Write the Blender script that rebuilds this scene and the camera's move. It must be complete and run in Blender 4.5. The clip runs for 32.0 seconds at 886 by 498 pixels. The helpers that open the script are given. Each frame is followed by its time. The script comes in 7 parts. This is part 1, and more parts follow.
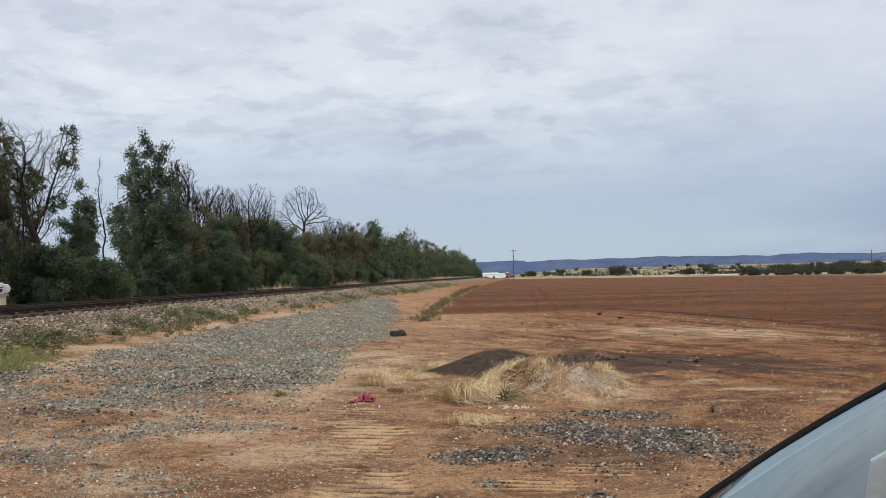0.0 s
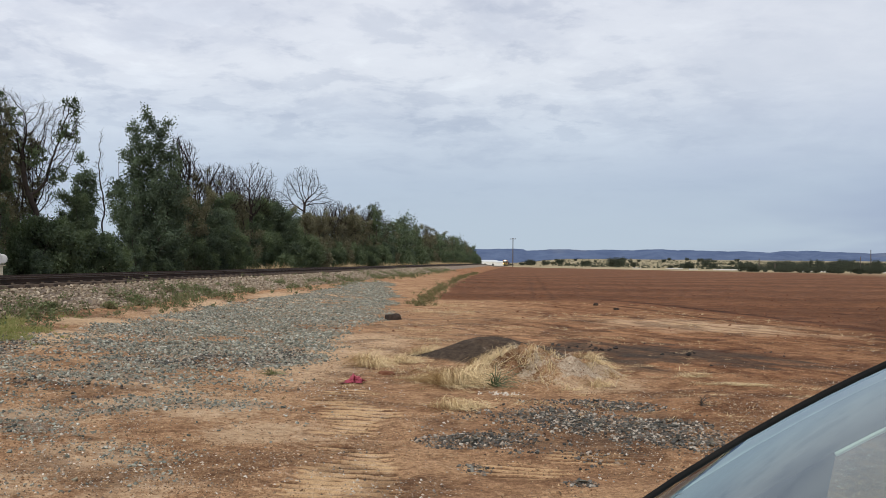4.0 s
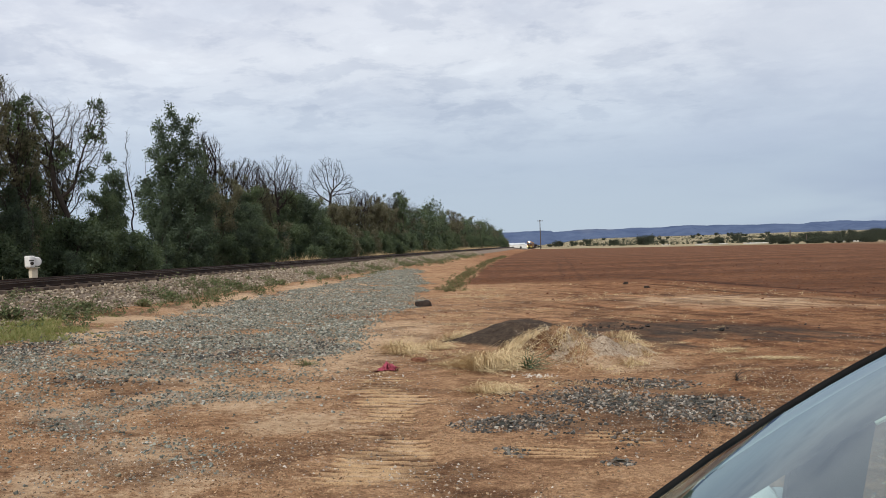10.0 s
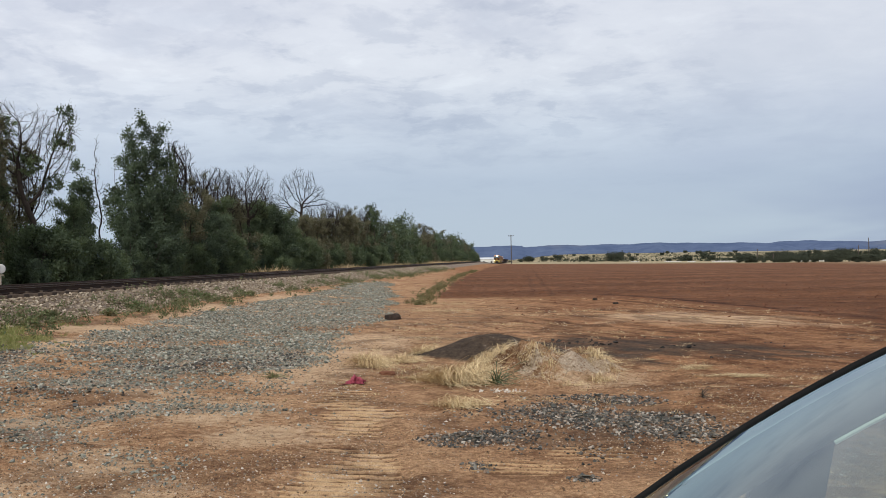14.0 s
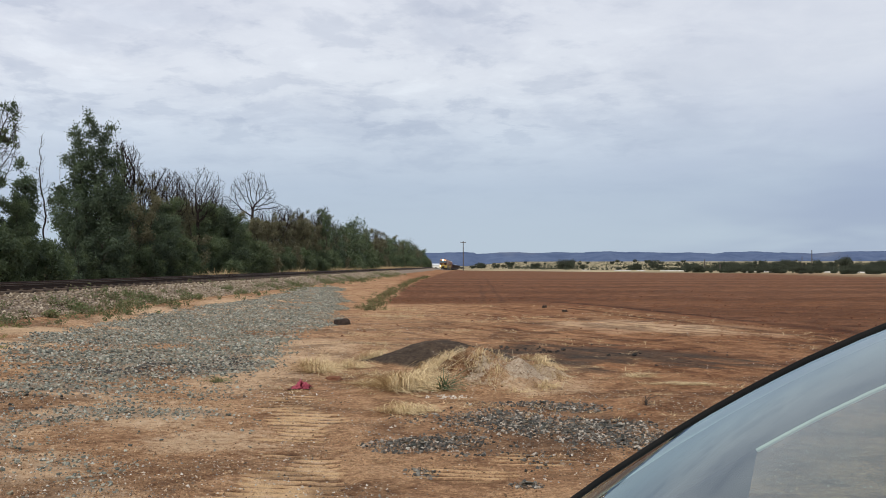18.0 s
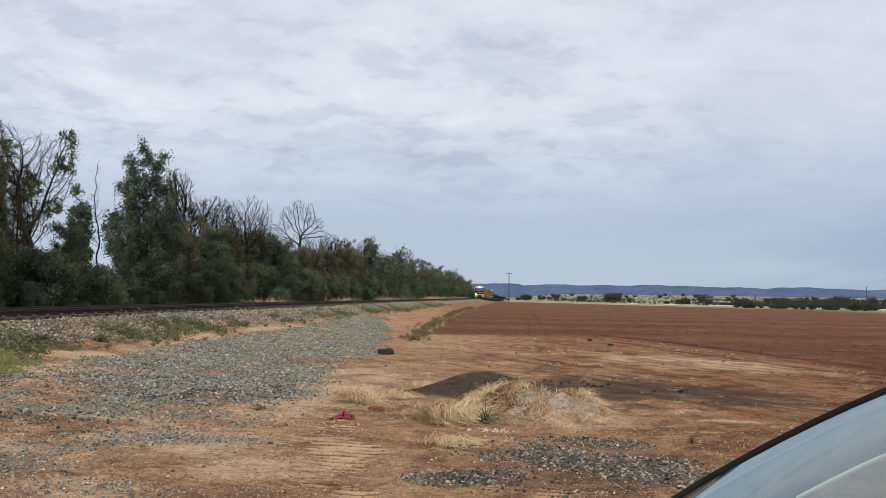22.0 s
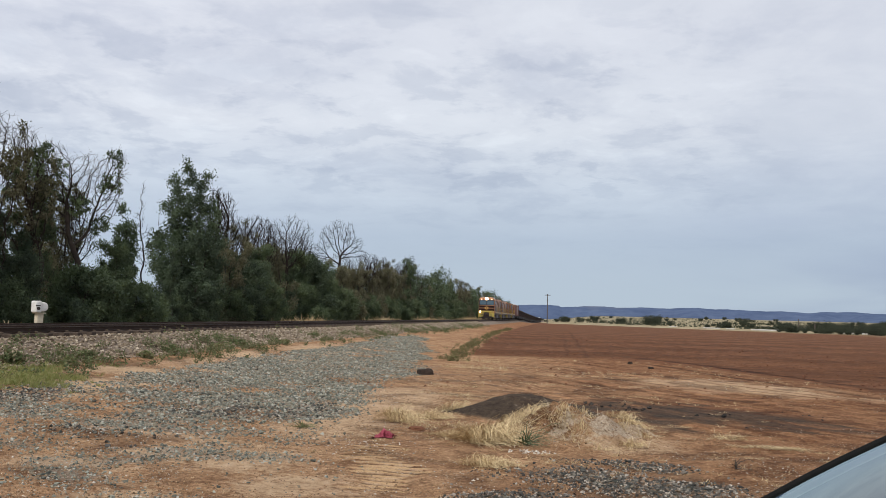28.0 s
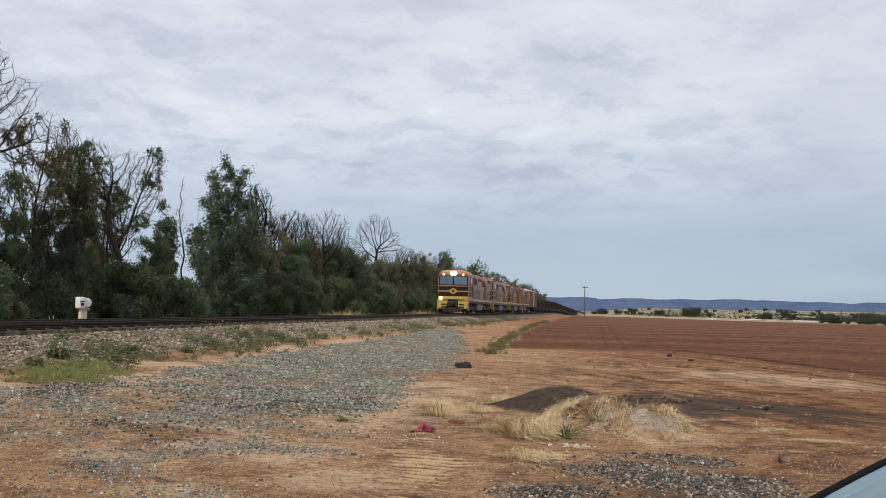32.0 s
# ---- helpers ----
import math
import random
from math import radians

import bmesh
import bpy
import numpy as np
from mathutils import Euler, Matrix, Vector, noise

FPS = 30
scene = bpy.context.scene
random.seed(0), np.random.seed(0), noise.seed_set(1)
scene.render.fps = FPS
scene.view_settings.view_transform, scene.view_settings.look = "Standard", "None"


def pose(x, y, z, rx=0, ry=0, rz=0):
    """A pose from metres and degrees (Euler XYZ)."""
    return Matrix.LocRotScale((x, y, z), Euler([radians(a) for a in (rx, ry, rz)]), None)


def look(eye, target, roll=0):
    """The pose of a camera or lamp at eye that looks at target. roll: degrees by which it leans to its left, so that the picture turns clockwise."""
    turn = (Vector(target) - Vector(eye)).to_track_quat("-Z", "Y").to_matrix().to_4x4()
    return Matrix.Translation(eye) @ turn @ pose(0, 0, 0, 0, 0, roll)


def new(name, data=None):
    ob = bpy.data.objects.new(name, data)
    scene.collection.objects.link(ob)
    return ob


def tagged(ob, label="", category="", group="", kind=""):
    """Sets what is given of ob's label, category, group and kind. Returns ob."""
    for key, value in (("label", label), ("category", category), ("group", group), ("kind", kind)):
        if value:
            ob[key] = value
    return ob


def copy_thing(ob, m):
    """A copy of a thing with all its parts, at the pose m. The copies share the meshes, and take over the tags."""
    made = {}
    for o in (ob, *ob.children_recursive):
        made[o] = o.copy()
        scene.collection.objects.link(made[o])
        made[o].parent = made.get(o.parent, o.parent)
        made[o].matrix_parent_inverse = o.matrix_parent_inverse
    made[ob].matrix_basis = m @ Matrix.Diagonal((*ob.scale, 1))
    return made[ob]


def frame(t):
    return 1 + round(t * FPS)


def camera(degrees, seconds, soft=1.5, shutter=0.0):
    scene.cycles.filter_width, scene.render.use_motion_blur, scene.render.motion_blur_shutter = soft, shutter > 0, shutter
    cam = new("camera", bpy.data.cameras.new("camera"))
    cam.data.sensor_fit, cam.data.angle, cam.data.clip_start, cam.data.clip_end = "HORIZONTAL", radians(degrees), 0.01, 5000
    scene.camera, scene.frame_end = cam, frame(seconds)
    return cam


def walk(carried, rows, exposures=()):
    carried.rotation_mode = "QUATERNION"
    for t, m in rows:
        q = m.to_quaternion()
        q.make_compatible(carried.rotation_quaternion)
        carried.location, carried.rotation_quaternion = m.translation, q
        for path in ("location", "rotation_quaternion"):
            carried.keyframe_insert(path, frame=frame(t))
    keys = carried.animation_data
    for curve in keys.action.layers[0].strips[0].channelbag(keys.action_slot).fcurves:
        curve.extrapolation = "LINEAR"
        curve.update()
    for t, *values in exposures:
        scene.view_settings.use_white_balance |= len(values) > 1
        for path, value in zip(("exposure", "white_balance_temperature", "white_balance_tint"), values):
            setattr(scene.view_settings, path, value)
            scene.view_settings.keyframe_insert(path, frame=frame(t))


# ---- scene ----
cam = camera(52.0, 32.0, soft=0.8)
walk(cam, [
    (0, pose(-0.069, -0.001, 1.610, 91.684, 1.446, 5.254)),
    (0.5, pose(-0.066, 0.004, 1.597, 91.944, 0.746, 4.136)),
    (1, pose(-0.057, -0.007, 1.600, 91.565, -0.656, 2.831)),
    (1.5, pose(-0.057, -0.012, 1.599, 91.270, -1.548, 1.674)),
    (2, pose(-0.055, -0.017, 1.598, 91.135, -1.166, 3.159)),
    (2.5, pose(-0.032, -0.020, 1.595, 90.610, -0.560, 3.901)),
    (3, pose(-0.016, -0.004, 1.591, 90.626, -0.454, 4.018)),
    (3.5, pose(-0.003, 0.007, 1.589, 90.855, -0.528, 4.324)),
    (4, pose(-0.011, 0.019, 1.595, 90.784, -0.514, 5.205)),
    (4.5, pose(-0.016, 0.033, 1.598, 90.883, -0.427, 5.651)),
    (6.5, pose(-0.021, 0.025, 1.596, 90.754, 1.161, 6.171)),
    (7, pose(-0.012, 0.016, 1.596, 91.325, 1.040, 4.860)),
    (7.5, pose(-0.010, 0.012, 1.599, 91.511, 0.797, 4.101)),
    (8, pose(-0.011, 0.021, 1.599, 91.284, 0.520, 4.205)),
    (8.5, pose(-0.008, 0.026, 1.601, 91.330, 0.575, 4.417)),
    (9, pose(-0.015, 0.026, 1.600, 90.887, 0.802, 5.394)),
    (9.5, pose(-0.021, 0.017, 1.590, 90.097, 1.387, 6.590)),
    (10, pose(-0.015, 0.010, 1.594, 89.886, 1.828, 6.946)),
    (10.5, pose(-0.013, 0.013, 1.595, 90.316, 1.133, 6.335)),
    (11, pose(-0.019, 0.009, 1.598, 90.449, 0.532, 5.429)),
    (11.5, pose(-0.009, 0.014, 1.595, 90.391, 0.865, 5.237)),
    (12, pose(-0.009, 0.013, 1.600, 90.420, 1.181, 5.364)),
    (12.5, pose(-0.005, 0.018, 1.599, 90.615, 1.055, 4.857)),
    (13, pose(-0.006, 0.025, 1.595, 90.608, 0.800, 4.786)),
    (13.5, pose(-0.006, 0.018, 1.594, 90.708, 0.940, 5.136)),
    (15.5, pose(0.013, 0.024, 1.598, 90.249, 1.206, 4.709)),
    (16, pose(0.022, 0.035, 1.593, 89.749, 1.334, 4.156)),
    (16.5, pose(0.034, 0.014, 1.600, 90.421, 0.718, 2.813)),
    (17, pose(0.044, 0.020, 1.597, 90.683, 0.474, 2.602)),
    (17.5, pose(0.032, 0.022, 1.597, 90.734, 0.248, 2.407)),
    (18, pose(0.039, 0.027, 1.594, 91.040, 0.084, 2.097)),
    (18.5, pose(0.031, 0.026, 1.594, 91.151, -0.061, 2.147)),
    (19, pose(0.038, 0.024, 1.602, 91.366, 0.063, 2.182)),
    (19.5, pose(0.037, 0.017, 1.602, 91.737, 0.001, 2.432)),
    (20, pose(0.032, 0.018, 1.600, 91.762, -0.245, 2.672)),
    (20.5, pose(0.022, 0.026, 1.604, 91.723, -0.483, 2.968)),
    (21, pose(0.025, 0.019, 1.605, 91.745, -0.442, 3.368)),
    (21.5, pose(0.038, 0.029, 1.602, 92.196, -0.578, 4.027)),
    (22, pose(0.063, 0.030, 1.606, 92.949, -0.858, 4.964)),
    (22.5, pose(0.005, -0.054, 1.610, 93.512, -1.195, 5.362)),
    (23, pose(-0.006, -0.069, 1.604, 93.859, -1.473, 5.072)),
    (23.5, pose(0.032, -0.054, 1.613, 94.315, -1.232, 5.538)),
    (24, pose(0.029, -0.035, 1.603, 93.939, -1.106, 6.634)),
    (24.5, pose(0.016, -0.045, 1.605, 93.537, -1.288, 7.150)),
    (25, pose(0.011, -0.046, 1.602, 93.285, -1.549, 6.955)),
    (25.5, pose(0.007, -0.038, 1.598, 93.128, -1.429, 6.647)),
    (27.5, pose(0.013, -0.033, 1.602, 93.720, -1.857, 7.134)),
    (28, pose(0.017, -0.047, 1.605, 94.196, -1.505, 7.343)),
    (28.5, pose(0.016, -0.042, 1.609, 94.170, -1.338, 7.457)),
    (29, pose(0.012, -0.043, 1.604, 93.921, -1.376, 7.371)),
    (29.5, pose(0.011, -0.040, 1.609, 93.970, -1.401, 7.406)),
    (30, pose(0.010, -0.047, 1.608, 94.006, -1.261, 7.395)),
    (30.5, pose(0.009, -0.034, 1.609, 94.093, -1.162, 7.676)),
    (31, pose(0.004, -0.037, 1.609, 93.865, -1.179, 8.054)),
    (31.5, pose(0.005, -0.033, 1.605, 93.733, -1.153, 8.542)),
    (32, pose(-0.002, -0.045, 1.611, 93.713, -1.129, 9.657)),
], [(0.0, 0.0), (4.0, 0.02), (7.0, 0.04), (11.0, 0.02), (16.0, 0.0), (22.0, 0.0), (23.2, -0.03), (24.0, -0.10), (25.0, -0.03), (32.0, -0.02)])

# ---------------------------------------------------------------- light
SUN_EL, SUN_AZ = 52.0, 200.0
world = bpy.data.worlds.new("overcast_sky")
scene.world = world
world.use_nodes = True


class Nodes:
    """Short spelling for a node tree."""

    def __init__(self, tree):
        self.tree = tree
        tree.nodes.clear()

    def add(self, kind, **values):
        node = self.tree.nodes.new(kind)
        for key, value in values.items():
            if key == "op":
                node.operation = value
            elif key == "blend":
                node.data_type, node.blend_type = "RGBA", value
            elif key == "attr":
                node.attribute_name = value
        return node

    def link(self, a, b):
        self.tree.links.new(a, b)

    def put(self, socket, value):
        if isinstance(value, (int, float)):
            socket.default_value = value
        elif isinstance(value, (tuple, list)):
            socket.default_value = tuple(value) if len(value) != 3 or socket.type == "VECTOR" else (*value, 1.0)
        else:
            self.link(value, socket)

    def math(self, op, a, b=0.0, clamp=False):
        node = self.add("ShaderNodeMath", op=op)
        node.use_clamp = clamp
        self.put(node.inputs[0], a)
        self.put(node.inputs[1], b)
        return node.outputs[0]

    def mix(self, fac, a, b, blend="MIX"):
        node = self.add("ShaderNodeMix", blend=blend)
        self.put(node.inputs[0], fac)
        self.put(node.inputs[6], a)
        self.put(node.inputs[7], b)
        return node.outputs[2]

    def noise(self, vector, scale, detail=3.0, rough=0.55, distortion=0.0):
        node = self.add("ShaderNodeTexNoise")
        if vector is not None:
            self.link(vector, node.inputs["Vector"])
        node.inputs["Scale"].default_value = scale
        node.inputs["Detail"].default_value = detail
        node.inputs["Roughness"].default_value = rough
        node.inputs["Distortion"].default_value = distortion
        return node.outputs["Fac"]

    def ramp(self, fac, stops):
        node = self.add("ShaderNodeValToRGB")
        self.put(node.inputs[0], fac)
        ramp = node.color_ramp
        while len(ramp.elements) < len(stops):
            ramp.elements.new(0.5)
        for e, (p, c) in zip(ramp.elements, stops):
            e.position = p
            e.color = (*c, 1.0) if isinstance(c, tuple) else (c, c, c, 1.0)
        return node.outputs[0]

    def step(self, value, low, high):
        node = self.add("ShaderNodeMapRange")
        node.interpolation_type = "SMOOTHSTEP"
        self.put(node.inputs[0], value)
        node.inputs[1].default_value, node.inputs[2].default_value = low, high
        return node.outputs[0]


def build_sky():
    n = Nodes(world.node_tree)
    out = n.add("ShaderNodeOutputWorld")
    back = n.add("ShaderNodeBackground")
    coord = n.add("ShaderNodeTexCoord").outputs["Generated"]
    sep = n.add("ShaderNodeSeparateXYZ")
    n.link(coord, sep.inputs[0])
    up = n.math("MAXIMUM", sep.outputs["Z"], 0.0)
    lift = n.math("ADD", up, 0.16)
    comb = n.add("ShaderNodeCombineXYZ")
    n.link(n.math("DIVIDE", sep.outputs["X"], lift), comb.inputs[0])
    n.link(n.math("DIVIDE", sep.outputs["Y"], lift), comb.inputs[1])
    big = n.noise(comb.outputs[0], 0.75, 3.0, 0.5, 0.3)
    mid = n.noise(comb.outputs[0], 2.4, 5.0, 0.62, 0.4)
    fine = n.noise(comb.outputs[0], 7.5, 6.0, 0.62, 0.2)
    # bank of cloud by height above the horizon
    layer = n.ramp(up, [(0.0, (0.44, 0.535, 0.635)), (0.035, (0.435, 0.525, 0.63)), (0.085, (0.43, 0.51, 0.625)),
                        (0.14, (0.54, 0.605, 0.70)), (0.20, (0.66, 0.70, 0.77)), (0.30, (0.66, 0.69, 0.765)),
                        (0.5, (0.62, 0.65, 0.72)), (1.0, (0.56, 0.59, 0.66))])
    cloud = n.math("ADD", n.math("MULTIPLY", big, 0.46), n.math("ADD", n.math("MULTIPLY", mid, 0.40), n.math("MULTIPLY", fine, 0.14)))
    shade = n.ramp(n.step(cloud, 0.34, 0.64), [(0.0, (0.84, 0.86, 0.90)), (0.30, (0.92, 0.93, 0.955)), (0.55, (1.02, 1.02, 1.02)), (1.0, (1.10, 1.095, 1.08))])
    thick = n.step(up, 0.03, 0.16)
    right = n.step(sep.outputs["X"], 0.02, 0.36)
    thick = n.math("MULTIPLY", thick, n.math("SUBTRACT", 1.0, n.math("MULTIPLY", right, 0.55)))
    colour = n.mix(1.0, layer, n.mix(thick, (1, 1, 1), shade), "MULTIPLY")
    # small ragged puffs under the bright part of the cloud
    puff = n.noise(comb.outputs[0], 4.2, 5.0, 0.60, 0.25)
    band = n.math("MULTIPLY", n.step(up, 0.09, 0.16), n.math("SUBTRACT", 1.0, n.step(up, 0.24, 0.40)))
    band = n.math("MULTIPLY", band, n.math("SUBTRACT", 1.0, right))
    colour = n.mix(n.math("MULTIPLY", band, n.step(puff, 0.50, 0.62)), colour, n.mix(1.0, colour, (0.86, 0.875, 0.905), "MULTIPLY"))
    colour = n.mix(n.math("MULTIPLY", band, n.math("SUBTRACT", 1.0, n.step(puff, 0.34, 0.46))), colour, n.mix(1.0, colour, (1.06, 1.06, 1.05), "MULTIPLY"))
    bank = n.math("MULTIPLY", n.step(sep.outputs["X"], 0.02, 0.42), n.math("SUBTRACT", 1.0, n.step(up, 0.10, 0.30)))
    colour = n.mix(n.math("MULTIPLY", bank, n.step(big, 0.3, 0.7)), colour, n.mix(1.0, colour, (0.76, 0.77, 0.86), "MULTIPLY"))
    colour = n.mix(n.math("MULTIPLY", n.step(n.math("MULTIPLY", sep.outputs["X"], -1.0), 0.05, 0.5), 0.6), colour, n.mix(1.0, colour, (1.08, 1.07, 1.07), "MULTIPLY"))
    sky = n.add("ShaderNodeTexSky")
    sky.sky_type = "NISHITA"
    sky.sun_disc = False
    sky.sun_elevation, sky.sun_rotation = radians(SUN_EL), radians(SUN_AZ)
    clear = n.mix(1.0, sky.outputs[0], (0.1, 0.1, 0.1), "MULTIPLY")
    n.link(n.mix(0.94, clear, colour), back.inputs[0])
    back.inputs[1].default_value = 1.08
    n.link(back.outputs[0], out.inputs[0])


build_sky()
sun = new("sun", bpy.data.lights.new("sun", "SUN"))
sun.data.energy, sun.data.angle, sun.data.color = 2.6, radians(14), (1.0, 0.96, 0.9)
_az = radians(SUN_AZ)
_s = Vector((math.sin(_az) * math.cos(radians(SUN_EL)), math.cos(_az) * math.cos(radians(SUN_EL)), math.sin(radians(SUN_EL))))
sun.matrix_basis = look(_s * 60, (0, 0, 0))

# ---------------------------------------------------------------- materials


def base_mat(name, rough=0.8, metal=0.0, spec=0.3):
    m = bpy.data.materials.new(name)
    m.use_nodes = True
    n = Nodes(m.node_tree)
    out = n.add("ShaderNodeOutputMaterial")
    b = n.add("ShaderNodeBsdfPrincipled")
    b.inputs["Roughness"].default_value = rough
    b.inputs["Metallic"].default_value = metal
    b.inputs["Specular IOR Level"].default_value = spec
    n.link(b.outputs[0], out.inputs[0])
    return m, n, b


def bump(n, b, height, strength, distance):
    node = n.add("ShaderNodeBump")
    node.inputs["Strength"].default_value = strength
    node.inputs["Distance"].default_value = distance
    n.link(height, node.inputs["Height"])
    n.link(node.outputs[0], b.inputs["Normal"])


def worn(name, colour, dirt, scale=3.0, amount=0.5, rough=0.6, metal=0.0, spec=0.4, fine=40.0, relief=0.002):
    """Paint, metal or stone with stains at one scale and grain at another."""
    m, n, b = base_mat(name, rough, metal, spec)
    co = n.add("ShaderNodeTexCoord").outputs["Object"]
    a = n.noise(co, scale, 5.0, 0.65, 0.3)
    g = n.noise(co, fine, 3.0, 0.6)
    f = n.math("MULTIPLY", n.step(n.math("ADD", n.math("MULTIPLY", a, 0.75), n.math("MULTIPLY", g, 0.25)), 0.42, 0.68), amount)
    n.link(n.mix(f, colour, dirt), b.inputs["Base Color"])
    n.link(n.math("ADD", rough - 0.08, n.math("MULTIPLY", a, 0.2)), b.inputs["Roughness"])
    if relief:
        bump(n, b, g, 0.5, relief)
    return m


def varied(name, colours, rough=0.85, spec=0.2, grain=0.0, translucent=0.0, by_object=False):
    """A surface whose loose pieces differ, one from the next."""
    m, n, b = base_mat(name, rough, 0.0, spec)
    if by_object:
        r = n.add("ShaderNodeObjectInfo").outputs["Random"]
    else:
        r = n.add("ShaderNodeNewGeometry").outputs["Random Per Island"]
    k = len(colours)
    col = n.ramp(r, [(i / max(1, k - 1), c) for i, c in enumerate(colours)])
    if grain:
        co = n.add("ShaderNodeTexCoord").outputs["Object"]
        g = n.noise(co, grain, 4.0, 0.65)
        col = n.mix(n.math("MULTIPLY", n.step(g, 0.35, 0.7), 0.5), col, n.mix(1.0, col, (0.45, 0.43, 0.4), "MULTIPLY"))
        bump(n, b, g, 0.6, 0.01)
    n.link(col, b.inputs["Base Color"])
    if translucent:
        tr = n.add("ShaderNodeBsdfTranslucent")
        n.link(n.mix(1.0, col, (1.3, 1.4, 0.7), "MULTIPLY"), tr.inputs[0])
        mx = n.add("ShaderNodeMixShader")
        mx.inputs[0].default_value = translucent
        n.link(b.outputs[0], mx.inputs[1])
        n.link(tr.outputs[0], mx.inputs[2])
        for o in n.tree.nodes:
            if o.type == "OUTPUT_MATERIAL":
                n.link(mx.outputs[0], o.inputs[0])
    return m


def foliage(name, dark, light, translucent):
    """Leaves in sprays: whole boughs differ in tone, single leaves a little."""
    m, n, b = base_mat(name, 0.8, 0.0, 0.12)
    co = n.add("ShaderNodeTexCoord").outputs["Object"]
    bough = n.step(n.noise(co, 0.9, 3.0, 0.6), 0.36, 0.64)
    leaf = n.add("ShaderNodeNewGeometry").outputs["Random Per Island"]
    own = n.add("ShaderNodeObjectInfo").outputs["Random"]
    col = n.mix(n.math("ADD", n.math("MULTIPLY", bough, 0.72), n.math("MULTIPLY", leaf, 0.28)), dark, light)
    col = n.mix(n.math("MULTIPLY", own, 0.35), col, n.mix(1.0, col, (0.80, 0.74, 0.72), "MULTIPLY"))
    n.link(col, b.inputs["Base Color"])
    tr = n.add("ShaderNodeBsdfTranslucent")
    n.link(n.mix(1.0, col, (1.25, 1.35, 0.7), "MULTIPLY"), tr.inputs[0])
    mx = n.add("ShaderNodeMixShader")
    mx.inputs[0].default_value = translucent
    n.link(b.outputs[0], mx.inputs[1])
    n.link(tr.outputs[0], mx.inputs[2])
    for o in n.tree.nodes:
        if o.type == "OUTPUT_MATERIAL":
            n.link(mx.outputs[0], o.inputs[0])
    return m


def ground_material():
    m, n, b = base_mat("earth", 0.95, 0.0, 0.12)
    co = n.add("ShaderNodeTexCoord").outputs["Object"]

    def mask(name):
        return n.add("ShaderNodeAttribute", attr=name).outputs["Fac"]

    big = n.noise(co, 0.16, 4.0, 0.6, 0.4)
    mid = n.noise(co, 1.3, 6.0, 0.68, 0.5)
    small = n.noise(co, 9.0, 6.0, 0.7)
    grit = n.noise(co, 60.0, 3.0, 0.6)
    soil = n.ramp(n.math("ADD", n.math("MULTIPLY", mid, 0.42), n.math("ADD", n.math("MULTIPLY", small, 0.38), n.math("MULTIPLY", grit, 0.20))),
                  [(0.36, (0.17, 0.091, 0.050)), (0.44, (0.335, 0.192, 0.102)), (0.55, (0.49, 0.305, 0.168)), (0.70, (0.63, 0.435, 0.265))])
    lumps = n.noise(co, 24.0, 5.0, 0.75)
    soil = n.mix(n.step(lumps, 0.38, 0.64), n.mix(1.0, soil, (0.74, 0.70, 0.68), "MULTIPLY"), n.mix(1.0, soil, (1.34, 1.35, 1.36), "MULTIPLY"))
    soil = n.mix(n.math("MULTIPLY", n.step(big, 0.4, 0.62), 0.45), soil, n.mix(1.0, soil, (0.72, 0.62, 0.58), "MULTIPLY"))
    # darker, fresher soil turned up in ragged patches
    fresh = n.step(n.noise(co, 2.3, 5.0, 0.62, 0.3), 0.50, 0.60)
    soil = n.mix(n.math("MULTIPLY", fresh, 0.75), soil, n.mix(1.0, soil, (0.56, 0.50, 0.47), "MULTIPLY"))
    # pale sand
    sand = n.ramp(n.math("ADD", n.math("MULTIPLY", mid, 0.5), n.math("MULTIPLY", small, 0.5)),
                  [(0.3, (0.36, 0.225, 0.125)), (0.5, (0.58, 0.40, 0.245)), (0.7, (0.69, 0.50, 0.335))])
    col = n.mix(n.step(n.math("ADD", mask("sand"), n.math("ADD", n.math("MULTIPLY", n.math("SUBTRACT", small, 0.5), 1.3), n.math("MULTIPLY", n.math("SUBTRACT", lumps, 0.5), 0.9))), 0.25, 0.85), soil, sand)
    col = n.mix(mask("red"), col, n.mix(1.0, col, (0.66, 0.53, 0.46), "MULTIPLY"))
    # tyre marks: crisp ridges coloured pale sand, gaps darkened, both following the relief
    sep = n.add("ShaderNodeSeparateXYZ")
    n.link(co, sep.inputs[0])
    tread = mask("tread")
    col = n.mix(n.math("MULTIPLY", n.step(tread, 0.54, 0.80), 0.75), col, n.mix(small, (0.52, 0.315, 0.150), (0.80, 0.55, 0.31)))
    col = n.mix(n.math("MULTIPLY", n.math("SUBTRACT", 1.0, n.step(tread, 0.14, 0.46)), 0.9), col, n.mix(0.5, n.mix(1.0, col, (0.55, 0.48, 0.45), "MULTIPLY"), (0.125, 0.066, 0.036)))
    # long streaks that wheels have drawn over the turning place
    along = n.math("SUBTRACT", n.math("MULTIPLY", sep.outputs["X"], 0.48), n.math("MULTIPLY", sep.outputs["Y"], 0.88))
    across = n.math("ADD", n.math("MULTIPLY", sep.outputs["X"], 0.88), n.math("MULTIPLY", sep.outputs["Y"], 0.48))
    swept = n.add("ShaderNodeCombineXYZ")
    n.link(n.math("ADD", n.math("MULTIPLY", across, 2.4), n.math("MULTIPLY", mid, 0.35)), swept.inputs[0])
    n.link(n.math("MULTIPLY", along, 0.16), swept.inputs[1])
    sweep = n.noise(swept.outputs[0], 1.0, 6.0, 0.68)
    turn = mask("turning")
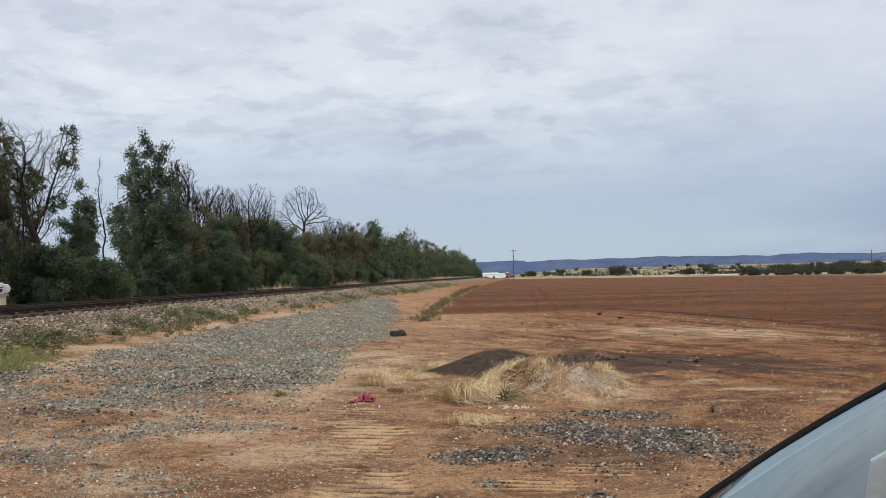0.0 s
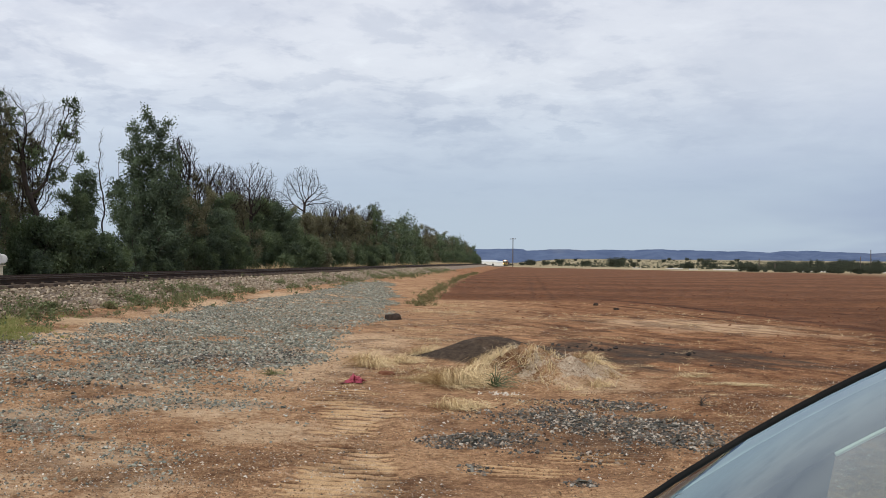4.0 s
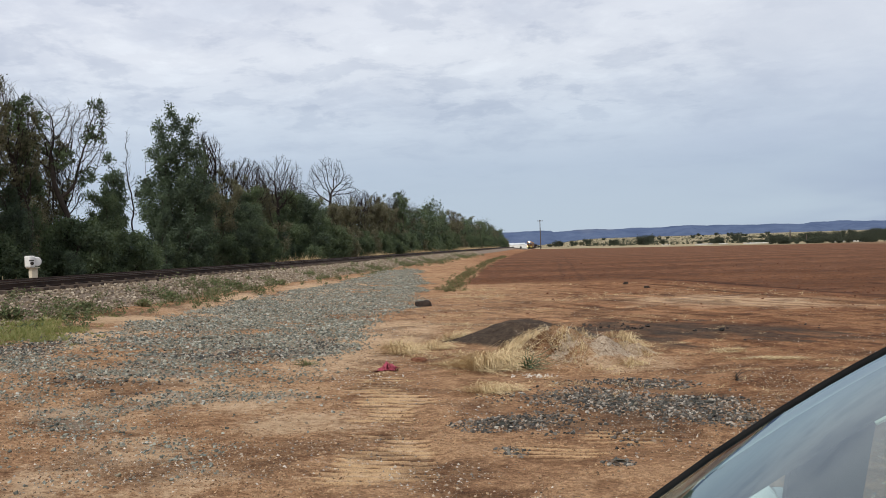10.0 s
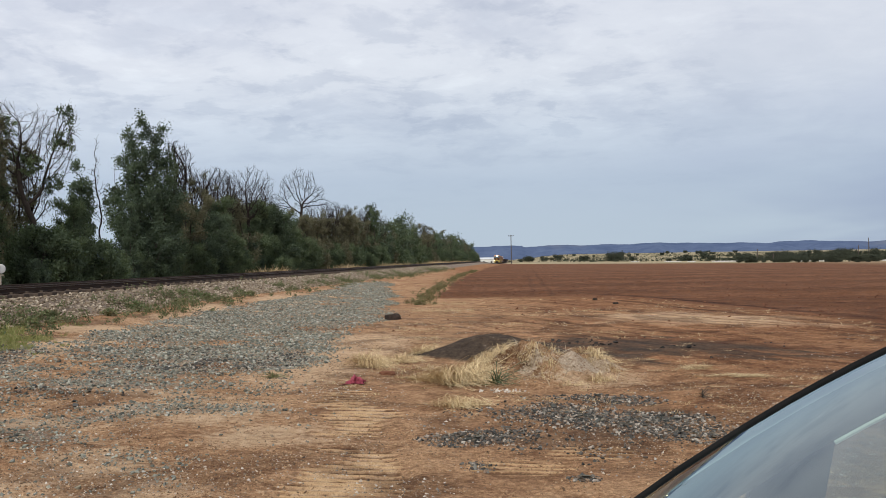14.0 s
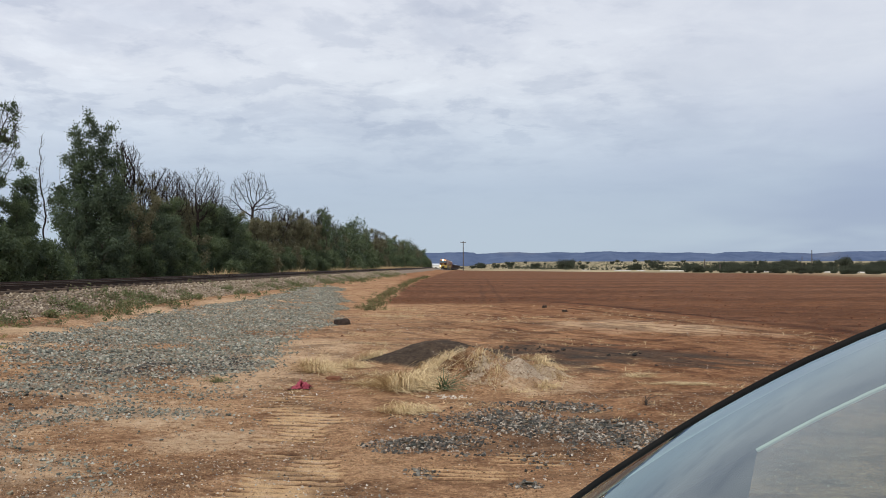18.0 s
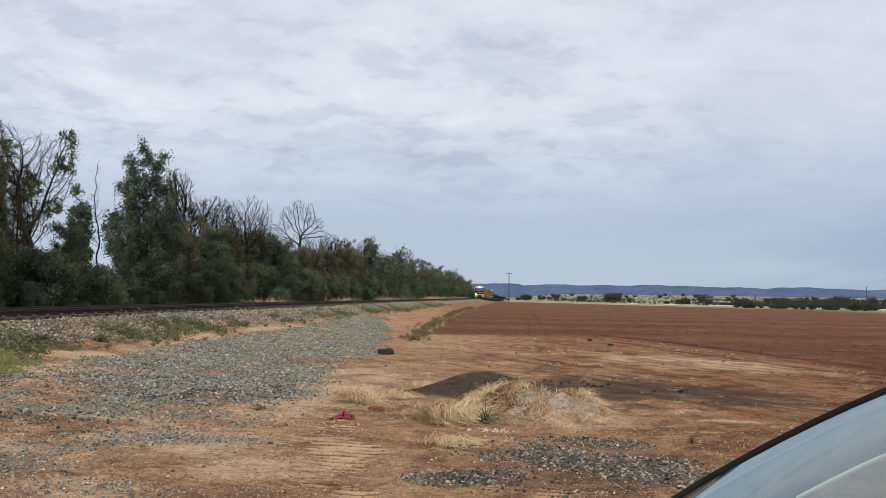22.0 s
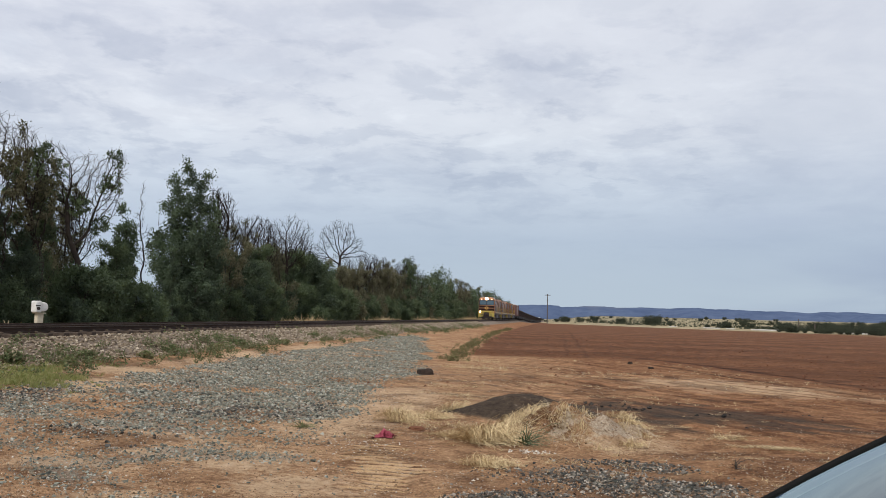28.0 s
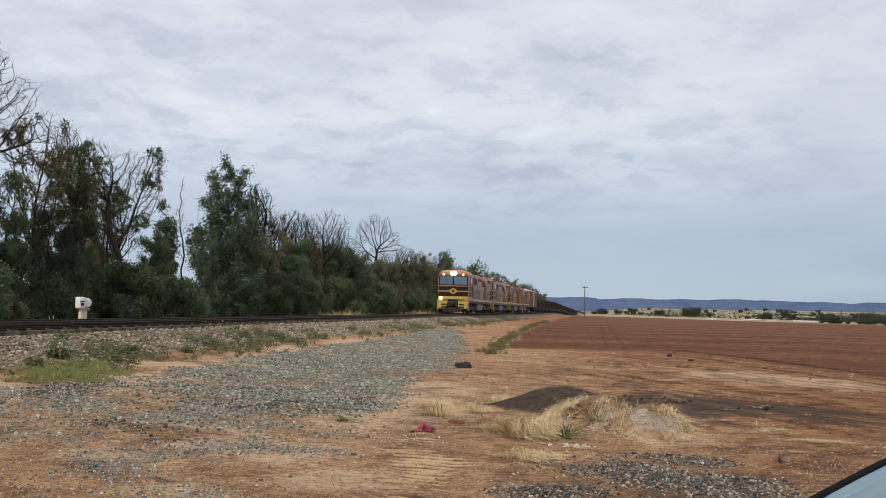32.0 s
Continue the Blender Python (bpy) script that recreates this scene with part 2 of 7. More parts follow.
    col = n.mix(n.math("MULTIPLY", turn, n.math("SUBTRACT", 1.0, n.step(sweep, 0.36, 0.52))), col, n.mix(1.0, col, (0.52, 0.45, 0.41), "MULTIPLY"))
    col = n.mix(n.math("MULTIPLY", turn, n.math("MULTIPLY", n.step(sweep, 0.54, 0.66), 0.8)), col, n.mix(1.0, col, (1.45, 1.38, 1.30), "MULTIPLY"))
    # ploughed field, in rows
    row = n.math("ADD", sep.outputs["Y"], n.math("MULTIPLY", sep.outputs["X"], 0.04))
    row = n.math("ADD", row, n.math("MULTIPLY", mid, 1.6))
    wave = n.math("SINE", n.math("MULTIPLY", row, 3.6))
    wide = n.math("SINE", n.math("MULTIPLY", row, 0.52))
    tone = n.math("ADD", n.math("MULTIPLY", wave, 0.055), n.math("ADD", n.math("MULTIPLY", wide, 0.05), n.math("ADD", n.math("MULTIPLY", small, 0.5), n.math("MULTIPLY", mid, 0.5))))
    field = n.ramp(tone, [(0.30, (0.074, 0.032, 0.016)), (0.5, (0.148, 0.065, 0.032)), (0.68, (0.235, 0.112, 0.057))])
    fm = n.step(n.math("ADD", mask("field"), n.math("MULTIPLY", n.math("SUBTRACT", n.math("ADD", n.math("MULTIPLY", mid, 0.5), n.math("MULTIPLY", sweep, 0.5)), 0.5), 1.2)), 0.05, 0.95)
    col = n.mix(fm, col, field)
    # wheel ruts: shade painted dark over turned-up soil; also patches of darker soil
    col = n.mix(n.math("MULTIPLY", mask("damp"), 0.92), col, n.mix(1.0, col, (0.34, 0.29, 0.27), "MULTIPLY"))
    # paler strip in front of the outer rut, in colour only
    col = n.mix(n.math("MULTIPLY", mask("crest"), 0.6), col, n.mix(1.0, col, (1.7, 1.6, 1.5), "MULTIPLY"))
    # dry plain beyond the field
    pl = n.ramp(n.math("ADD", n.math("MULTIPLY", n.noise(co, 0.02, 4.0, 0.6), 0.6), n.math("MULTIPLY", mid, 0.4)),
                [(0.36, (0.125, 0.115, 0.065)), (0.48, (0.24, 0.20, 0.115)), (0.62, (0.42, 0.35, 0.225))])
    col = n.mix(mask("plain"), col, pl)
    # mown straw along the field's far edge
    col = n.mix(n.math("MULTIPLY", mask("verge"), 0.85), col, n.mix(mid, (0.46, 0.37, 0.22), (0.60, 0.52, 0.36)))
    # fine grey gravel between the stones
    gr = n.ramp(n.math("ADD", n.math("MULTIPLY", grit, 0.6), n.math("MULTIPLY", small, 0.4)),
                [(0.3, (0.12, 0.100, 0.080)), (0.5, (0.27, 0.226, 0.180)), (0.7, (0.42, 0.362, 0.29))])
    gm = n.step(n.math("ADD", mask("gravel"), n.math("MULTIPLY", n.math("SUBTRACT", n.math("ADD", n.math("MULTIPLY", small, 0.5), n.math("MULTIPLY", mid, 0.5)), 0.5), 1.6)), 0.35, 1.0)
    col = n.mix(n.math("MULTIPLY", gm, 0.85), col, gr)
    # ballast dirt
    ba = n.ramp(n.math("ADD", n.math("MULTIPLY", grit, 0.5), n.math("MULTIPLY", small, 0.5)),
                [(0.3, (0.09, 0.07, 0.055)), (0.5, (0.22, 0.17, 0.13)), (0.7, (0.36, 0.29, 0.23))])
    col = n.mix(mask("ballast"), col, ba)
    # coal dust
    cm = n.step(n.math("ADD", mask("coal"), n.math("ADD", n.math("MULTIPLY", n.math("SUBTRACT", mid, 0.5), 0.9), n.math("MULTIPLY", n.math("MULTIPLY", turn, n.math("SUBTRACT", sweep, 0.5)), -0.4))), 0.20, 0.95)
    col = n.mix(n.math("MULTIPLY", cm, 0.93), col, n.ramp(small, [(0.3, (0.026, 0.021, 0.017)), (0.7, (0.085, 0.067, 0.052))]))
    am = n.step(n.math("ADD", mask("ash"), n.math("ADD", n.math("MULTIPLY", n.math("SUBTRACT", lumps, 0.5), 1.5), n.math("MULTIPLY", n.math("SUBTRACT", small, 0.5), 1.6))), 0.25, 0.75)
    col = n.mix(n.math("MULTIPLY", am, 0.85), col, n.ramp(lumps, [(0.3, (0.24, 0.160, 0.100)), (0.5, (0.52, 0.415, 0.305)), (0.7, (0.70, 0.61, 0.48))]))
    # pale chips of stone
    chips = n.add("ShaderNodeTexVoronoi")
    n.link(co, chips.inputs["Vector"])
    chips.inputs["Scale"].default_value = 17.0
    chip = n.math("MULTIPLY", n.math("LESS_THAN", chips.outputs["Distance"], 0.12), n.step(n.noise(co, 1.9, 3.0, 0.6), 0.50, 0.64))
    chip = n.math("MULTIPLY", chip, n.math("SUBTRACT", 1.0, n.math("MAXIMUM", cm, n.math("MAXIMUM", fm, mask("plain")))))
    col = n.mix(n.math("MULTIPLY", chip, 0.6), col, (0.50, 0.42, 0.34))
    n.link(col, b.inputs["Base Color"])
    h = n.math("ADD", n.math("ADD", n.math("MULTIPLY", grit, 0.2), n.math("MULTIPLY", lumps, 0.45)), n.math("ADD", n.math("MULTIPLY", small, 0.8), n.math("MULTIPLY", n.math("MULTIPLY", wave, fm), 0.35)))
    bump(n, b, h, 1.0, 0.09)
    return m


EARTH = ground_material()
STONE_GREY = varied("crushed_grey_stone", [(0.060, 0.063, 0.057), (0.237, 0.247, 0.209), (0.329, 0.290, 0.209), (0.113, 0.121, 0.104), (0.432, 0.424, 0.342), (0.184, 0.196, 0.167), (0.316, 0.209, 0.126), (0.263, 0.275, 0.233), (0.092, 0.099, 0.086), (0.157, 0.167, 0.142), (0.407, 0.405, 0.335), (0.505, 0.488, 0.428)], 0.95, 0.08, 1.4)
STONE_DARK = varied("dark_slaty_stone", [(0.026, 0.027, 0.024), (0.068, 0.071, 0.062), (0.038, 0.038, 0.034), (0.120, 0.123, 0.108), (0.208, 0.184, 0.140), (0.048, 0.048, 0.042), (0.176, 0.115, 0.064), (0.088, 0.089, 0.078), (0.33, 0.31, 0.26), (0.055, 0.058, 0.055), (0.27, 0.25, 0.21)], 0.9, 0.1, 18.0, 0.0, True)
STONE_BALLAST = varied("brown_ballast_stone", [(0.117, 0.088, 0.060), (0.260, 0.202, 0.140), (0.364, 0.299, 0.219), (0.195, 0.149, 0.106), (0.468, 0.399, 0.306), (0.156, 0.113, 0.080)], 0.95, 0.08)
STONE_PALE = varied("pale_stone_chips", [(0.36, 0.275, 0.19), (0.58, 0.50, 0.40), (0.20, 0.135, 0.085), (0.055, 0.042, 0.032), (0.42, 0.31, 0.21), (0.09, 0.065, 0.048), (0.22, 0.205, 0.18), (0.68, 0.61, 0.52), (0.13, 0.12, 0.105)], 0.9, 0.15)
LEAF_GREEN = foliage("green_foliage", (0.068, 0.092, 0.063), (0.153, 0.194, 0.114), 0.30)
LEAF_DARK = foliage("deep_green_foliage", (0.058, 0.078, 0.062), (0.127, 0.168, 0.109), 0.26)
LEAF_DULL = foliage("dull_olive_foliage", (0.106, 0.104, 0.073), (0.202, 0.187, 0.128), 0.28)
LEAF_FAR = varied("dark_far_foliage", [(0.030, 0.037, 0.025), (0.053, 0.063, 0.042), (0.073, 0.080, 0.056), (0.043, 0.049, 0.035)], 0.85, 0.1)
WEED_DARK = varied("dusty_bank_weeds", [(0.062, 0.083, 0.039), (0.119, 0.148, 0.069), (0.175, 0.194, 0.098), (0.094, 0.111, 0.057), (0.213, 0.176, 0.109), (0.138, 0.107, 0.069)], 0.85, 0.1, 0.0, 0.15)
WEED_EDGE = varied("olive_edge_weeds", [(0.09, 0.10, 0.045), (0.15, 0.16, 0.07), (0.20, 0.165, 0.09), (0.13, 0.085, 0.05), (0.24, 0.21, 0.12)], 0.85, 0.1, 0.0, 0.15)
WEED_FRESH = varied("fresh_low_grass", [(0.16, 0.18, 0.06), (0.22, 0.24, 0.09), (0.28, 0.27, 0.12), (0.34, 0.29, 0.15)], 0.8, 0.2, 0.0, 0.25)
WEED = varied("weed_leaves", [(0.10, 0.125, 0.055), (0.16, 0.185, 0.085), (0.20, 0.21, 0.11), (0.30, 0.25, 0.15), (0.13, 0.10, 0.065)], 0.8, 0.2, 0.0, 0.2)
STRAW = varied("dry_straw", [(0.40, 0.275, 0.135), (0.62, 0.47, 0.26), (0.74, 0.60, 0.37), (0.50, 0.37, 0.195), (0.27, 0.18, 0.10), (0.68, 0.53, 0.30)], 0.8, 0.2)
TWIG_DRY = varied("dry_twigs", [(0.36, 0.27, 0.17), (0.52, 0.42, 0.29), (0.22, 0.15, 0.09), (0.60, 0.50, 0.36), (0.44, 0.38, 0.30)], 0.85, 0.2)
BARK = worn("grey_brown_bark", (0.058, 0.046, 0.037), (0.026, 0.021, 0.018), 2.0, 0.8, 0.9, 0.0, 0.15, 25.0, 0.02)
BARK_DEAD = worn("dead_grey_bark", (0.035, 0.026, 0.023), (0.018, 0.014, 0.012), 2.0, 0.7, 0.9, 0.0, 0.15, 25.0, 0.02)
RUST = worn("rusty_rail_steel", (0.041, 0.023, 0.015), (0.019, 0.012, 0.009), 2.0, 0.7, 0.75, 0.3, 0.3, 60.0, 0.001)
RAIL_TOP = worn("polished_rail_head", (0.56, 0.54, 0.52), (0.36, 0.32, 0.29), 1.0, 0.5, 0.55, 0.45, 0.5, 60.0, 0)
CLIP = worn("dusty_rail_clip", (0.15, 0.115, 0.085), (0.08, 0.055, 0.04), 6.0, 0.6, 0.85, 0.1, 0.2, 40.0, 0.001)
SLEEPER = worn("weathered_timber", (0.10, 0.075, 0.058), (0.045, 0.035, 0.03), 4.0, 0.8, 0.9, 0.0, 0.15, 40.0, 0.006)
WHITE_PAINT = worn("weathered_white_paint", (0.78, 0.77, 0.73), (0.42, 0.38, 0.32), 3.0, 0.4, 0.55, 0.0, 0.4, 50.0, 0.001)
CREAM_POST = worn("cream_concrete", (0.62, 0.56, 0.43), (0.36, 0.30, 0.22), 4.0, 0.5, 0.85, 0.0, 0.2, 50.0, 0.003)
DARK_STEEL = worn("grimy_dark_steel", (0.035, 0.032, 0.03), (0.09, 0.07, 0.055), 2.0, 0.6, 0.75, 0.2, 0.3, 40.0, 0.002)
POLE_WOOD = worn("weathered_pole_timber", (0.12, 0.10, 0.085), (0.06, 0.05, 0.043), 2.0, 0.7, 0.9, 0.0, 0.15, 30.0, 0.004)
LOCO_YELLOW = worn("faded_yellow_paint", (0.480, 0.321, 0.063), (0.263, 0.165, 0.053), 1.2, 0.6, 0.5, 0.0, 0.45, 20.0, 0.001)
LOCO_GOLD = worn("golden_orange_paint", (0.52, 0.28, 0.07), (0.30, 0.16, 0.06), 1.2, 0.5, 0.5, 0.0, 0.4, 20.0, 0.001)
LOCO_ORANGE = worn("faded_orange_paint", (0.44, 0.225, 0.115), (0.25, 0.135, 0.085), 1.0, 0.65, 0.55, 0.0, 0.4, 20.0, 0.001)
# soot on the hoods; on the brow this brown is painted shade
LOCO_BROWN = worn("soot_and_shade_orange_paint", (0.27, 0.125, 0.065), (0.10, 0.055, 0.038), 1.0, 0.8, 0.55, 0.0, 0.35, 18.0, 0.001)
LOCO_PINK = worn("faded_salmon_paint", (0.480, 0.343, 0.281), (0.216, 0.129, 0.095), 0.55, 0.9, 0.65, 0.0, 0.35, 14.0, 0.001)
LOCO_BLACK = worn("black_paint", (0.020, 0.011, 0.011), (0.055, 0.032, 0.026), 1.5, 0.4, 0.45, 0.0, 0.45, 30.0, 0.001)
SOOT = worn("sooty_roof_paint", (0.13, 0.085, 0.065), (0.05, 0.04, 0.035), 1.0, 0.7, 0.8, 0.0, 0.2, 20.0, 0.001)
LOCO_GREY = worn("grey_machinery_paint", (0.180, 0.180, 0.186), (0.078, 0.072, 0.066), 1.6, 0.6, 0.6, 0.1, 0.4, 30.0, 0.001)
LOCO_CREAM = worn("pale_yellow_paint", (0.561, 0.465, 0.240), (0.357, 0.274, 0.144), 1.2, 0.5, 0.5, 0.0, 0.4, 20.0, 0.001)
LOCO_ROOF = worn("dusty_orange_roof_paint", (0.442, 0.264, 0.148), (0.255, 0.136, 0.078), 1.2, 0.6, 0.55, 0.0, 0.4, 20.0, 0.001)
LOCO_GRIME = worn("grimy_yellow_paint", (0.46, 0.37, 0.09), (0.16, 0.13, 0.06), 2.2, 0.85, 0.6, 0.0, 0.35, 24.0, 0.002)
LOCO_MAROON = worn("dark_maroon_paint", (0.026, 0.011, 0.010), (0.050, 0.028, 0.022), 1.5, 0.4, 0.7, 0.0, 0.15, 30.0, 0.001)
WAGON_DARK = worn("sooty_wagon_steel", (0.080, 0.068, 0.063), (0.162, 0.114, 0.089), 1.2, 0.6, 0.85, 0.0, 0.2, 30.0, 0.002)
WAGON_RED = worn("oxide_red_wagon_paint", (0.21, 0.105, 0.085), (0.30, 0.24, 0.21), 1.0, 0.6, 0.7, 0.0, 0.3, 25.0, 0.001)
WAGON_ROOF = worn("pale_wagon_roof", (0.52, 0.50, 0.48), (0.32, 0.27, 0.24), 1.0, 0.5, 0.6, 0.0, 0.3, 25.0, 0.001)
SHED_WALL = worn("white_sheet_metal", (0.76, 0.75, 0.71), (0.50, 0.45, 0.38), 0.6, 0.4, 0.5, 0.0, 0.4, 8.0, 0)
TUNNEL_FILM = worn("dusty_white_film", (0.56, 0.53, 0.47), (0.36, 0.31, 0.25), 1.2, 0.7, 0.6, 0.0, 0.3, 8.0, 0)
SHED_ROOF = worn("pale_sheet_roof", (0.58, 0.60, 0.61), (0.38, 0.36, 0.33), 0.6, 0.4, 0.45, 0.0, 0.4, 8.0, 0)
CAR_WHITE = worn("white_car_paint", (0.78, 0.79, 0.80), (0.60, 0.56, 0.50), 2.5, 0.25, 0.25, 0.0, 0.6, 60.0, 0)
CAR_BLACK = worn("black_rubber", (0.009, 0.009, 0.009), (0.022, 0.020, 0.018), 6.0, 0.4, 0.9, 0.0, 0.1, 60.0, 0.0005)
CAR_TRIM = worn("dark_grey_plastic", (0.035, 0.036, 0.038), (0.075, 0.07, 0.065), 6.0, 0.5, 0.7, 0.0, 0.35, 90.0, 0.0005)
CAR_LINING = worn("grey_lining", (0.17, 0.175, 0.18), (0.12, 0.12, 0.12), 6.0, 0.5, 0.85, 0.0, 0.2, 90.0, 0.0005)
CAR_PALE = worn("pale_window_trim", (0.84, 0.82, 0.74), (0.70, 0.67, 0.58), 6.0, 0.4, 0.5, 0.0, 0.4, 90.0, 0)
CAR_CLOTH = worn("grey_seat_cloth", (0.12, 0.12, 0.13), (0.07, 0.07, 0.075), 8.0, 0.5, 0.95, 0.0, 0.1, 150.0, 0.001)
ALLOY = worn("silver_alloy", (0.55, 0.55, 0.55), (0.30, 0.27, 0.24), 6.0, 0.4, 0.35, 0.9, 0.5, 60.0, 0)
RED_CLOTH = worn("crumpled_red_cloth", (0.58, 0.13, 0.18), (0.24, 0.04, 0.06), 16.0, 0.8, 0.85, 0.0, 0.2, 80.0, 0.004)
CHAR = worn("charred_wood", (0.035, 0.027, 0.023), (0.09, 0.06, 0.045), 8.0, 0.6, 0.95, 0.0, 0.1, 40.0, 0.01)


def lamp_material(name, colour, strength):
    m = bpy.data.materials.new(name)
    m.use_nodes = True
    n = Nodes(m.node_tree)
    out = n.add("ShaderNodeOutputMaterial")
    e = n.add("ShaderNodeEmission")
    e.inputs[0].default_value = (*colour, 1)
    e.inputs[1].default_value = strength
    n.link(e.outputs[0], out.inputs[0])
    return m


HEADLIGHT = lamp_material("lit_headlight", (1.0, 0.78, 0.45), 40.0)
DITCH_DIM = lamp_material("dim_marker_light", (1.0, 0.72, 0.36), 0.35)
DITCH_LIGHT = lamp_material("lit_marker_light", (1.0, 0.72, 0.36), 14.0)
TOP_LIGHT = lamp_material("lit_top_light", (1.0, 0.50, 0.28), 4.0)


def glass_material(name, tint, ior, rough=0.01):
    m = bpy.data.materials.new(name)
    m.use_nodes = True
    n = Nodes(m.node_tree)
    out = n.add("ShaderNodeOutputMaterial")
    tr = n.add("ShaderNodeBsdfTransparent")
    tr.inputs[0].default_value = (*tint, 1)
    gl = n.add("ShaderNodeBsdfGlossy")
    gl.inputs["Roughness"].default_value = rough
    gl.inputs["Color"].default_value = (0.87, 0.955, 0.975, 1.0)
    lw = n.add("ShaderNodeLayerWeight")
    lw.inputs[0].default_value = 0.5
    gloss = n.math("ADD", n.math("MULTIPLY", n.math("POWER", lw.outputs["Facing"], 5.0), 0.75), ior, True)
    mx = n.add("ShaderNodeMixShader")
    n.link(gloss, mx.inputs[0])
    n.link(tr.outputs[0], mx.inputs[1])
    n.link(gl.outputs[0], mx.inputs[2])
    n.link(mx.outputs[0], out.inputs[0])
    return m


WINDSCREEN_GLASS = glass_material("tinted_windscreen_glass", (0.56, 0.68, 0.64), 0.17)
SIDE_GLASS = glass_material("tinted_side_glass", (0.80, 0.90, 0.87), 0.07)
CAB_GLASS = worn("dark_cab_glass", (0.10, 0.16, 0.21), (0.12, 0.15, 0.18), 2.0, 0.3, 0.08, 0.0, 0.8, 30.0, 0)


def hill_material():
    m, n, b = base_mat("haze_tinted_hills", 1.0, 0.0, 0.0)
    co = n.add("ShaderNodeTexCoord").outputs["Object"]
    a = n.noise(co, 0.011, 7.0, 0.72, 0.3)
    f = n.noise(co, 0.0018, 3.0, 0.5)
    # wooded slopes with the blue of distance haze painted into the base colour
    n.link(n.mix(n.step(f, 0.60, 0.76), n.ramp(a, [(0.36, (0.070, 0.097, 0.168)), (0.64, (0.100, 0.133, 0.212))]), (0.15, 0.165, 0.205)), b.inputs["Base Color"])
    return m


HILLS = hill_material()

# ---------------------------------------------------------------- mesh helpers


def part(name, bm, material, parent=None, label="", smooth=False):
    """Links a bmesh as one mesh object, under a thing if one is given."""
    me = bpy.data.meshes.new(name)
    bm.to_mesh(me)
    bm.free()
    if smooth:
        me.polygons.foreach_set("use_smooth", [True] * len(me.polygons))
    for mt in material if isinstance(material, (list, tuple)) else (material,):
        me.materials.append(mt)
    ob = new(name, me)
    if parent is not None:
        ob.parent = parent
    if label:
        tagged(ob, label)
    return ob


def raw(name, verts, faces, material, parent=None, smooth=False):
    """Links vertex and face arrays (all faces of one length) as one mesh object."""
    verts, faces = np.asarray(verts, dtype=np.float32), np.asarray(faces, dtype=np.int32)
    me = bpy.data.meshes.new(name)
    me.vertices.add(len(verts))
    me.vertices.foreach_set("co", verts.ravel())
    k = faces.shape[1]
    me.loops.add(faces.size)
    me.loops.foreach_set("vertex_index", faces.ravel())
    me.polygons.add(len(faces))
    me.polygons.foreach_set("loop_start", np.arange(0, faces.size, k, dtype=np.int32))
    me.update(calc_edges=True)
    me.validate()
    me.polygons.foreach_set("use_smooth", [smooth] * len(me.polygons))
    me.materials.append(material)
    ob = new(name, me)
    if parent is not None:
        ob.parent = parent
    return ob


def thing(name, label, category, group="", m=None, kind=""):
    ob = tagged(new(name), label, category, group, kind)
    if m is not None:
        ob.matrix_basis = m
    return ob


def box(bm, x0, x1, y0, y1, z0, z1, bevel=0.0, m=None):
    vs = [bm.verts.new((x, y, z)) for x in (x0, x1) for y in (y0, y1) for z in (z0, z1)]
    idx = ((0, 1, 3, 2), (4, 6, 7, 5), (0, 4, 5, 1), (2, 3, 7, 6), (0, 2, 6, 4), (1, 5, 7, 3))
    fs = [bm.faces.new([vs[i] for i in q]) for q in idx]
    if m is not None:
        bmesh.ops.transform(bm, matrix=m, verts=vs)
    if bevel:
        es = list({e for f in fs for e in f.edges})
        bmesh.ops.bevel(bm, geom=es, offset=bevel, segments=2, affect="EDGES", profile=0.6)
    return fs


def box_part(name, parent, material, x0, x1, y0, y1, z0, z1, bevel=0.0, label="", m=None):
    bm = bmesh.new()
    box(bm, x0, x1, y0, y1, z0, z1, bevel, m)
    return part(name, bm, material, parent, label)


def tube(bm, pts, radii, sides=6, caps=True):
    """A tapered tube along points."""
    rings = []
    pts = [Vector(p) for p in pts]
    for i, p in enumerate(pts):
        d = (pts[min(i + 1, len(pts) - 1)] - pts[max(i - 1, 0)]).normalized()
        u = d.cross(Vector((0.31, 0.17, 0.93)) if abs(d.z) < 0.95 else Vector((1, 0, 0))).normalized()
        v = d.cross(u)
        r = radii[i] if isinstance(radii, (list, tuple)) else radii
        rings.append([bm.verts.new(p + (u * math.cos(a) + v * math.sin(a)) * r) for a in (2 * math.pi * k / sides for k in range(sides))])
    for a, b in zip(rings, rings[1:]):
        for k in range(sides):
            bm.faces.new((a[k], a[(k + 1) % sides], b[(k + 1) % sides], b[k]))
    if caps:
        bm.faces.new(rings[0][::-1])
        bm.faces.new(rings[-1])
    return rings


def disc(bm, m, r, depth, sides=20, bevel=0.0):
    """A short cylinder along the local z of m."""
    g = bmesh.ops.create_cone(bm, cap_ends=True, segments=sides, radius1=r, radius2=r, depth=depth, matrix=m)
    if bevel:
        es = [e for e in {e for v in g["verts"] for e in v.link_edges} if any(len(f.verts) > 4 for f in e.link_faces)]
        bmesh.ops.bevel(bm, geom=es, offset=bevel, segments=2, affect="EDGES", profile=0.6)


def loft(bm, sections, closed=True, caps=True):
    rings = [[bm.verts.new(p) for p in s] for s in sections]
    k = len(rings[0])
    for a, b in zip(rings, rings[1:]):
        for i in range(k if closed else k - 1):
            bm.faces.new((a[i], a[(i + 1) % k], b[(i + 1) % k], b[i]))
    if caps and closed:
        bm.faces.new(rings[0][::-1])
        bm.faces.new(rings[-1])
    return rings




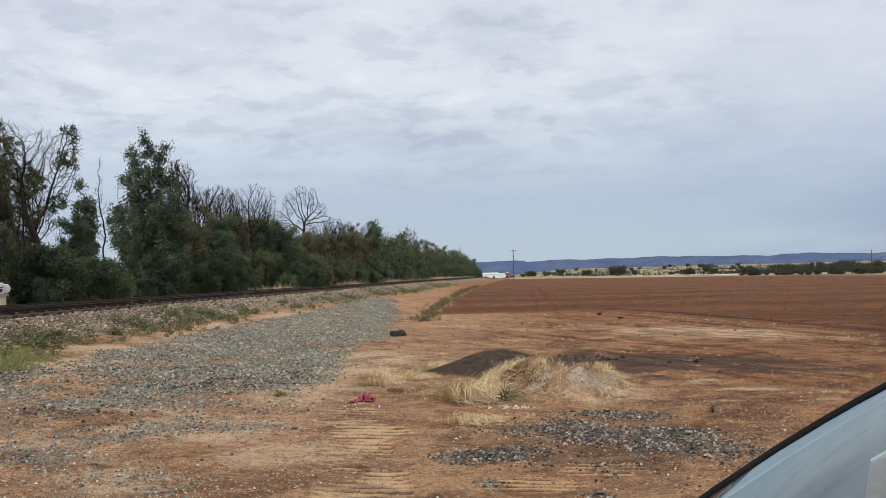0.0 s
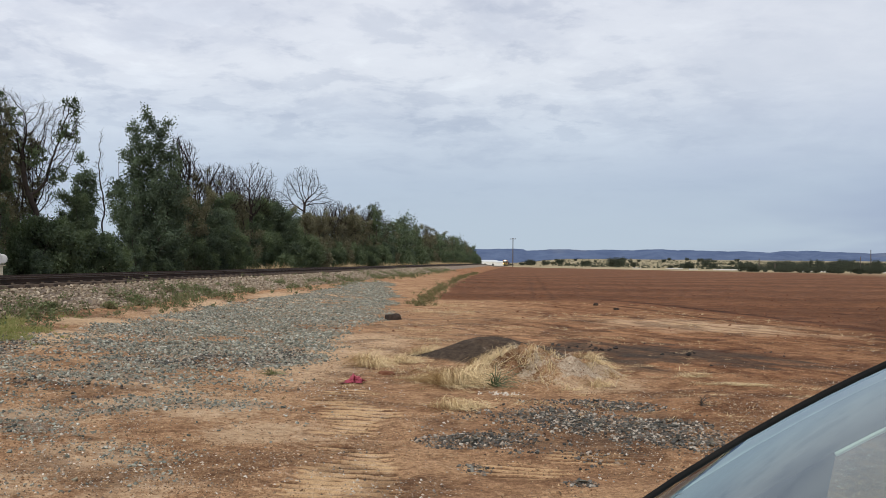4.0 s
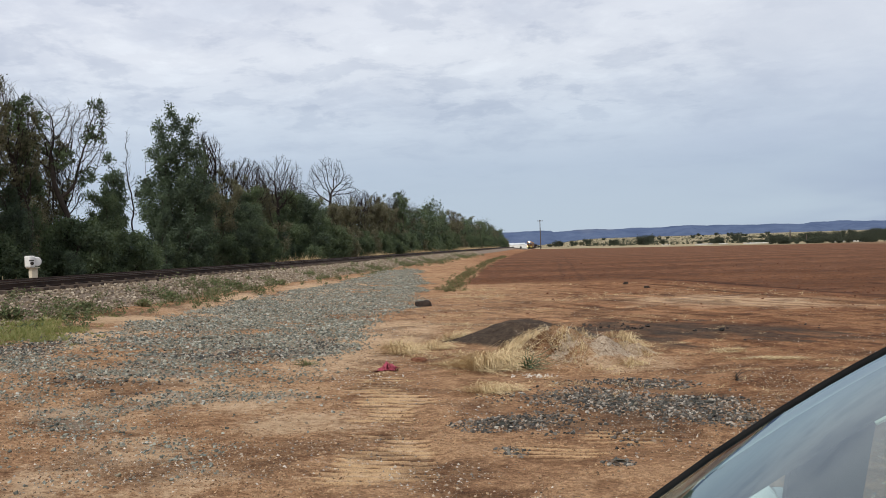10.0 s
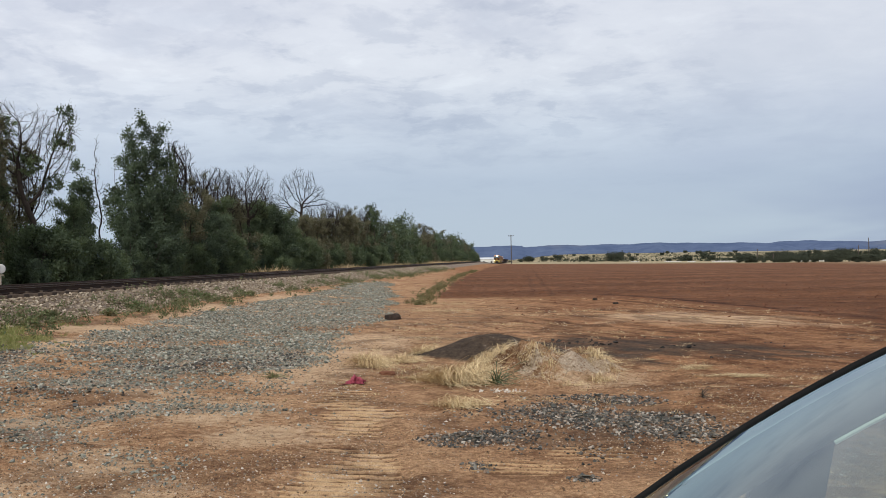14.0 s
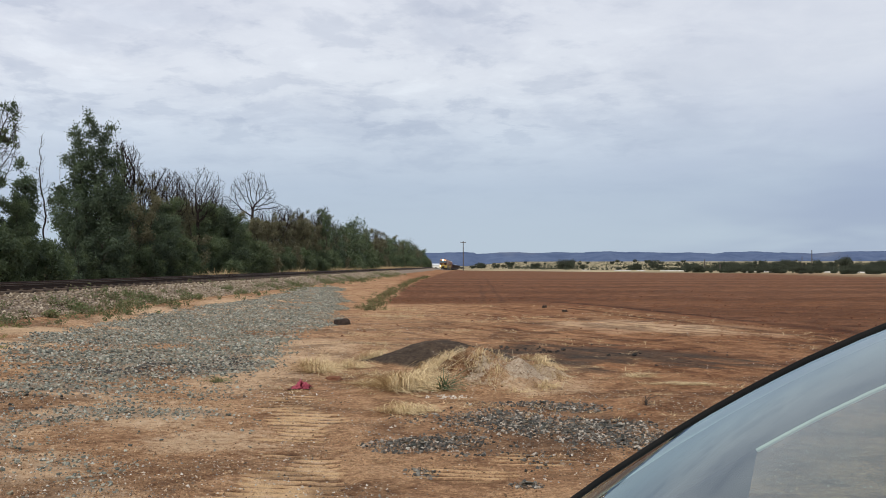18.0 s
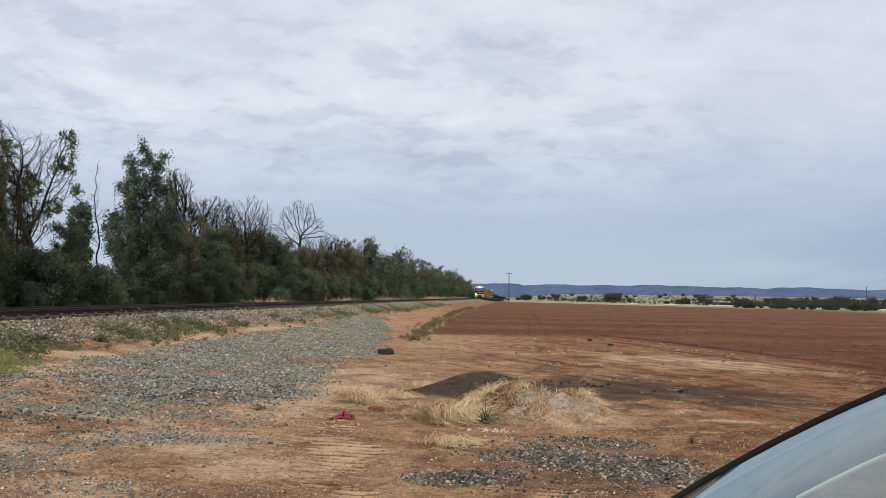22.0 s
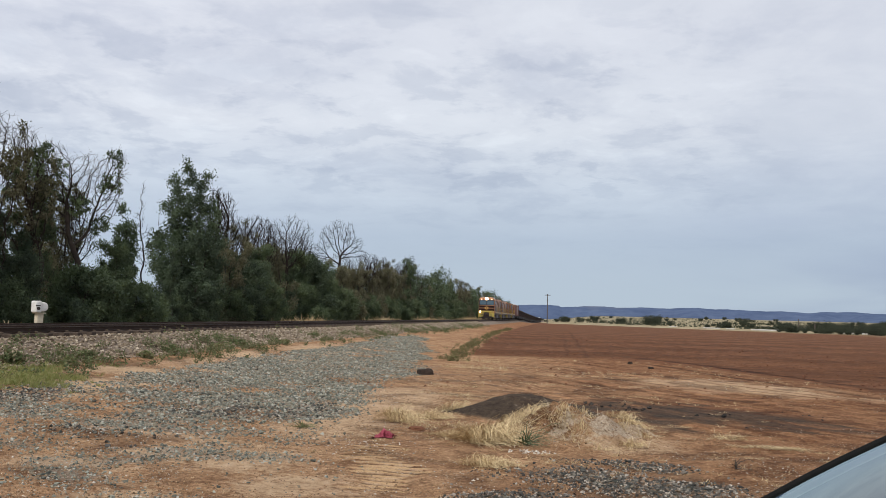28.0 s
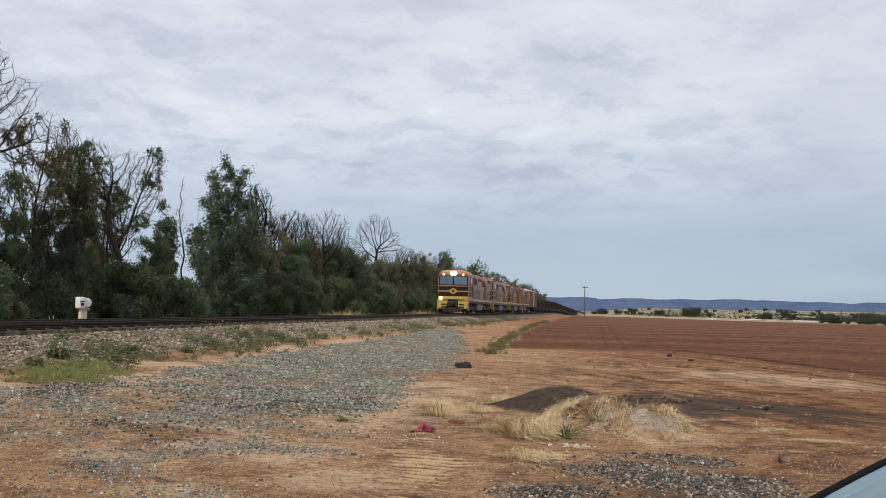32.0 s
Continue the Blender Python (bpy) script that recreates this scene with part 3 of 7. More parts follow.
class Lattice:
    """Smooth random heights over the plan, as sums of value noise."""

    def __init__(self, seed):
        self.g = np.random.RandomState(seed).rand(256, 256)

    def one(self, x, y):
        xi, yi = np.floor(x).astype(int), np.floor(y).astype(int)
        fx, fy = x - xi, y - yi
        fx, fy = fx * fx * (3 - 2 * fx), fy * fy * (3 - 2 * fy)
        g = self.g
        a, b = g[xi % 256, yi % 256], g[(xi + 1) % 256, yi % 256]
        c, d = g[xi % 256, (yi + 1) % 256], g[(xi + 1) % 256, (yi + 1) % 256]
        return (a * (1 - fx) + b * fx) * (1 - fy) + (c * (1 - fx) + d * fx) * fy - 0.5

    def __call__(self, x, y, size, octaves=4):
        s, a = 0.0, 1.0
        for k in range(octaves):
            s = s + a * self.one(x / size + 17.3 * k, y / size + 5.7 * k)
            size, a = size / 2.0, a * 0.5
        return s


NZ, NZ2, NZ3 = Lattice(1), Lattice(2), Lattice(3)


def smooth(x, a, b):
    t = np.clip((x - a) / (b - a), 0, 1)
    return t * t * (3 - 2 * t)


# ---------------------------------------------------------------- the lie of the land
TRACK_X, RAIL_Z = -13.2, 1.12


def track_x(y):
    """The middle of the line: straight, then a slow bend far off."""
    return TRACK_X - 1.3e-5 * np.maximum(0.0, np.asarray(y, dtype=float) - 300.0) ** 2


def fall(y):
    """How far the line has dropped below its height here."""
    return np.interp(np.asarray(y, dtype=float), [250.0, 345.0, 466.0, 650.0, 900.0], [0.0, 0.9, 1.7, 2.2, 2.3])


def blob(x, y, cx, cy, rx, ry, turn=0.0):
    c, s = math.cos(turn), math.sin(turn)
    u, v = ((x - cx) * c + (y - cy) * s) / rx, (-(x - cx) * s + (y - cy) * c) / ry
    return np.sqrt(u * u + v * v)


GRAVEL_Y = [4.0, 9.0, 13.0, 18.0, 24.0, 32.0, 42.0, 52.0, 60.0]
GRAVEL_R = [-4.6, -3.6, -3.2, -3.7, -3.9, -4.6, -6.3, -7.9, -9.0]
GRAVEL_L = [-9.0, -8.9, -8.7, -8.4, -8.4, -8.7, -9.1, -9.6, -9.9]


def gravel_mask(x, y):
    r = np.interp(y, GRAVEL_Y, GRAVEL_R) + NZ(x, y, 2.2, 3) * 1.0
    l = np.interp(y, GRAVEL_Y, GRAVEL_L) + NZ2(x, y, 2.0, 3) * 0.9
    lobe = smooth(x, l - 0.35, l + 0.35) * (1 - smooth(x, r - 0.35, r + 0.45)) * (1 - smooth(y, 54, 60)) * smooth(y + NZ3(x, y, 2.0, 2) * 1.5 + 1.6 * (1 - smooth(x, -6.2, -3.8)), 9.4, 12.5) * np.clip(np.interp(y, [11.0, 16.0, 26.0], [0.60, 0.80, 0.92]) + 1.25 * NZ3(x, y, 1.1, 4), 0.12, 1.0)
    # washed-out stones on the bare earth nearer by
    wash = np.clip(NZ3(x, y, 0.9, 4) * 1.9 + 0.36, 0.06, 0.75) * (1 - smooth(blob(x, y, -5.4, 8.8, 3.4, 3.6), 0.75, 1.1))
    wash = wash * smooth(blob(x, y, -4.95, 10.15, 0.95, 0.75) + NZ(x, y, 0.7, 3) * 0.5, 0.6, 1.2)
    for cx, cy, rx, ry, d in ((-3.75, 9.75, 0.85, 0.50, 0.75), (-6.1, 11.1, 1.2, 0.55, 0.8), (-3.35, 7.35, 0.75, 0.42, 0.55), (-4.6, 7.7, 0.9, 0.6, 0.45), (-2.7, 6.4, 0.4, 0.35, 0.5), (-6.3, 9.0, 0.9, 0.6, 0.5)):
        wash = np.maximum(wash, d * (1 - smooth(blob(x, y, cx, cy, rx, ry, 0.1) + NZ(x, y, 0.7, 4) * 1.0, 0.35, 1.25)))
    return np.maximum(lobe, wash)


def field_mask(x, y):
    near = np.interp(x, [-7.5, -3.5, -0.4, 2.6, 4.4, 5.6, 6.6, 7.6, 14.0, 60.0], [60.0, 37.5, 37.5, 38.0, 35.0, 30.8, 27.2, 23.8, 2.0, -120.0]) + NZ(x, y, 3.0, 3) * 1.5
    left = np.interp(y, [30.0, 36.0, 55.0, 88.0, 145.0, 300.0], [-3.2, -3.6, -4.6, -5.6, -6.3, -6.6]) + NZ2(x, y, 3.0, 2) * 0.5
    far = 298.0 - 2.2 * (x + 3.5)
    return smooth(y, near - 3.0, near + 3.5) * smooth(x, left - 0.25, left + 0.25) * (1 - smooth(y + 0 * x, far - 2, far + 2))


def plain_mask(x, y):
    far = 298.0 - 2.2 * (x + 3.5)
    right = smooth(y, far - 2, far + 3) * smooth(x, -9.0, -6.0)
    left = 1 - smooth(x - (track_x(y) - TRACK_X), -18.5, -16.5)
    return np.maximum(right, left)


CLEATS = ((-1.78, 9.25, 0.46, 1.0, 0.16), (-1.38, 6.65, 0.36, 0.75, 0.10), (-0.05, 7.05, 0.32, 0.26, 0.05), (0.47, 7.7, 0.28, 0.28, 0.05), (-2.15, 10.9, 0.34, 0.4, 0.1))


def cleats(x, y):
    """Marks of tractor tyres: the ridges, and where they lie."""
    ridge, inside = np.zeros_like(x), np.zeros_like(x)
    for k, (cx, cy, rx, ry, turn) in enumerate(CLEATS):
        d = blob(x, y, cx, cy, rx, ry, turn) + NZ3(x * 0.6, y, 0.45, 3) * 1.1
        s = (y - cy) + 0.09 * (x - cx) + NZ2(x, y, 0.8, 2) * 0.05
        w = (1 - smooth(d, 0.65, 1.15)) * (1.0 if k < 2 else 0.6)
        r = np.sin(s * 2 * math.pi / (0.18 if cy > 8 else 0.14) + 1.3 * NZ2(x, y * 0.6, 0.5, 3)) + 1.1 * NZ(x, y * 1.6, 0.25, 3) + 1.0 * NZ3(x, y, 0.4, 3) + 0.1
        ridge = np.where(w > inside, r, ridge)
        inside = np.maximum(inside, w)
    return np.clip(ridge, -1, 1), inside


def ruts(x, y):
    """Wheel ruts in the field's edge and across the turning place."""
    out = np.zeros_like(x)
    f = field_mask(x, y)
    for c, w in ((0.3, 0.12), (1.15, 0.14)):
        out = np.maximum(out, (0.28 if c < 1 else 0.45) * np.exp(-((x - c + NZ2(x, y, 8, 2) * 0.3) / w) ** 2) * f * (1 - smooth(y, 90, 150)))
    for lx, ly, w, d in (((1.0, 2.6, 4.24, 5.12, 6.21, 6.78, 7.21, 7.6, 8.36, 12.0), (46.0, 42.2, 38.4, 36.3, 32.6, 30.7, 28.7, 26.6, 24.4, 12.0), 0.95, 1.0), ((1.0, 2.2, 3.37, 4.15, 4.73, 5.25, 5.76, 6.3, 6.8, 11.0), (40.0, 37.3, 34.3, 32.2, 29.6, 27.4, 26.0, 24.4, 22.8, 8.0), 0.75, 0.95), ((3.0, 4.6, 5.4, 5.91, 6.23, 6.45, 10.0), (33.0, 28.0, 25.4, 23.5, 22.1, 20.6, 8.0), 0.45, 0.5)):
        q = y - np.interp(x, lx, ly) + NZ(x, y, 3, 3) * 0.35
        out = np.maximum(out, d * np.clip(0.95 + NZ3(x, y, 2.6, 3) * 0.7, 0, 1) * np.exp(-(q / w) ** 2) * smooth(x, 1.5, 4.2))
    return np.clip(out, 0, 1)


def land(x, y):
    """Height of the ground."""
    x, y = np.asarray(x, dtype=float), np.asarray(y, dtype=float)
    u = x - (track_x(np.clip(y, -900, 1100)) - TRACK_X)
    h = np.interp(u, [-400, -60, -30, -17.2, -16.2, -14.75, -11.7, -10.3, -9.2, -7.0, -4.0, -2.5], [0, 0.2, 0.4, 0.45, 0.5, 0.84, 0.84, 0.40, 0.30, 0.17, 0.02, 0.0])
    h = h - fall(y) * (1 - smooth(u, -9.5, -6.0))
    near = 1 - smooth(np.hypot(x, y - 20), 50, 110)
    h = h + 9.0 * smooth(y, 350, 1900) * smooth(x / np.maximum(y, 1.0), -0.018, 0.05)
    calm = 1 - smooth(blob(x, y, 5.3, 31.0, 11.0, 3.2, -1.25), 0.6, 1.2)
    h = h + NZ(x, y, 3.4, 4) * 0.06 * near * (1 - 0.8 * calm) + NZ2(x, y, 0.6, 3) * 0.022 * near
    # trodden, crumbly surface close by
    ridge, inside = cleats(x, y)
    rough = (1 - smooth(y, 20, 32)) * np.clip(0.55 + NZ(x, y, 1.4, 3) * 1.2, 0.15, 1.0) * (1 - 0.75 * inside)
    h = h + 0.026 * rough * np.abs(NZ3(x, y, 0.26, 3)) + 0.014 * rough * NZ2(x + 3.3, y, 0.13, 2)
    track = ruts(x, y)
    f = field_mask(x, y)
    h = h + f * (1 - 0.7 * calm) * (1 - 0.9 * np.sqrt(track)) * (-0.05 + 0.035 * np.sin((y + 0.04 * x + NZ(x, y, 4, 2) * 0.5) * 3.6) * near + NZ3(x, y, 0.45, 2) * 0.09 * near)
    h = h - 0.012 * track
    h = h + inside * (0.011 * np.tanh(2.2 * ridge) - 0.006)
    # heaps
    d = blob(x, y, -0.55, 15.4, 1.5, 1.15, 0.1) + NZ(x, y, 0.9, 3) * 0.16
    h = h + 0.36 * (1 - smooth(d, 0.0, 1.05))
    d = blob(x, y, 0.20, 12.75, 1.15, 1.15, 0.0) + NZ2(x, y, 0.6, 4) * 0.45
    h = h + (0.34 + 0.42 * NZ3(x, y, 0.35, 4)) * (1 - smooth(d, 0.05, 1.05))
    d = blob(x, y, 0.60, 12.5, 0.5, 0.55, 0.0) + NZ3(x, y, 0.4, 3) * 0.4
    h = h + 0.12 * (1 - smooth(d, 0.0, 1.0))
    return h


def land1(x, y):
    return float(land(np.array([x]), np.array([y]))[0])


def axis(*runs):
    out = []
    for a, b, step in runs:
        out.append(np.arange(a, b - 1e-6, step))
    return np.concatenate(out)


def far_axis(a, b, k):
    """From a out to b, in growing steps."""
    return a + (b - a) * (np.linspace(0, 1, k + 1)[1:]) ** 2.2


def build_ground():
    xs = np.concatenate([far_axis(-40, -4600, 14)[::-1], axis((-40, -17, 0.8), (-17, -9, 0.14), (-9, -4, 0.07), (-4, 4, 0.048), (4, 8, 0.09), (8, 40, 0.5)), [40.0], far_axis(40, 4600, 18)])
    ys = np.concatenate([far_axis(-6, -4600, 14)[::-1], axis((-6, 5, 0.3), (5, 6, 0.05), (6, 10.6, 0.028), (10.6, 16, 0.05), (16, 24, 0.08), (24, 45, 0.2), (45, 110, 0.8), (110, 420, 4.0)), [420.0], far_axis(420, 4600, 22)])
    X, Y = np.meshgrid(xs, ys, indexing="ij")
    x, y = X.ravel(), Y.ravel()
    z = land(x, y)
    ny = len(ys)
    i, j = np.meshgrid(np.arange(len(xs) - 1), np.arange(ny - 1), indexing="ij")
    a = (i * ny + j).ravel()
    faces = np.stack([a, a + ny, a + ny + 1, a + 1], 1)
    ob = raw("ground", np.stack([x, y, z], 1), faces, EARTH, None, True)
    u = x - (track_x(np.clip(y, -900, 1100)) - TRACK_X)
    sand = np.maximum(smooth(u, -10.0, -9.4) * (1 - smooth(u, -7.6, -6.9)) * (1 - 0.65 * smooth(y, 32, 58)) * np.clip(0.62 + NZ(x, y, 1.5, 3) * 0.7, 0, 0.9),
                      0.85 * (1 - smooth(blob(x, y, 3.9, 23.6, 4.0, 2.0, -0.9) + NZ2(x, y, 1.4, 4) * 1.1, 0.35, 1.25)))
    q = y - np.interp(x, (1.0, 2.6, 4.24, 5.12, 6.21, 6.78, 7.21, 7.6, 8.36, 12.0), (46.0, 42.2, 38.4, 36.3, 32.6, 30.7, 28.7, 26.6, 24.4, 12.0)) + NZ(x, y, 3, 3) * 0.35
    crest = np.exp(-((q + 1.5) / 0.5) ** 2) * smooth(x, 2.5, 4.6)
    sand = np.maximum(sand, 0.7 * (1 - smooth(blob(x, y, -3.2, 15.5, 1.5, 6.0, 0.0), 0.5, 1.1)))
    sand = np.maximum(sand, 0.7 * (1 - smooth(blob(x, y, -4.2, 9.6, 0.9, 0.45, 0.2), 0.5, 1.1)))
    sand = np.maximum(sand, np.clip(0.30 + NZ(x, y, 1.2, 4) * 1.1, 0, 0.7) * (1 - smooth(blob(x, y, -4.5, 8.0, 3.6, 3.4), 0.7, 1.15)))
    sand = np.maximum(sand, 0.30 * (1 - smooth(blob(x, y, -1.8, 8.4, 0.8, 2.4, 0.1), 0.5, 1.1)))
    sand = np.maximum(sand, 0.75 * (1 - smooth(blob(x, y, 1.0, 12.0, 0.9, 0.9, -0.5) + NZ3(x, y, 0.6, 4) * 0.8, 0.4, 1.2)))
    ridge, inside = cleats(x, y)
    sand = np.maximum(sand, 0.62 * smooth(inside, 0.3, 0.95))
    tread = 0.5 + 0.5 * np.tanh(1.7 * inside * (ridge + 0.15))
    turning = smooth(y, 10.5, 14.5) * smooth(x + NZ(x, y, 2.0, 2) * 1.5, -3.2, -0.4) * (1 - field_mask(x, y))
    # rut lines carry painted shade; noise adds patches of darker soil
    damp = ruts(x, y)
    damp = np.maximum(damp, np.clip(NZ2(x, y, 0.8, 5) * 2.5 - 0.16 * (x < -1.0) - 0.06, 0, 0.72) * (1 - smooth(y, 24, 32)))
    coal = np.maximum(1 - smooth(blob(x, y, -0.6, 15.5, 1.6, 1.3, 0.1) + NZ2(x, y, 0.8, 3) * 0.15, 0.76, 1.0),
                      0.74 * (1 - smooth(blob(x, y, 2.2, 16.4, 3.6, 2.5, -0.45) + NZ3((1.25 * x + y) * 1.0, (x - 1.25 * y) * 0.35, 0.6, 4) * 0.6 + NZ(x, y, 0.9, 4) * 0.5, 0.35, 1.2)))
    coal = np.maximum(coal, 0.46 * (1 - smooth(blob(x, y, 0.7, 8.9, 1.6, 1.6, 0.2) + NZ(x, y, 0.7, 4) * 0.6, 0.5, 1.1)))
    coal = np.maximum(coal, 0.40 * (1 - smooth(blob(x, y, -0.5, 18.6, 1.9, 2.4, 0.2) + NZ(x, y, 0.9, 4) * 0.8, 0.3, 1.1)))
    ash = (1 - smooth(blob(x, y, 0.68, 12.45, 0.50, 1.0, -0.45) + NZ2(x, y, 0.45, 4) * 0.9, 0.4, 1.15)) * 1.0
    ballast = smooth(u, -16.4, -15.8) * (1 - smooth(u, -10.6, -10.1))
    plain = np.maximum(plain_mask(x, y), smooth(np.hypot(x, y), 500, 700)) * (1 - ballast)
    edge = y - (298.0 - 2.2 * (x + 3.5))
    verge = smooth(edge, 2, 6) * (1 - smooth(edge, 14, 24)) * (1 - 0.95 * smooth(x, 33, 45)) * smooth(x, -9.0, -5.0)
    red = 0.85 * smooth(x + 0.12 * (y - 14) + NZ(x, y, 2.2, 4) * 2.4, -0.6, 4.2) * smooth(y, 7.0, 10.0) * (1 - 0.8 * (1 - smooth(blob(x, y, 4.3, 24.2, 4.2, 2.0, -0.8), 0.5, 1.2)))
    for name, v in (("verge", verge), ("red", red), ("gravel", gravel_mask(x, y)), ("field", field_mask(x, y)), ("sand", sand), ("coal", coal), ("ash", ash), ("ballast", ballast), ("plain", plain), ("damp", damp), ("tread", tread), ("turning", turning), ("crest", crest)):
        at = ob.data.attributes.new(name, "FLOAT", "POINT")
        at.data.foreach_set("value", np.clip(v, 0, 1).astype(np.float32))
    tagged(ob, "red-brown earth with gravel, ploughed field and dry plain", "ground", "", "structure")


build_ground()


def build_hills():
    """Low wooded ranges all round the horizon, highest beyond the field; haze painted into their blue."""
    k = 2400
    ang = np.linspace(0, 2 * math.pi, k, endpoint=False)
    verts = []
    prof = [(4050, -8, 0.0), (4150, 0, 0.45), (4250, 0, 0.8), (4350, 0, 1.0), (4500, 0, 0.7)]
    t = ang * 9.5
    top = 60 + NZ(t * 2.2, t * 0 + 3.1, 1.0, 5) * 11 + 3 * np.sin(ang * 9 + 0.6) + NZ2(t * 40, t * 0 + 1.3, 1.0, 3) * 1.6
    for r, lift, s in prof:
        rr = r + NZ2(t * 3, t * 0 + 7.7, 1.0, 4) * 120
        verts.append(np.stack([rr * np.sin(ang), rr * np.cos(ang), lift + top * s * (1 + NZ3(t * 8, t * 0 + r, 1.0, 3) * 0.03 * (s < 0.8))], 1))
    n = len(prof)
    V = np.concatenate(verts)
    F = []
    for a in range(n - 1):
        i = np.arange(k)
        F.append(np.stack([a * k + i, a * k + (i + 1) % k, (a + 1) * k + (i + 1) % k, (a + 1) * k + i], 1))
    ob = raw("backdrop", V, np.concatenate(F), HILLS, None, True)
    tagged(ob, "low wooded hills on the horizon, haze painted blue", "hills", "", "structure")


build_hills()

# ---------------------------------------------------------------- stones
ICO_V = np.array([(x, y, z) for x in (-1.0, 1.0) for y in (-1.0, 1.0) for z in (-1.0, 1.0)]) * 0.72
ICO_F = np.array([(0, 1, 3, 2), (4, 6, 7, 5), (0, 4, 5, 1), (2, 3, 7, 6), (0, 2, 6, 4), (1, 5, 7, 3)])


def rotations(k, rs):
    q = rs.normal(size=(k, 4))
    q /= np.linalg.norm(q, axis=1)[:, None]
    w, x, y, z = q.T
    return np.stack([np.stack([1 - 2 * (y * y + z * z), 2 * (x * y - z * w), 2 * (x * z + y * w)], 1),
                     np.stack([2 * (x * y + z * w), 1 - 2 * (x * x + z * z), 2 * (y * z - x * w)], 1),
                     np.stack([2 * (x * z - y * w), 2 * (y * z + x * w), 1 - 2 * (x * x + y * y)], 1)], 1)


def stones(name, x, y, size, material, label, rs, flat=0.6, sink=0.25):
    """Many broken stones lying on the ground, as one object."""
    k = len(x)
    v = ICO_V[None] * (0.55 + 0.75 * rs.rand(k, len(ICO_V), 1))
    v = v * np.stack([0.7 + 0.6 * rs.rand(k), 0.7 + 0.6 * rs.rand(k), 0.45 + 0.5 * rs.rand(k)], 1)[:, None, :]
    v = np.einsum("kij,kvj->kvi", rotations(k, rs), v)
    v[:, :, 2] *= flat + 0.2
    v = v * (np.asarray(size) * 0.5)[:, None, None]
    z = land(x, y) + np.asarray(size) * (0.5 - sink) * flat
    v = v + np.stack([x, y, z], 1)[:, None, :]
    f = ICO_F[None] + (np.arange(k) * len(ICO_V))[:, None, None]
    ob = raw(name, v.reshape(-1, 3), f.reshape(-1, 4), material)
    return tagged(ob, label, "stones", "", "stuff")


def grit(name, x, y, size, material, label, rs):
    """Very many small crumbs, each a crooked pyramid pressed into the ground, as one object."""
    k = len(x)
    a = rs.rand(k, 1) * 6.283 + np.array([[0.0, 1.57, 3.14, 4.71]]) + rs.normal(size=(k, 4)) * 0.3
    r = np.asarray(size)[:, None] * 0.5 * (0.7 + 0.6 * rs.rand(k, 4))
    z = land(x, y)
    low = np.stack([x[:, None] + np.cos(a) * r, y[:, None] + np.sin(a) * r, np.repeat(z[:, None], 4, 1) - 0.003], 2)
    t = np.asarray(size) * 0.5
    off = rs.normal(size=(2, k)) * t * 0.4
    up = np.stack([x + off[0], y + off[1], z + t * (0.3 + 0.7 * rs.rand(k) ** 1.5)], 1)[:, None, :]
    v = np.concatenate([low, up], 1).reshape(-1, 3)
    f = np.array([(0, 1, 4), (1, 2, 4), (2, 3, 4), (3, 0, 4)])
    f = (f[None] + (np.arange(k) * 5)[:, None, None]).reshape(-1, 3)
    return tagged(raw(name, v, f, material), label, "stones", "", "stuff")


def scatter(rs, k, x0, x1, y0, y1, chance, power=1.0):
    """Places in a stretch of the plan, thinned by a chance and denser near the low end of y."""
    x = x0 + (x1 - x0) * rs.rand(k)
    y = y0 + (y1 - y0) * rs.rand(k) ** power
    keep = rs.rand(k) < chance(x, y)
    return x[keep], y[keep]


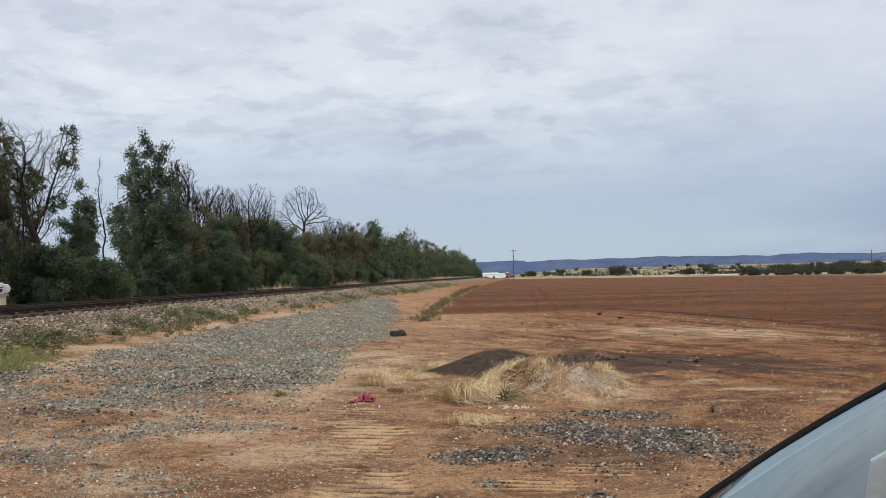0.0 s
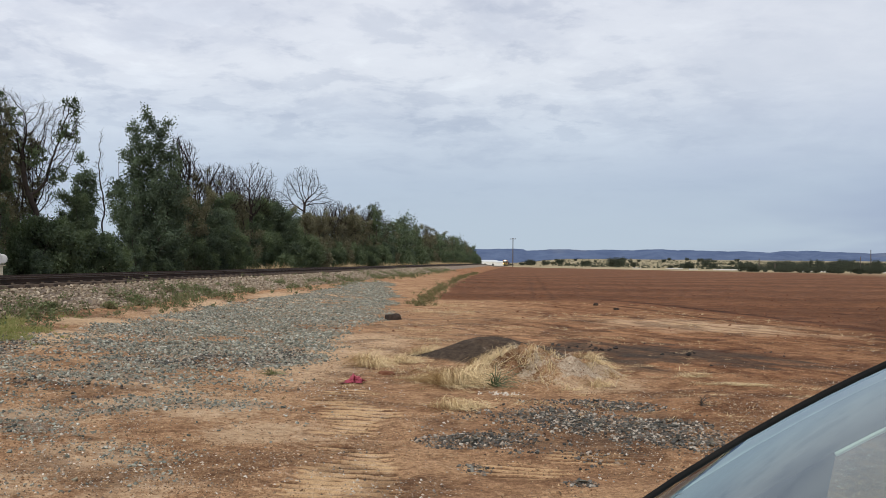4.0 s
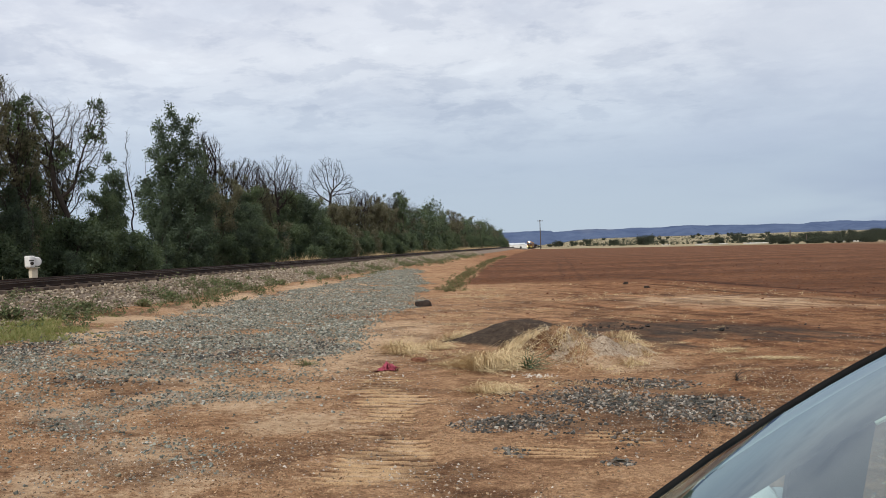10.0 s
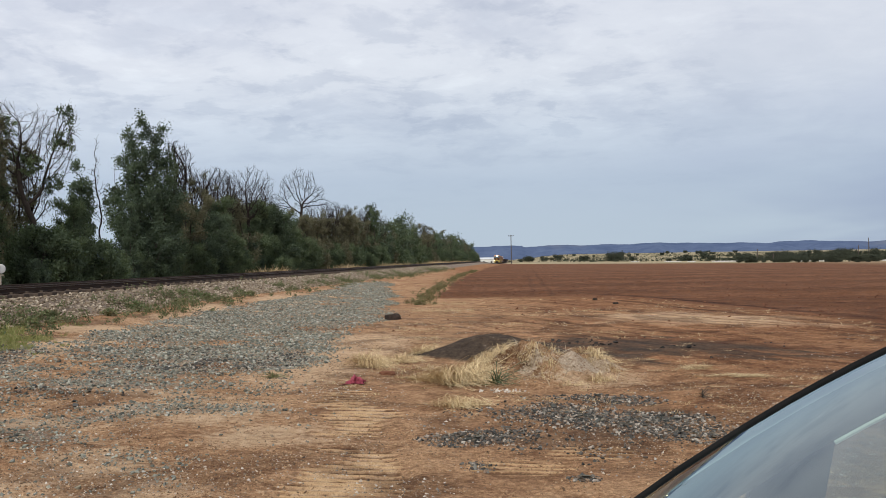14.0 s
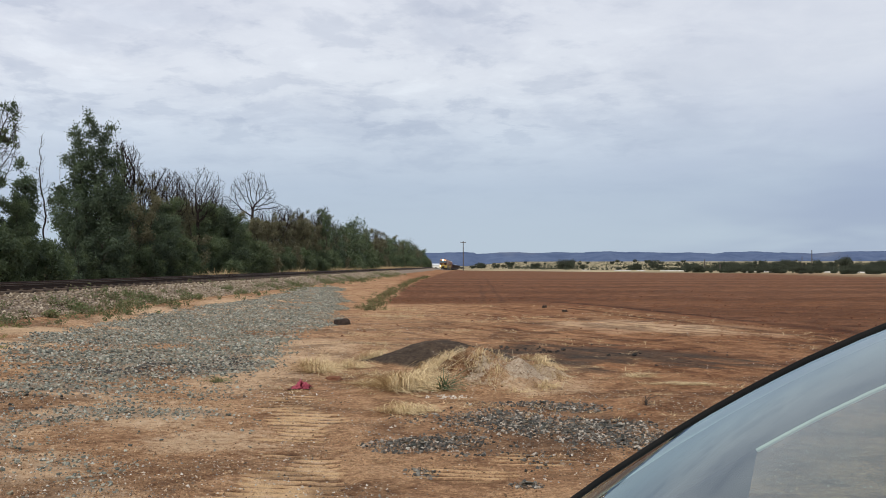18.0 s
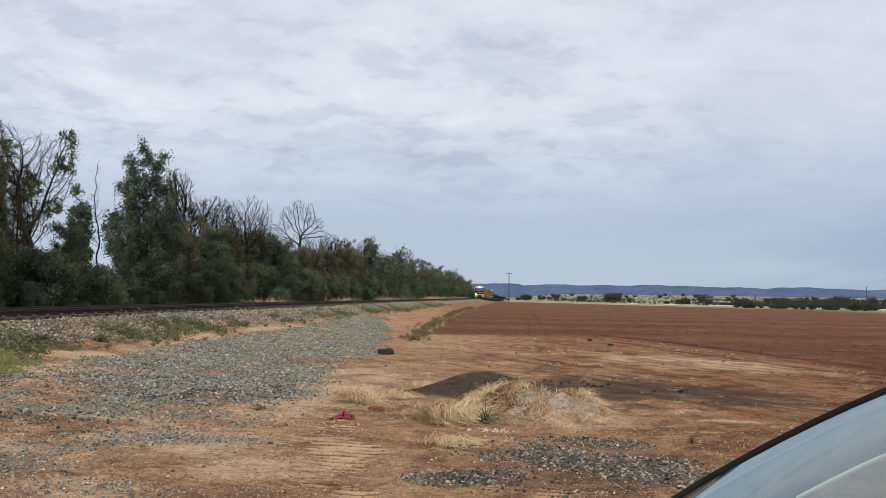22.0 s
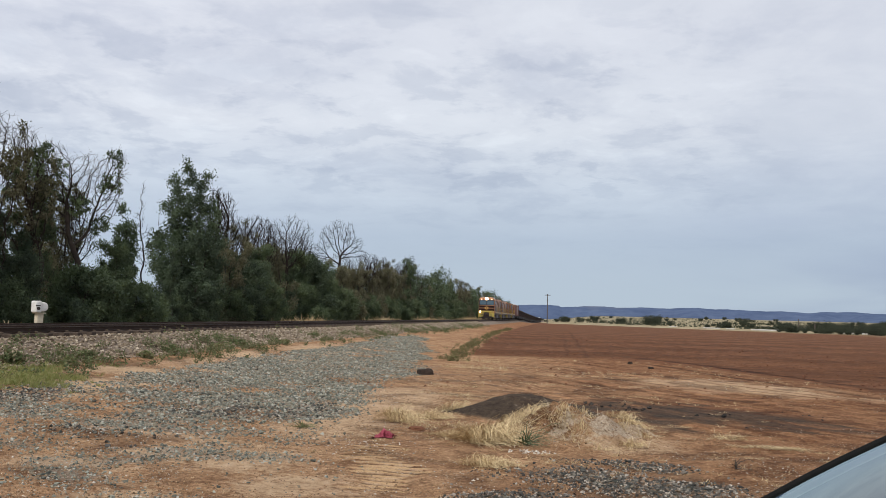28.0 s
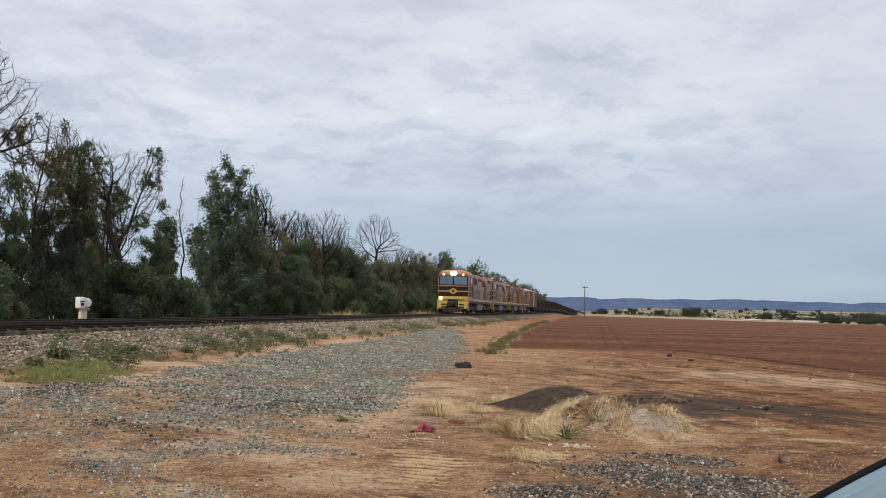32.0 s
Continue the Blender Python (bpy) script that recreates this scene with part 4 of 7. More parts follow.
def build_stones():
    rs = np.random.RandomState(5)
    x, y = scatter(rs, 270000, -10.5, -1.5, 5.0, 58, lambda x, y: np.clip(gravel_mask(x, y), 0, 1) ** 1.3, 1.7)
    stones("gravel", x, y, (0.014 + 0.040 * rs.rand(len(x)) ** 3.0 + 0.0005 * y) * (0.72 + 0.28 * smooth(y, 8.0, 13.0)), STONE_GREY, "loose heap of crushed blue-grey gravel on earth", rs)
    x, y = scatter(rs, 230000, -9.3, 8.0, 5.0, 30, lambda x, y: np.clip(0.24 + 0.25 * (x < -2.2) * (y < 12.5) + NZ2(x, y, 0.8, 5) * 2.4, 0.04, 1) * (1 - 0.6 * smooth(y, 11.0, 14) * smooth(x, -2.5, 0.0)) * (1 - field_mask(x, y)) * (blob(x, y, 2.5, 17.6, 3.4, 2.6, -0.35) > 1) * (blob(x, y, -0.6, 15.4, 1.5, 1.3) > 1), 1.5)
    grit("stone_chips", x, y, 0.008 + 0.026 * rs.rand(len(x)) ** 3.2, STONE_PALE, "pale and brown chips of stone strewn on red earth", rs)
    x, y = scatter(rs, 330000, -9.3, 8.0, 5.0, 30, lambda x, y: np.clip(0.36 + NZ(x, y, 0.7, 5) * 2.6, 0.04, 1) * (1 - field_mask(x, y)) * (blob(x, y, -0.6, 15.4, 1.5, 1.3) > 1) * (blob(x, y, 2.2, 16.4, 3.3, 2.3, -0.45) > 1) * (1 - 0.6 * smooth(y, 12.0, 16.0) * smooth(x, -2.0, 1.0)), 1.7)
    grit("soil_crumbs", x, y, 0.008 + 0.027 * rs.rand(len(x)) ** 2.4, EARTH_CRUMB, "crumbs of dry brown soil on bare earth", rs)
    # darker stones in drifts at the near edge of the gravel
    x, y = scatter(rs, 24000, -9.0, -2.2, 9.3, 15.5, lambda x, y: np.clip(NZ2(x, y, 0.8, 4) * 2.6 - 0.25, 0, 1) * np.clip(gravel_mask(x, y) * 1.3, 0, 1))
    stones("dark_gravel", x, y, 0.020 + 0.045 * rs.rand(len(x)) ** 2.4, STONE_DARKER, "darker broken stones in drifts at the gravel's edge", rs)
    # coal lumps round the black heap
    x, y = scatter(rs, 5200, -2.2, 6.0, 12.8, 20.5, lambda x, y: np.clip(NZ3(x, y, 0.7, 4) * 2.2 + 0.1, 0, 1) * (1 - smooth(blob(x, y, 2.1, 16.4, 3.0, 2.2, -0.45), 0.4, 1.1)))
    stones("coal_lumps", x, y, 0.015 + 0.075 * rs.rand(len(x)) ** 4.0, COAL, "black lumps of coal scattered over dusty earth", rs)
    # shoulder of the line
    x, y = scatter(rs, 45000, -15.6, -10.1, 8, 130, lambda x, y: 0.35 + 0.65 * (x > -11.9), 1.7)
    x = x + track_x(y) - TRACK_X
    keep = (np.abs(x - track_x(y)) > 1.32) | (rs.rand(len(x)) < 0.3)
    x, y = x[keep], y[keep]
    stones("ballast", x, y, 0.04 + 0.045 * rs.rand(len(x)) + 0.0006 * y, STONE_BALLAST, "dusty brown ballast stones of the railway bank", rs)
    # clods on the ploughed field and the turning place
    x, y = scatter(rs, 7000, -6, 14, 20, 75, lambda x, y: 0.05 + 0.6 * field_mask(x, y), 1.6)
    ob = stones("soil_clods", x, y, 0.025 + 0.06 * rs.rand(len(x)) ** 3, EARTH_CLOD, "clods of red ploughed soil", rs)
    return ob


COAL = varied("dull_black_coal", [(0.018, 0.016, 0.015), (0.035, 0.031, 0.028), (0.06, 0.05, 0.042), (0.026, 0.024, 0.022)], 0.85, 0.2)
STONE_DARKER = varied("dark_stone_chips", [(0.030, 0.030, 0.027), (0.080, 0.078, 0.070), (0.045, 0.042, 0.038), (0.20, 0.18, 0.15), (0.070, 0.071, 0.068), (0.225, 0.143, 0.087), (0.42, 0.38, 0.32), (0.055, 0.05, 0.045), (0.14, 0.10, 0.07)], 0.85, 0.15)
EARTH_CRUMB = varied("dry_soil_crumbs", [(0.065, 0.036, 0.021), (0.54, 0.37, 0.22), (0.10, 0.054, 0.030), (0.27, 0.155, 0.082), (0.17, 0.098, 0.055), (0.42, 0.27, 0.15), (0.20, 0.11, 0.06), (0.32, 0.195, 0.11), (0.07, 0.044, 0.028), (0.46, 0.31, 0.18), (0.15, 0.10, 0.065), (0.24, 0.135, 0.07)], 0.95, 0.1)
EARTH_CLOD = varied("red_soil_clods", [(0.09, 0.038, 0.022), (0.15, 0.065, 0.038), (0.21, 0.098, 0.058)], 0.95, 0.1)
build_stones()


def stone_meshes(count, seed, material, flat=0.55):
    rs = np.random.RandomState(seed)
    out = []
    for _ in range(count):
        v = (ICO_V + 0.35 * rs.normal(size=ICO_V.shape)) * (0.45 + 0.8 * rs.rand(len(ICO_V), 1)) * np.array([1.0, 0.45 + 0.5 * rs.rand(), flat * (0.7 + 0.6 * rs.rand())])
        me = bpy.data.meshes.new("stone")
        me.from_pydata((v * 0.5).tolist(), [], ICO_F.tolist())
        me.materials.append(material)
        out.append(me)
    return out


def build_rock_patch():
    """Dark slaty stones, tipped out in a ragged patch."""
    rs = np.random.RandomState(9)
    heap = thing("stone_heap", "ragged patch of dark slaty stones tipped on the earth", "stones", "", pose(0.6, 9.3, land1(0.6, 9.3)))
    meshes = stone_meshes(12, 21, STONE_DARK, 0.34)
    spots = []
    clumps = [(-0.55, 8.25, 0.24, 0.22, 36), (-0.28, 8.45, 0.25, 0.2, 14), (0.30, 9.75, 0.24, 0.24, 30), (0.62, 9.35, 0.32, 0.34, 56), (0.92, 9.0, 0.28, 0.26, 36), (1.28, 9.25, 0.30, 0.22, 42), (1.55, 8.4, 0.24, 0.26, 30), (1.25, 8.5, 0.25, 0.2, 14), (1.10, 10.35, 0.26, 0.16, 24), (0.65, 10.6, 0.4, 0.12, 12), (-0.38, 7.1, 0.08, 0.10, 4), (0.40, 6.65, 0.07, 0.07, 4), (0.0, 8.5, 0.3, 0.5, 10)]
    for cx, cy, rx, ry, k in clumps:
        for _ in range(k):
            a, r = rs.rand() * 6.283, rs.rand() ** 0.6
            spots.append((cx + math.cos(a) * r * rx, cy + math.sin(a) * r * ry, 1 - r))
    inv = heap.matrix_basis.inverted()
    for x, y, c in spots:
        ob = new("stone", meshes[rs.randint(12)])
        s = 0.026 + 0.055 * rs.rand() ** 2.4
        ob.parent = heap
        ob.matrix_basis = inv @ pose(x, y, land1(x, y) + s * (0.10 + 0.22 * c), rs.rand() * 60 - 30, rs.rand() * 60 - 30, rs.rand() * 360) @ Matrix.Diagonal((s, s, s, 1))
    x, y = [], []
    for cx, cy, rx, ry, q in clumps:
        a, r = rs.rand(q * 34) * 6.283, rs.rand(q * 34) ** 0.8 * 1.9
        x.append(cx + np.cos(a) * r * rx)
        y.append(cy + np.sin(a) * r * ry)
    px, py = scatter(rs, 12000, -1.2, 2.2, 6.6, 11.0, lambda u, v: np.clip(0.30 + NZ2(u, v, 0.6, 4) * 1.8, 0.02, 1) * (1 - smooth(blob(u, v, 0.6, 8.9, 1.6, 1.9, 0.2), 0.5, 1.1)))
    x, y = np.concatenate(x + [px]), np.concatenate(y + [py])
    stones("slate_chips", x, y, 0.009 + 0.036 * rs.rand(len(x)) ** 3.0, STONE_DARKER, "small dark chips between slaty stones", rs)




# ---------------------------------------------------------------- the railway
def build_track():
    track = thing("railway_track", "single railway line of rusty rails on timber sleepers", "railway track", "", pose(TRACK_X, 0, 0))
    ys = np.concatenate([np.arange(-300, 300, 12.0), np.arange(300, 1500, 25.0)])
    prof = [(-0.07, 0), (0.07, 0), (0.07, 0.02), (0.012, 0.04), (0.012, 0.12), (0.036, 0.135), (0.036, 0.165), (0.028, 0.172), (-0.028, 0.172), (-0.036, 0.165), (-0.036, 0.135), (-0.012, 0.12), (-0.012, 0.04), (-0.07, 0.02)]
    for side in (-0.76, 0.76):
        bm = bmesh.new()
        loft(bm, [[(float(track_x(y)) - TRACK_X + side + px, y, RAIL_Z - float(fall(y)) - 0.172 + pz) for px, pz in prof] for y in ys])
        bm.normal_update()
        for f in bm.faces:
            f.material_index = 1 if f.normal.z > 0.7 and f.calc_center_median().z > RAIL_Z - 2.4 else 0
        part("rail", bm, [RUST, RAIL_TOP], track)
    bm = bmesh.new()
    box(bm, -1.22, 1.22, -0.115, 0.115, -0.13, 0.0, 0.012)
    me = bpy.data.meshes.new("sleeper")
    bm.to_mesh(me)
    bm.free()
    me.materials.append(SLEEPER)
    rs = np.random.RandomState(3)
    for i in range(250):
        y = 8 + i * 0.68
        ob = new("sleeper", me)
        ob.parent = track
        ob.matrix_basis = pose(float(track_x(y)) - TRACK_X + (rs.rand() - 0.5) * 0.05, y + (rs.rand() - 0.5) * 0.04, RAIL_Z - 0.176, 0, 0, (rs.rand() - 0.5) * 2)
    bm = bmesh.new()
    box(bm, -0.03, 0.03, -0.03, 0.03, 0.0, 0.035, 0.006)
    clip = bpy.data.meshes.new("rail_clip")
    bm.to_mesh(clip)
    bm.free()
    clip.materials.append(CLIP)
    for i in range(140):
        y = 8 + i * 0.68
        ob = new("rail_clip", clip)
        ob.parent = track
        ob.matrix_basis = pose(float(track_x(y)) - TRACK_X + 0.86, y, RAIL_Z - 0.172)
    bm = bmesh.new()
    for y in list(np.arange(-120, 8, 0.68)) + list(np.arange(178, 420, 0.68)):
        box(bm, float(track_x(y)) - TRACK_X - 1.22, float(track_x(y)) - TRACK_X + 1.22, y - 0.115, y + 0.115, RAIL_Z - float(fall(y)) - 0.30, RAIL_Z - float(fall(y)) - 0.176)
    tagged(part("sleeper_run", bm, SLEEPER, track), kind="stuff")


build_track()

# ---------------------------------------------------------------- trees


def colonise(rs, lobes, count, step, reach, kill, lean=(0.0, 0.0), start=0.0):
    """Grows a branching frame from the ground into a crown of ellipsoid lobes (x, y, z, rx, ry, rz).
    Returns the nodes, the parent of each, and the radius by which each limb tapers to its twigs."""
    w = np.array([l[3] * l[4] * l[5] for l in lobes])
    pick = rs.choice(len(lobes), count, p=w / w.sum())
    g = rs.normal(size=(count, 3))
    g = g / np.linalg.norm(g, axis=1)[:, None] * (rs.rand(count) ** 0.42)[:, None]
    L = np.array(lobes)[pick]
    A = L[:, :3] + g * L[:, 3:]
    low = A[:, 2].min()
    lower, upper = A.min(0) - 0.25, A.max(0) + 0.25
    lower[2] = -1.0
    lower[:2], upper[:2] = np.minimum(lower[:2], -0.8), np.maximum(upper[:2], 0.8)
    N, par = [np.array([start, 0.0, -0.15])], [-1]
    d = np.array([lean[0], lean[1], 1.0])
    while np.min(np.linalg.norm(A - N[-1], axis=1)) > reach and N[-1][2] < low + reach:
        aim = A.mean(0) - N[-1]
        d = 0.85 * d + 0.15 * aim / np.linalg.norm(aim) + rs.normal(size=3) * 0.09
        d[2] = max(d[2], 0.7)
        d = d / np.linalg.norm(d)
        N.append(N[-1] + d * step)
        par.append(len(N) - 2)
    alive = np.ones(count, bool)
    best = np.full(count, 1e9)
    near = np.zeros(count, int)
    fresh = list(range(len(N)))
    for _ in range(130):
        P = np.array([N[i] for i in fresh])
        D = np.linalg.norm(A[:, None] - P[None], axis=2)
        k = D.argmin(1)
        q = D[np.arange(count), k]
        closer = q < best
        best[closer], near[closer] = q[closer], np.array(fresh)[k[closer]]
        alive &= best > kill
        pull = {}
        for i in np.nonzero(alive & (best < reach))[0]:
            v = A[i] - N[near[i]]
            pull.setdefault(near[i], []).append(v / np.linalg.norm(v))
        if not pull:
            break
        fresh = []
        for i, vs in pull.items():
            v = np.sum(vs, 0)
            v = v / max(1e-6, np.linalg.norm(v)) + rs.normal(size=3) * 0.22 + np.array([0, 0, 0.10])
            old = N[i] - N[par[i]] if par[i] >= 0 else np.array([0, 0, step])
            v = v / np.linalg.norm(v) + 0.45 * old / step
            p = N[i] + v / np.linalg.norm(v) * step
            if np.any(p < lower) or np.any(p > upper):
                continue
            N.append(p)
            par.append(i)
            fresh.append(len(N) - 1)
        if not fresh or len(N) > 4200:
            break
    N, par = np.array(N), np.array(par)
    e = 2.05
    flow = np.zeros(len(N))
    for i in range(len(N) - 1, 0, -1):
        if flow[i] == 0:
            flow[i] = 1.0
        flow[par[i]] += flow[i]
    return N, par, flow ** (1 / e)


def limbs(N, par, rad):
    """The frame's limbs as tapered tubes, each main limb running on from its parent: vertices and quads."""
    kids = [[] for _ in N]
    for i in range(1, len(N)):
        kids[par[i]].append(i)
    V, F, base = [], [], 0
    heads = [(0, kids[0][0])]
    while heads:
        a, b = heads.pop()
        chain = [a, b]
        while kids[chain[-1]]:
            ks = sorted(kids[chain[-1]], key=lambda i: -rad[i])
            heads += [(chain[-1], k) for k in ks[1:]]
            chain.append(ks[0])
        sides = 7 if rad[b] > 0.09 else (5 if rad[b] > 0.03 else 3)
        P = N[chain]
        r = rad[chain].copy()
        r[0] = min(r[0], r[1] * 1.25)
        d = np.gradient(P, axis=0)
        d /= np.linalg.norm(d, axis=1)[:, None] + 1e-9
        u = np.cross(d, np.array([0.31, 0.77, 0.55]))
        u /= np.linalg.norm(u, axis=1)[:, None] + 1e-9
        v = np.cross(d, u)
        t = np.arange(sides) * 2 * math.pi / sides
        ring = P[:, None] + (u[:, None] * np.cos(t)[None, :, None] + v[:, None] * np.sin(t)[None, :, None]) * r[:, None, None]
        V.append(ring.reshape(-1, 3))
        i, j = np.meshgrid(np.arange(len(chain) - 1), np.arange(sides), indexing="ij")
        i, j = i.ravel(), j.ravel()
        jj = (j + 1) % sides
        F.append(base + np.stack([i * sides + j, i * sides + jj, (i + 1) * sides + jj, (i + 1) * sides + j], 1))
        base += len(chain) * sides
    return np.concatenate(V), np.concatenate(F)


def twigs(rs, P, D, length, r0):
    """Short straight twigs from the points P along D."""
    k = len(P)
    d = D + rs.normal(size=(k, 3)) * 0.55 + np.array([0, 0, 0.18])
    d /= np.linalg.norm(d, axis=1)[:, None]
    u = np.cross(d, np.array([0.31, 0.77, 0.55]))
    u /= np.linalg.norm(u, axis=1)[:, None]
    v = np.cross(d, u)
    l = (length * (0.45 + 0.9 * rs.rand(k)))[:, None]
    bend = rs.normal(size=(k, 3)) * 0.16 * l
    rows = []
    for s, r in ((0.0, r0), (0.55, r0 * 0.75), (1.0, r0 * 0.4)):
        c = P + d * l * s + bend * s * s
        for a in (0.0, 2.094, 4.189):
            rows.append(c + (u * math.cos(a) + v * math.sin(a)) * r)
    V = np.stack(rows, 1).reshape(-1, 3)
    i = np.arange(k) * 9
    F = np.concatenate([np.stack([i + 3 * s + a, i + 3 * s + (a + 1) % 3, i + 3 * s + 3 + (a + 1) % 3, i + 3 * s + 3 + a], 1) for s in (0, 1) for a in range(3)])
    return V, F


def leaves(rs, centres, per, radius, size, droop=0.5):
    """Leaf sprays as small bent diamonds about the clump centres."""
    centres, radius = np.asarray(centres, dtype=float), np.asarray(radius, dtype=float)
    n = np.maximum(1, (per * (0.6 + 0.8 * rs.rand(len(centres)))).astype(int))
    c, r = np.repeat(centres, n, 0), np.repeat(radius, n)[:, None]
    k = len(c)
    g = np.clip(rs.normal(size=(k, 3)) * np.array([0.52, 0.52, 0.46]), -1.25, 1.25) * r
    g[:, 2] -= np.abs(rs.normal(size=k)) * droop * r[:, 0] * 0.45
    p = c + g
    a = rs.normal(size=(k, 3))
    a[:, 2] -= droop * 1.2
    a /= np.linalg.norm(a, axis=1)[:, None]
    b = np.cross(a, rs.normal(size=(k, 3)))
    b /= np.linalg.norm(b, axis=1)[:, None]
    s = size * (0.6 + 0.8 * rs.rand(k))[:, None]
    w = s * (0.32 + 0.24 * rs.rand(k))[:, None]
    nrm = np.cross(a, b) * s * 0.12
    V = np.stack([p - a * s, p + b * w + nrm, p + a * s, p - b * w + nrm], 1).reshape(-1, 3)
    i = np.arange(k) * 4
    return V, np.stack([i, i + 1, i + 2, i + 3], 1)


def make_tree(name, label, seed, lobes, count, leafy, leaf_mat, m, step=0.30, tip=0.0085, dense=1.0, size=0.064, lean=(0.0, 0.0), clear=0.0, category="tree", group="row of trees behind the railway"):
    """leafy: how much of the twigs carries leaves, 0 (dead) to 1; clear: no leaves below this height. Returns the tree and its height."""
    rs = np.random.RandomState(seed)
    tree = thing(name, label, category, group, m)
    N, par, flow = colonise(rs, lobes, count, step, max(1.6, step * 6.5), step * 1.3, lean)
    rad = flow * tip
    V, F = limbs(N, par, rad)
    fine = np.nonzero(rad < tip * 4.2)[0]
    fine = fine[fine > 0]
    D = N[fine] - N[par[fine]]
    D /= np.linalg.norm(D, axis=1)[:, None] + 1e-9
    if leafy < 0.9:
        rep = 2 if leafy < 0.35 else 1
        tv, tf = twigs(rs, np.repeat(N[fine], rep, 0), np.repeat(D, rep, 0), max(0.30, step * 1.25), tip * 0.72)
        F = np.concatenate([F, tf + len(V)])
        V = np.concatenate([V, tv])
    raw("trunk", V, F, BARK_DEAD if leafy < 0.1 else BARK, tree, True)
    top = float(V[:, 2].max())
    if leafy > 0.0:
        # whole sprays are bare or leafy together
        P = N[fine]
        patch = np.array([noise.noise(Vector(p) * 0.95 + Vector((seed, 0, 0))) for p in P]) * 0.5 + 0.5
        keep = (patch < np.interp(leafy, [0, 0.5, 1], [0.30, 0.50, 0.63])) & (P[:, 2] > clear)
        if keep.sum() > 3:
            c = P[keep] + rs.normal(size=(keep.sum(), 3)) * step * 0.3
            r = step * (0.8 + 0.8 * rs.rand(len(c))) * (0.65 + 0.45 * leafy)
            lv, lf = leaves(rs, c, 120 * dense * (0.40 + 0.60 * leafy), r, size, 0.55)
            lv[:, 2] = np.maximum(lv[:, 2], 0.02)
            raw("crown", lv, lf, leaf_mat, tree, True)
            top = max(top, float(np.percentile(lv[:, 2], 99.9)))
    return tree, top


ZT = 0.42


def column(h, w, low=0.06, seed=0, narrow=0.45):
    """Lobes of a leafy column h high and w wide, uneven from bottom to top."""
    rs = np.random.RandomState(seed)
    out = []
    k = max(4, int(h / 1.15))
    for i in range(k):
        u = (i + 0.5) / k
        r = w * 0.5 * (1 - (1 - narrow) * u ** 1.5)
        for s in (-1, 1):
            out.append((s * r * (0.25 + 0.4 * rs.rand()), rs.normal() * r * 0.3, h * (low + (0.95 - low) * u) + rs.normal() * 0.2, r * (0.55 + 0.3 * rs.rand()), r * (0.6 + 0.25 * rs.rand()), 0.5 * h / k * (0.9 + 0.5 * rs.rand())))
    return out


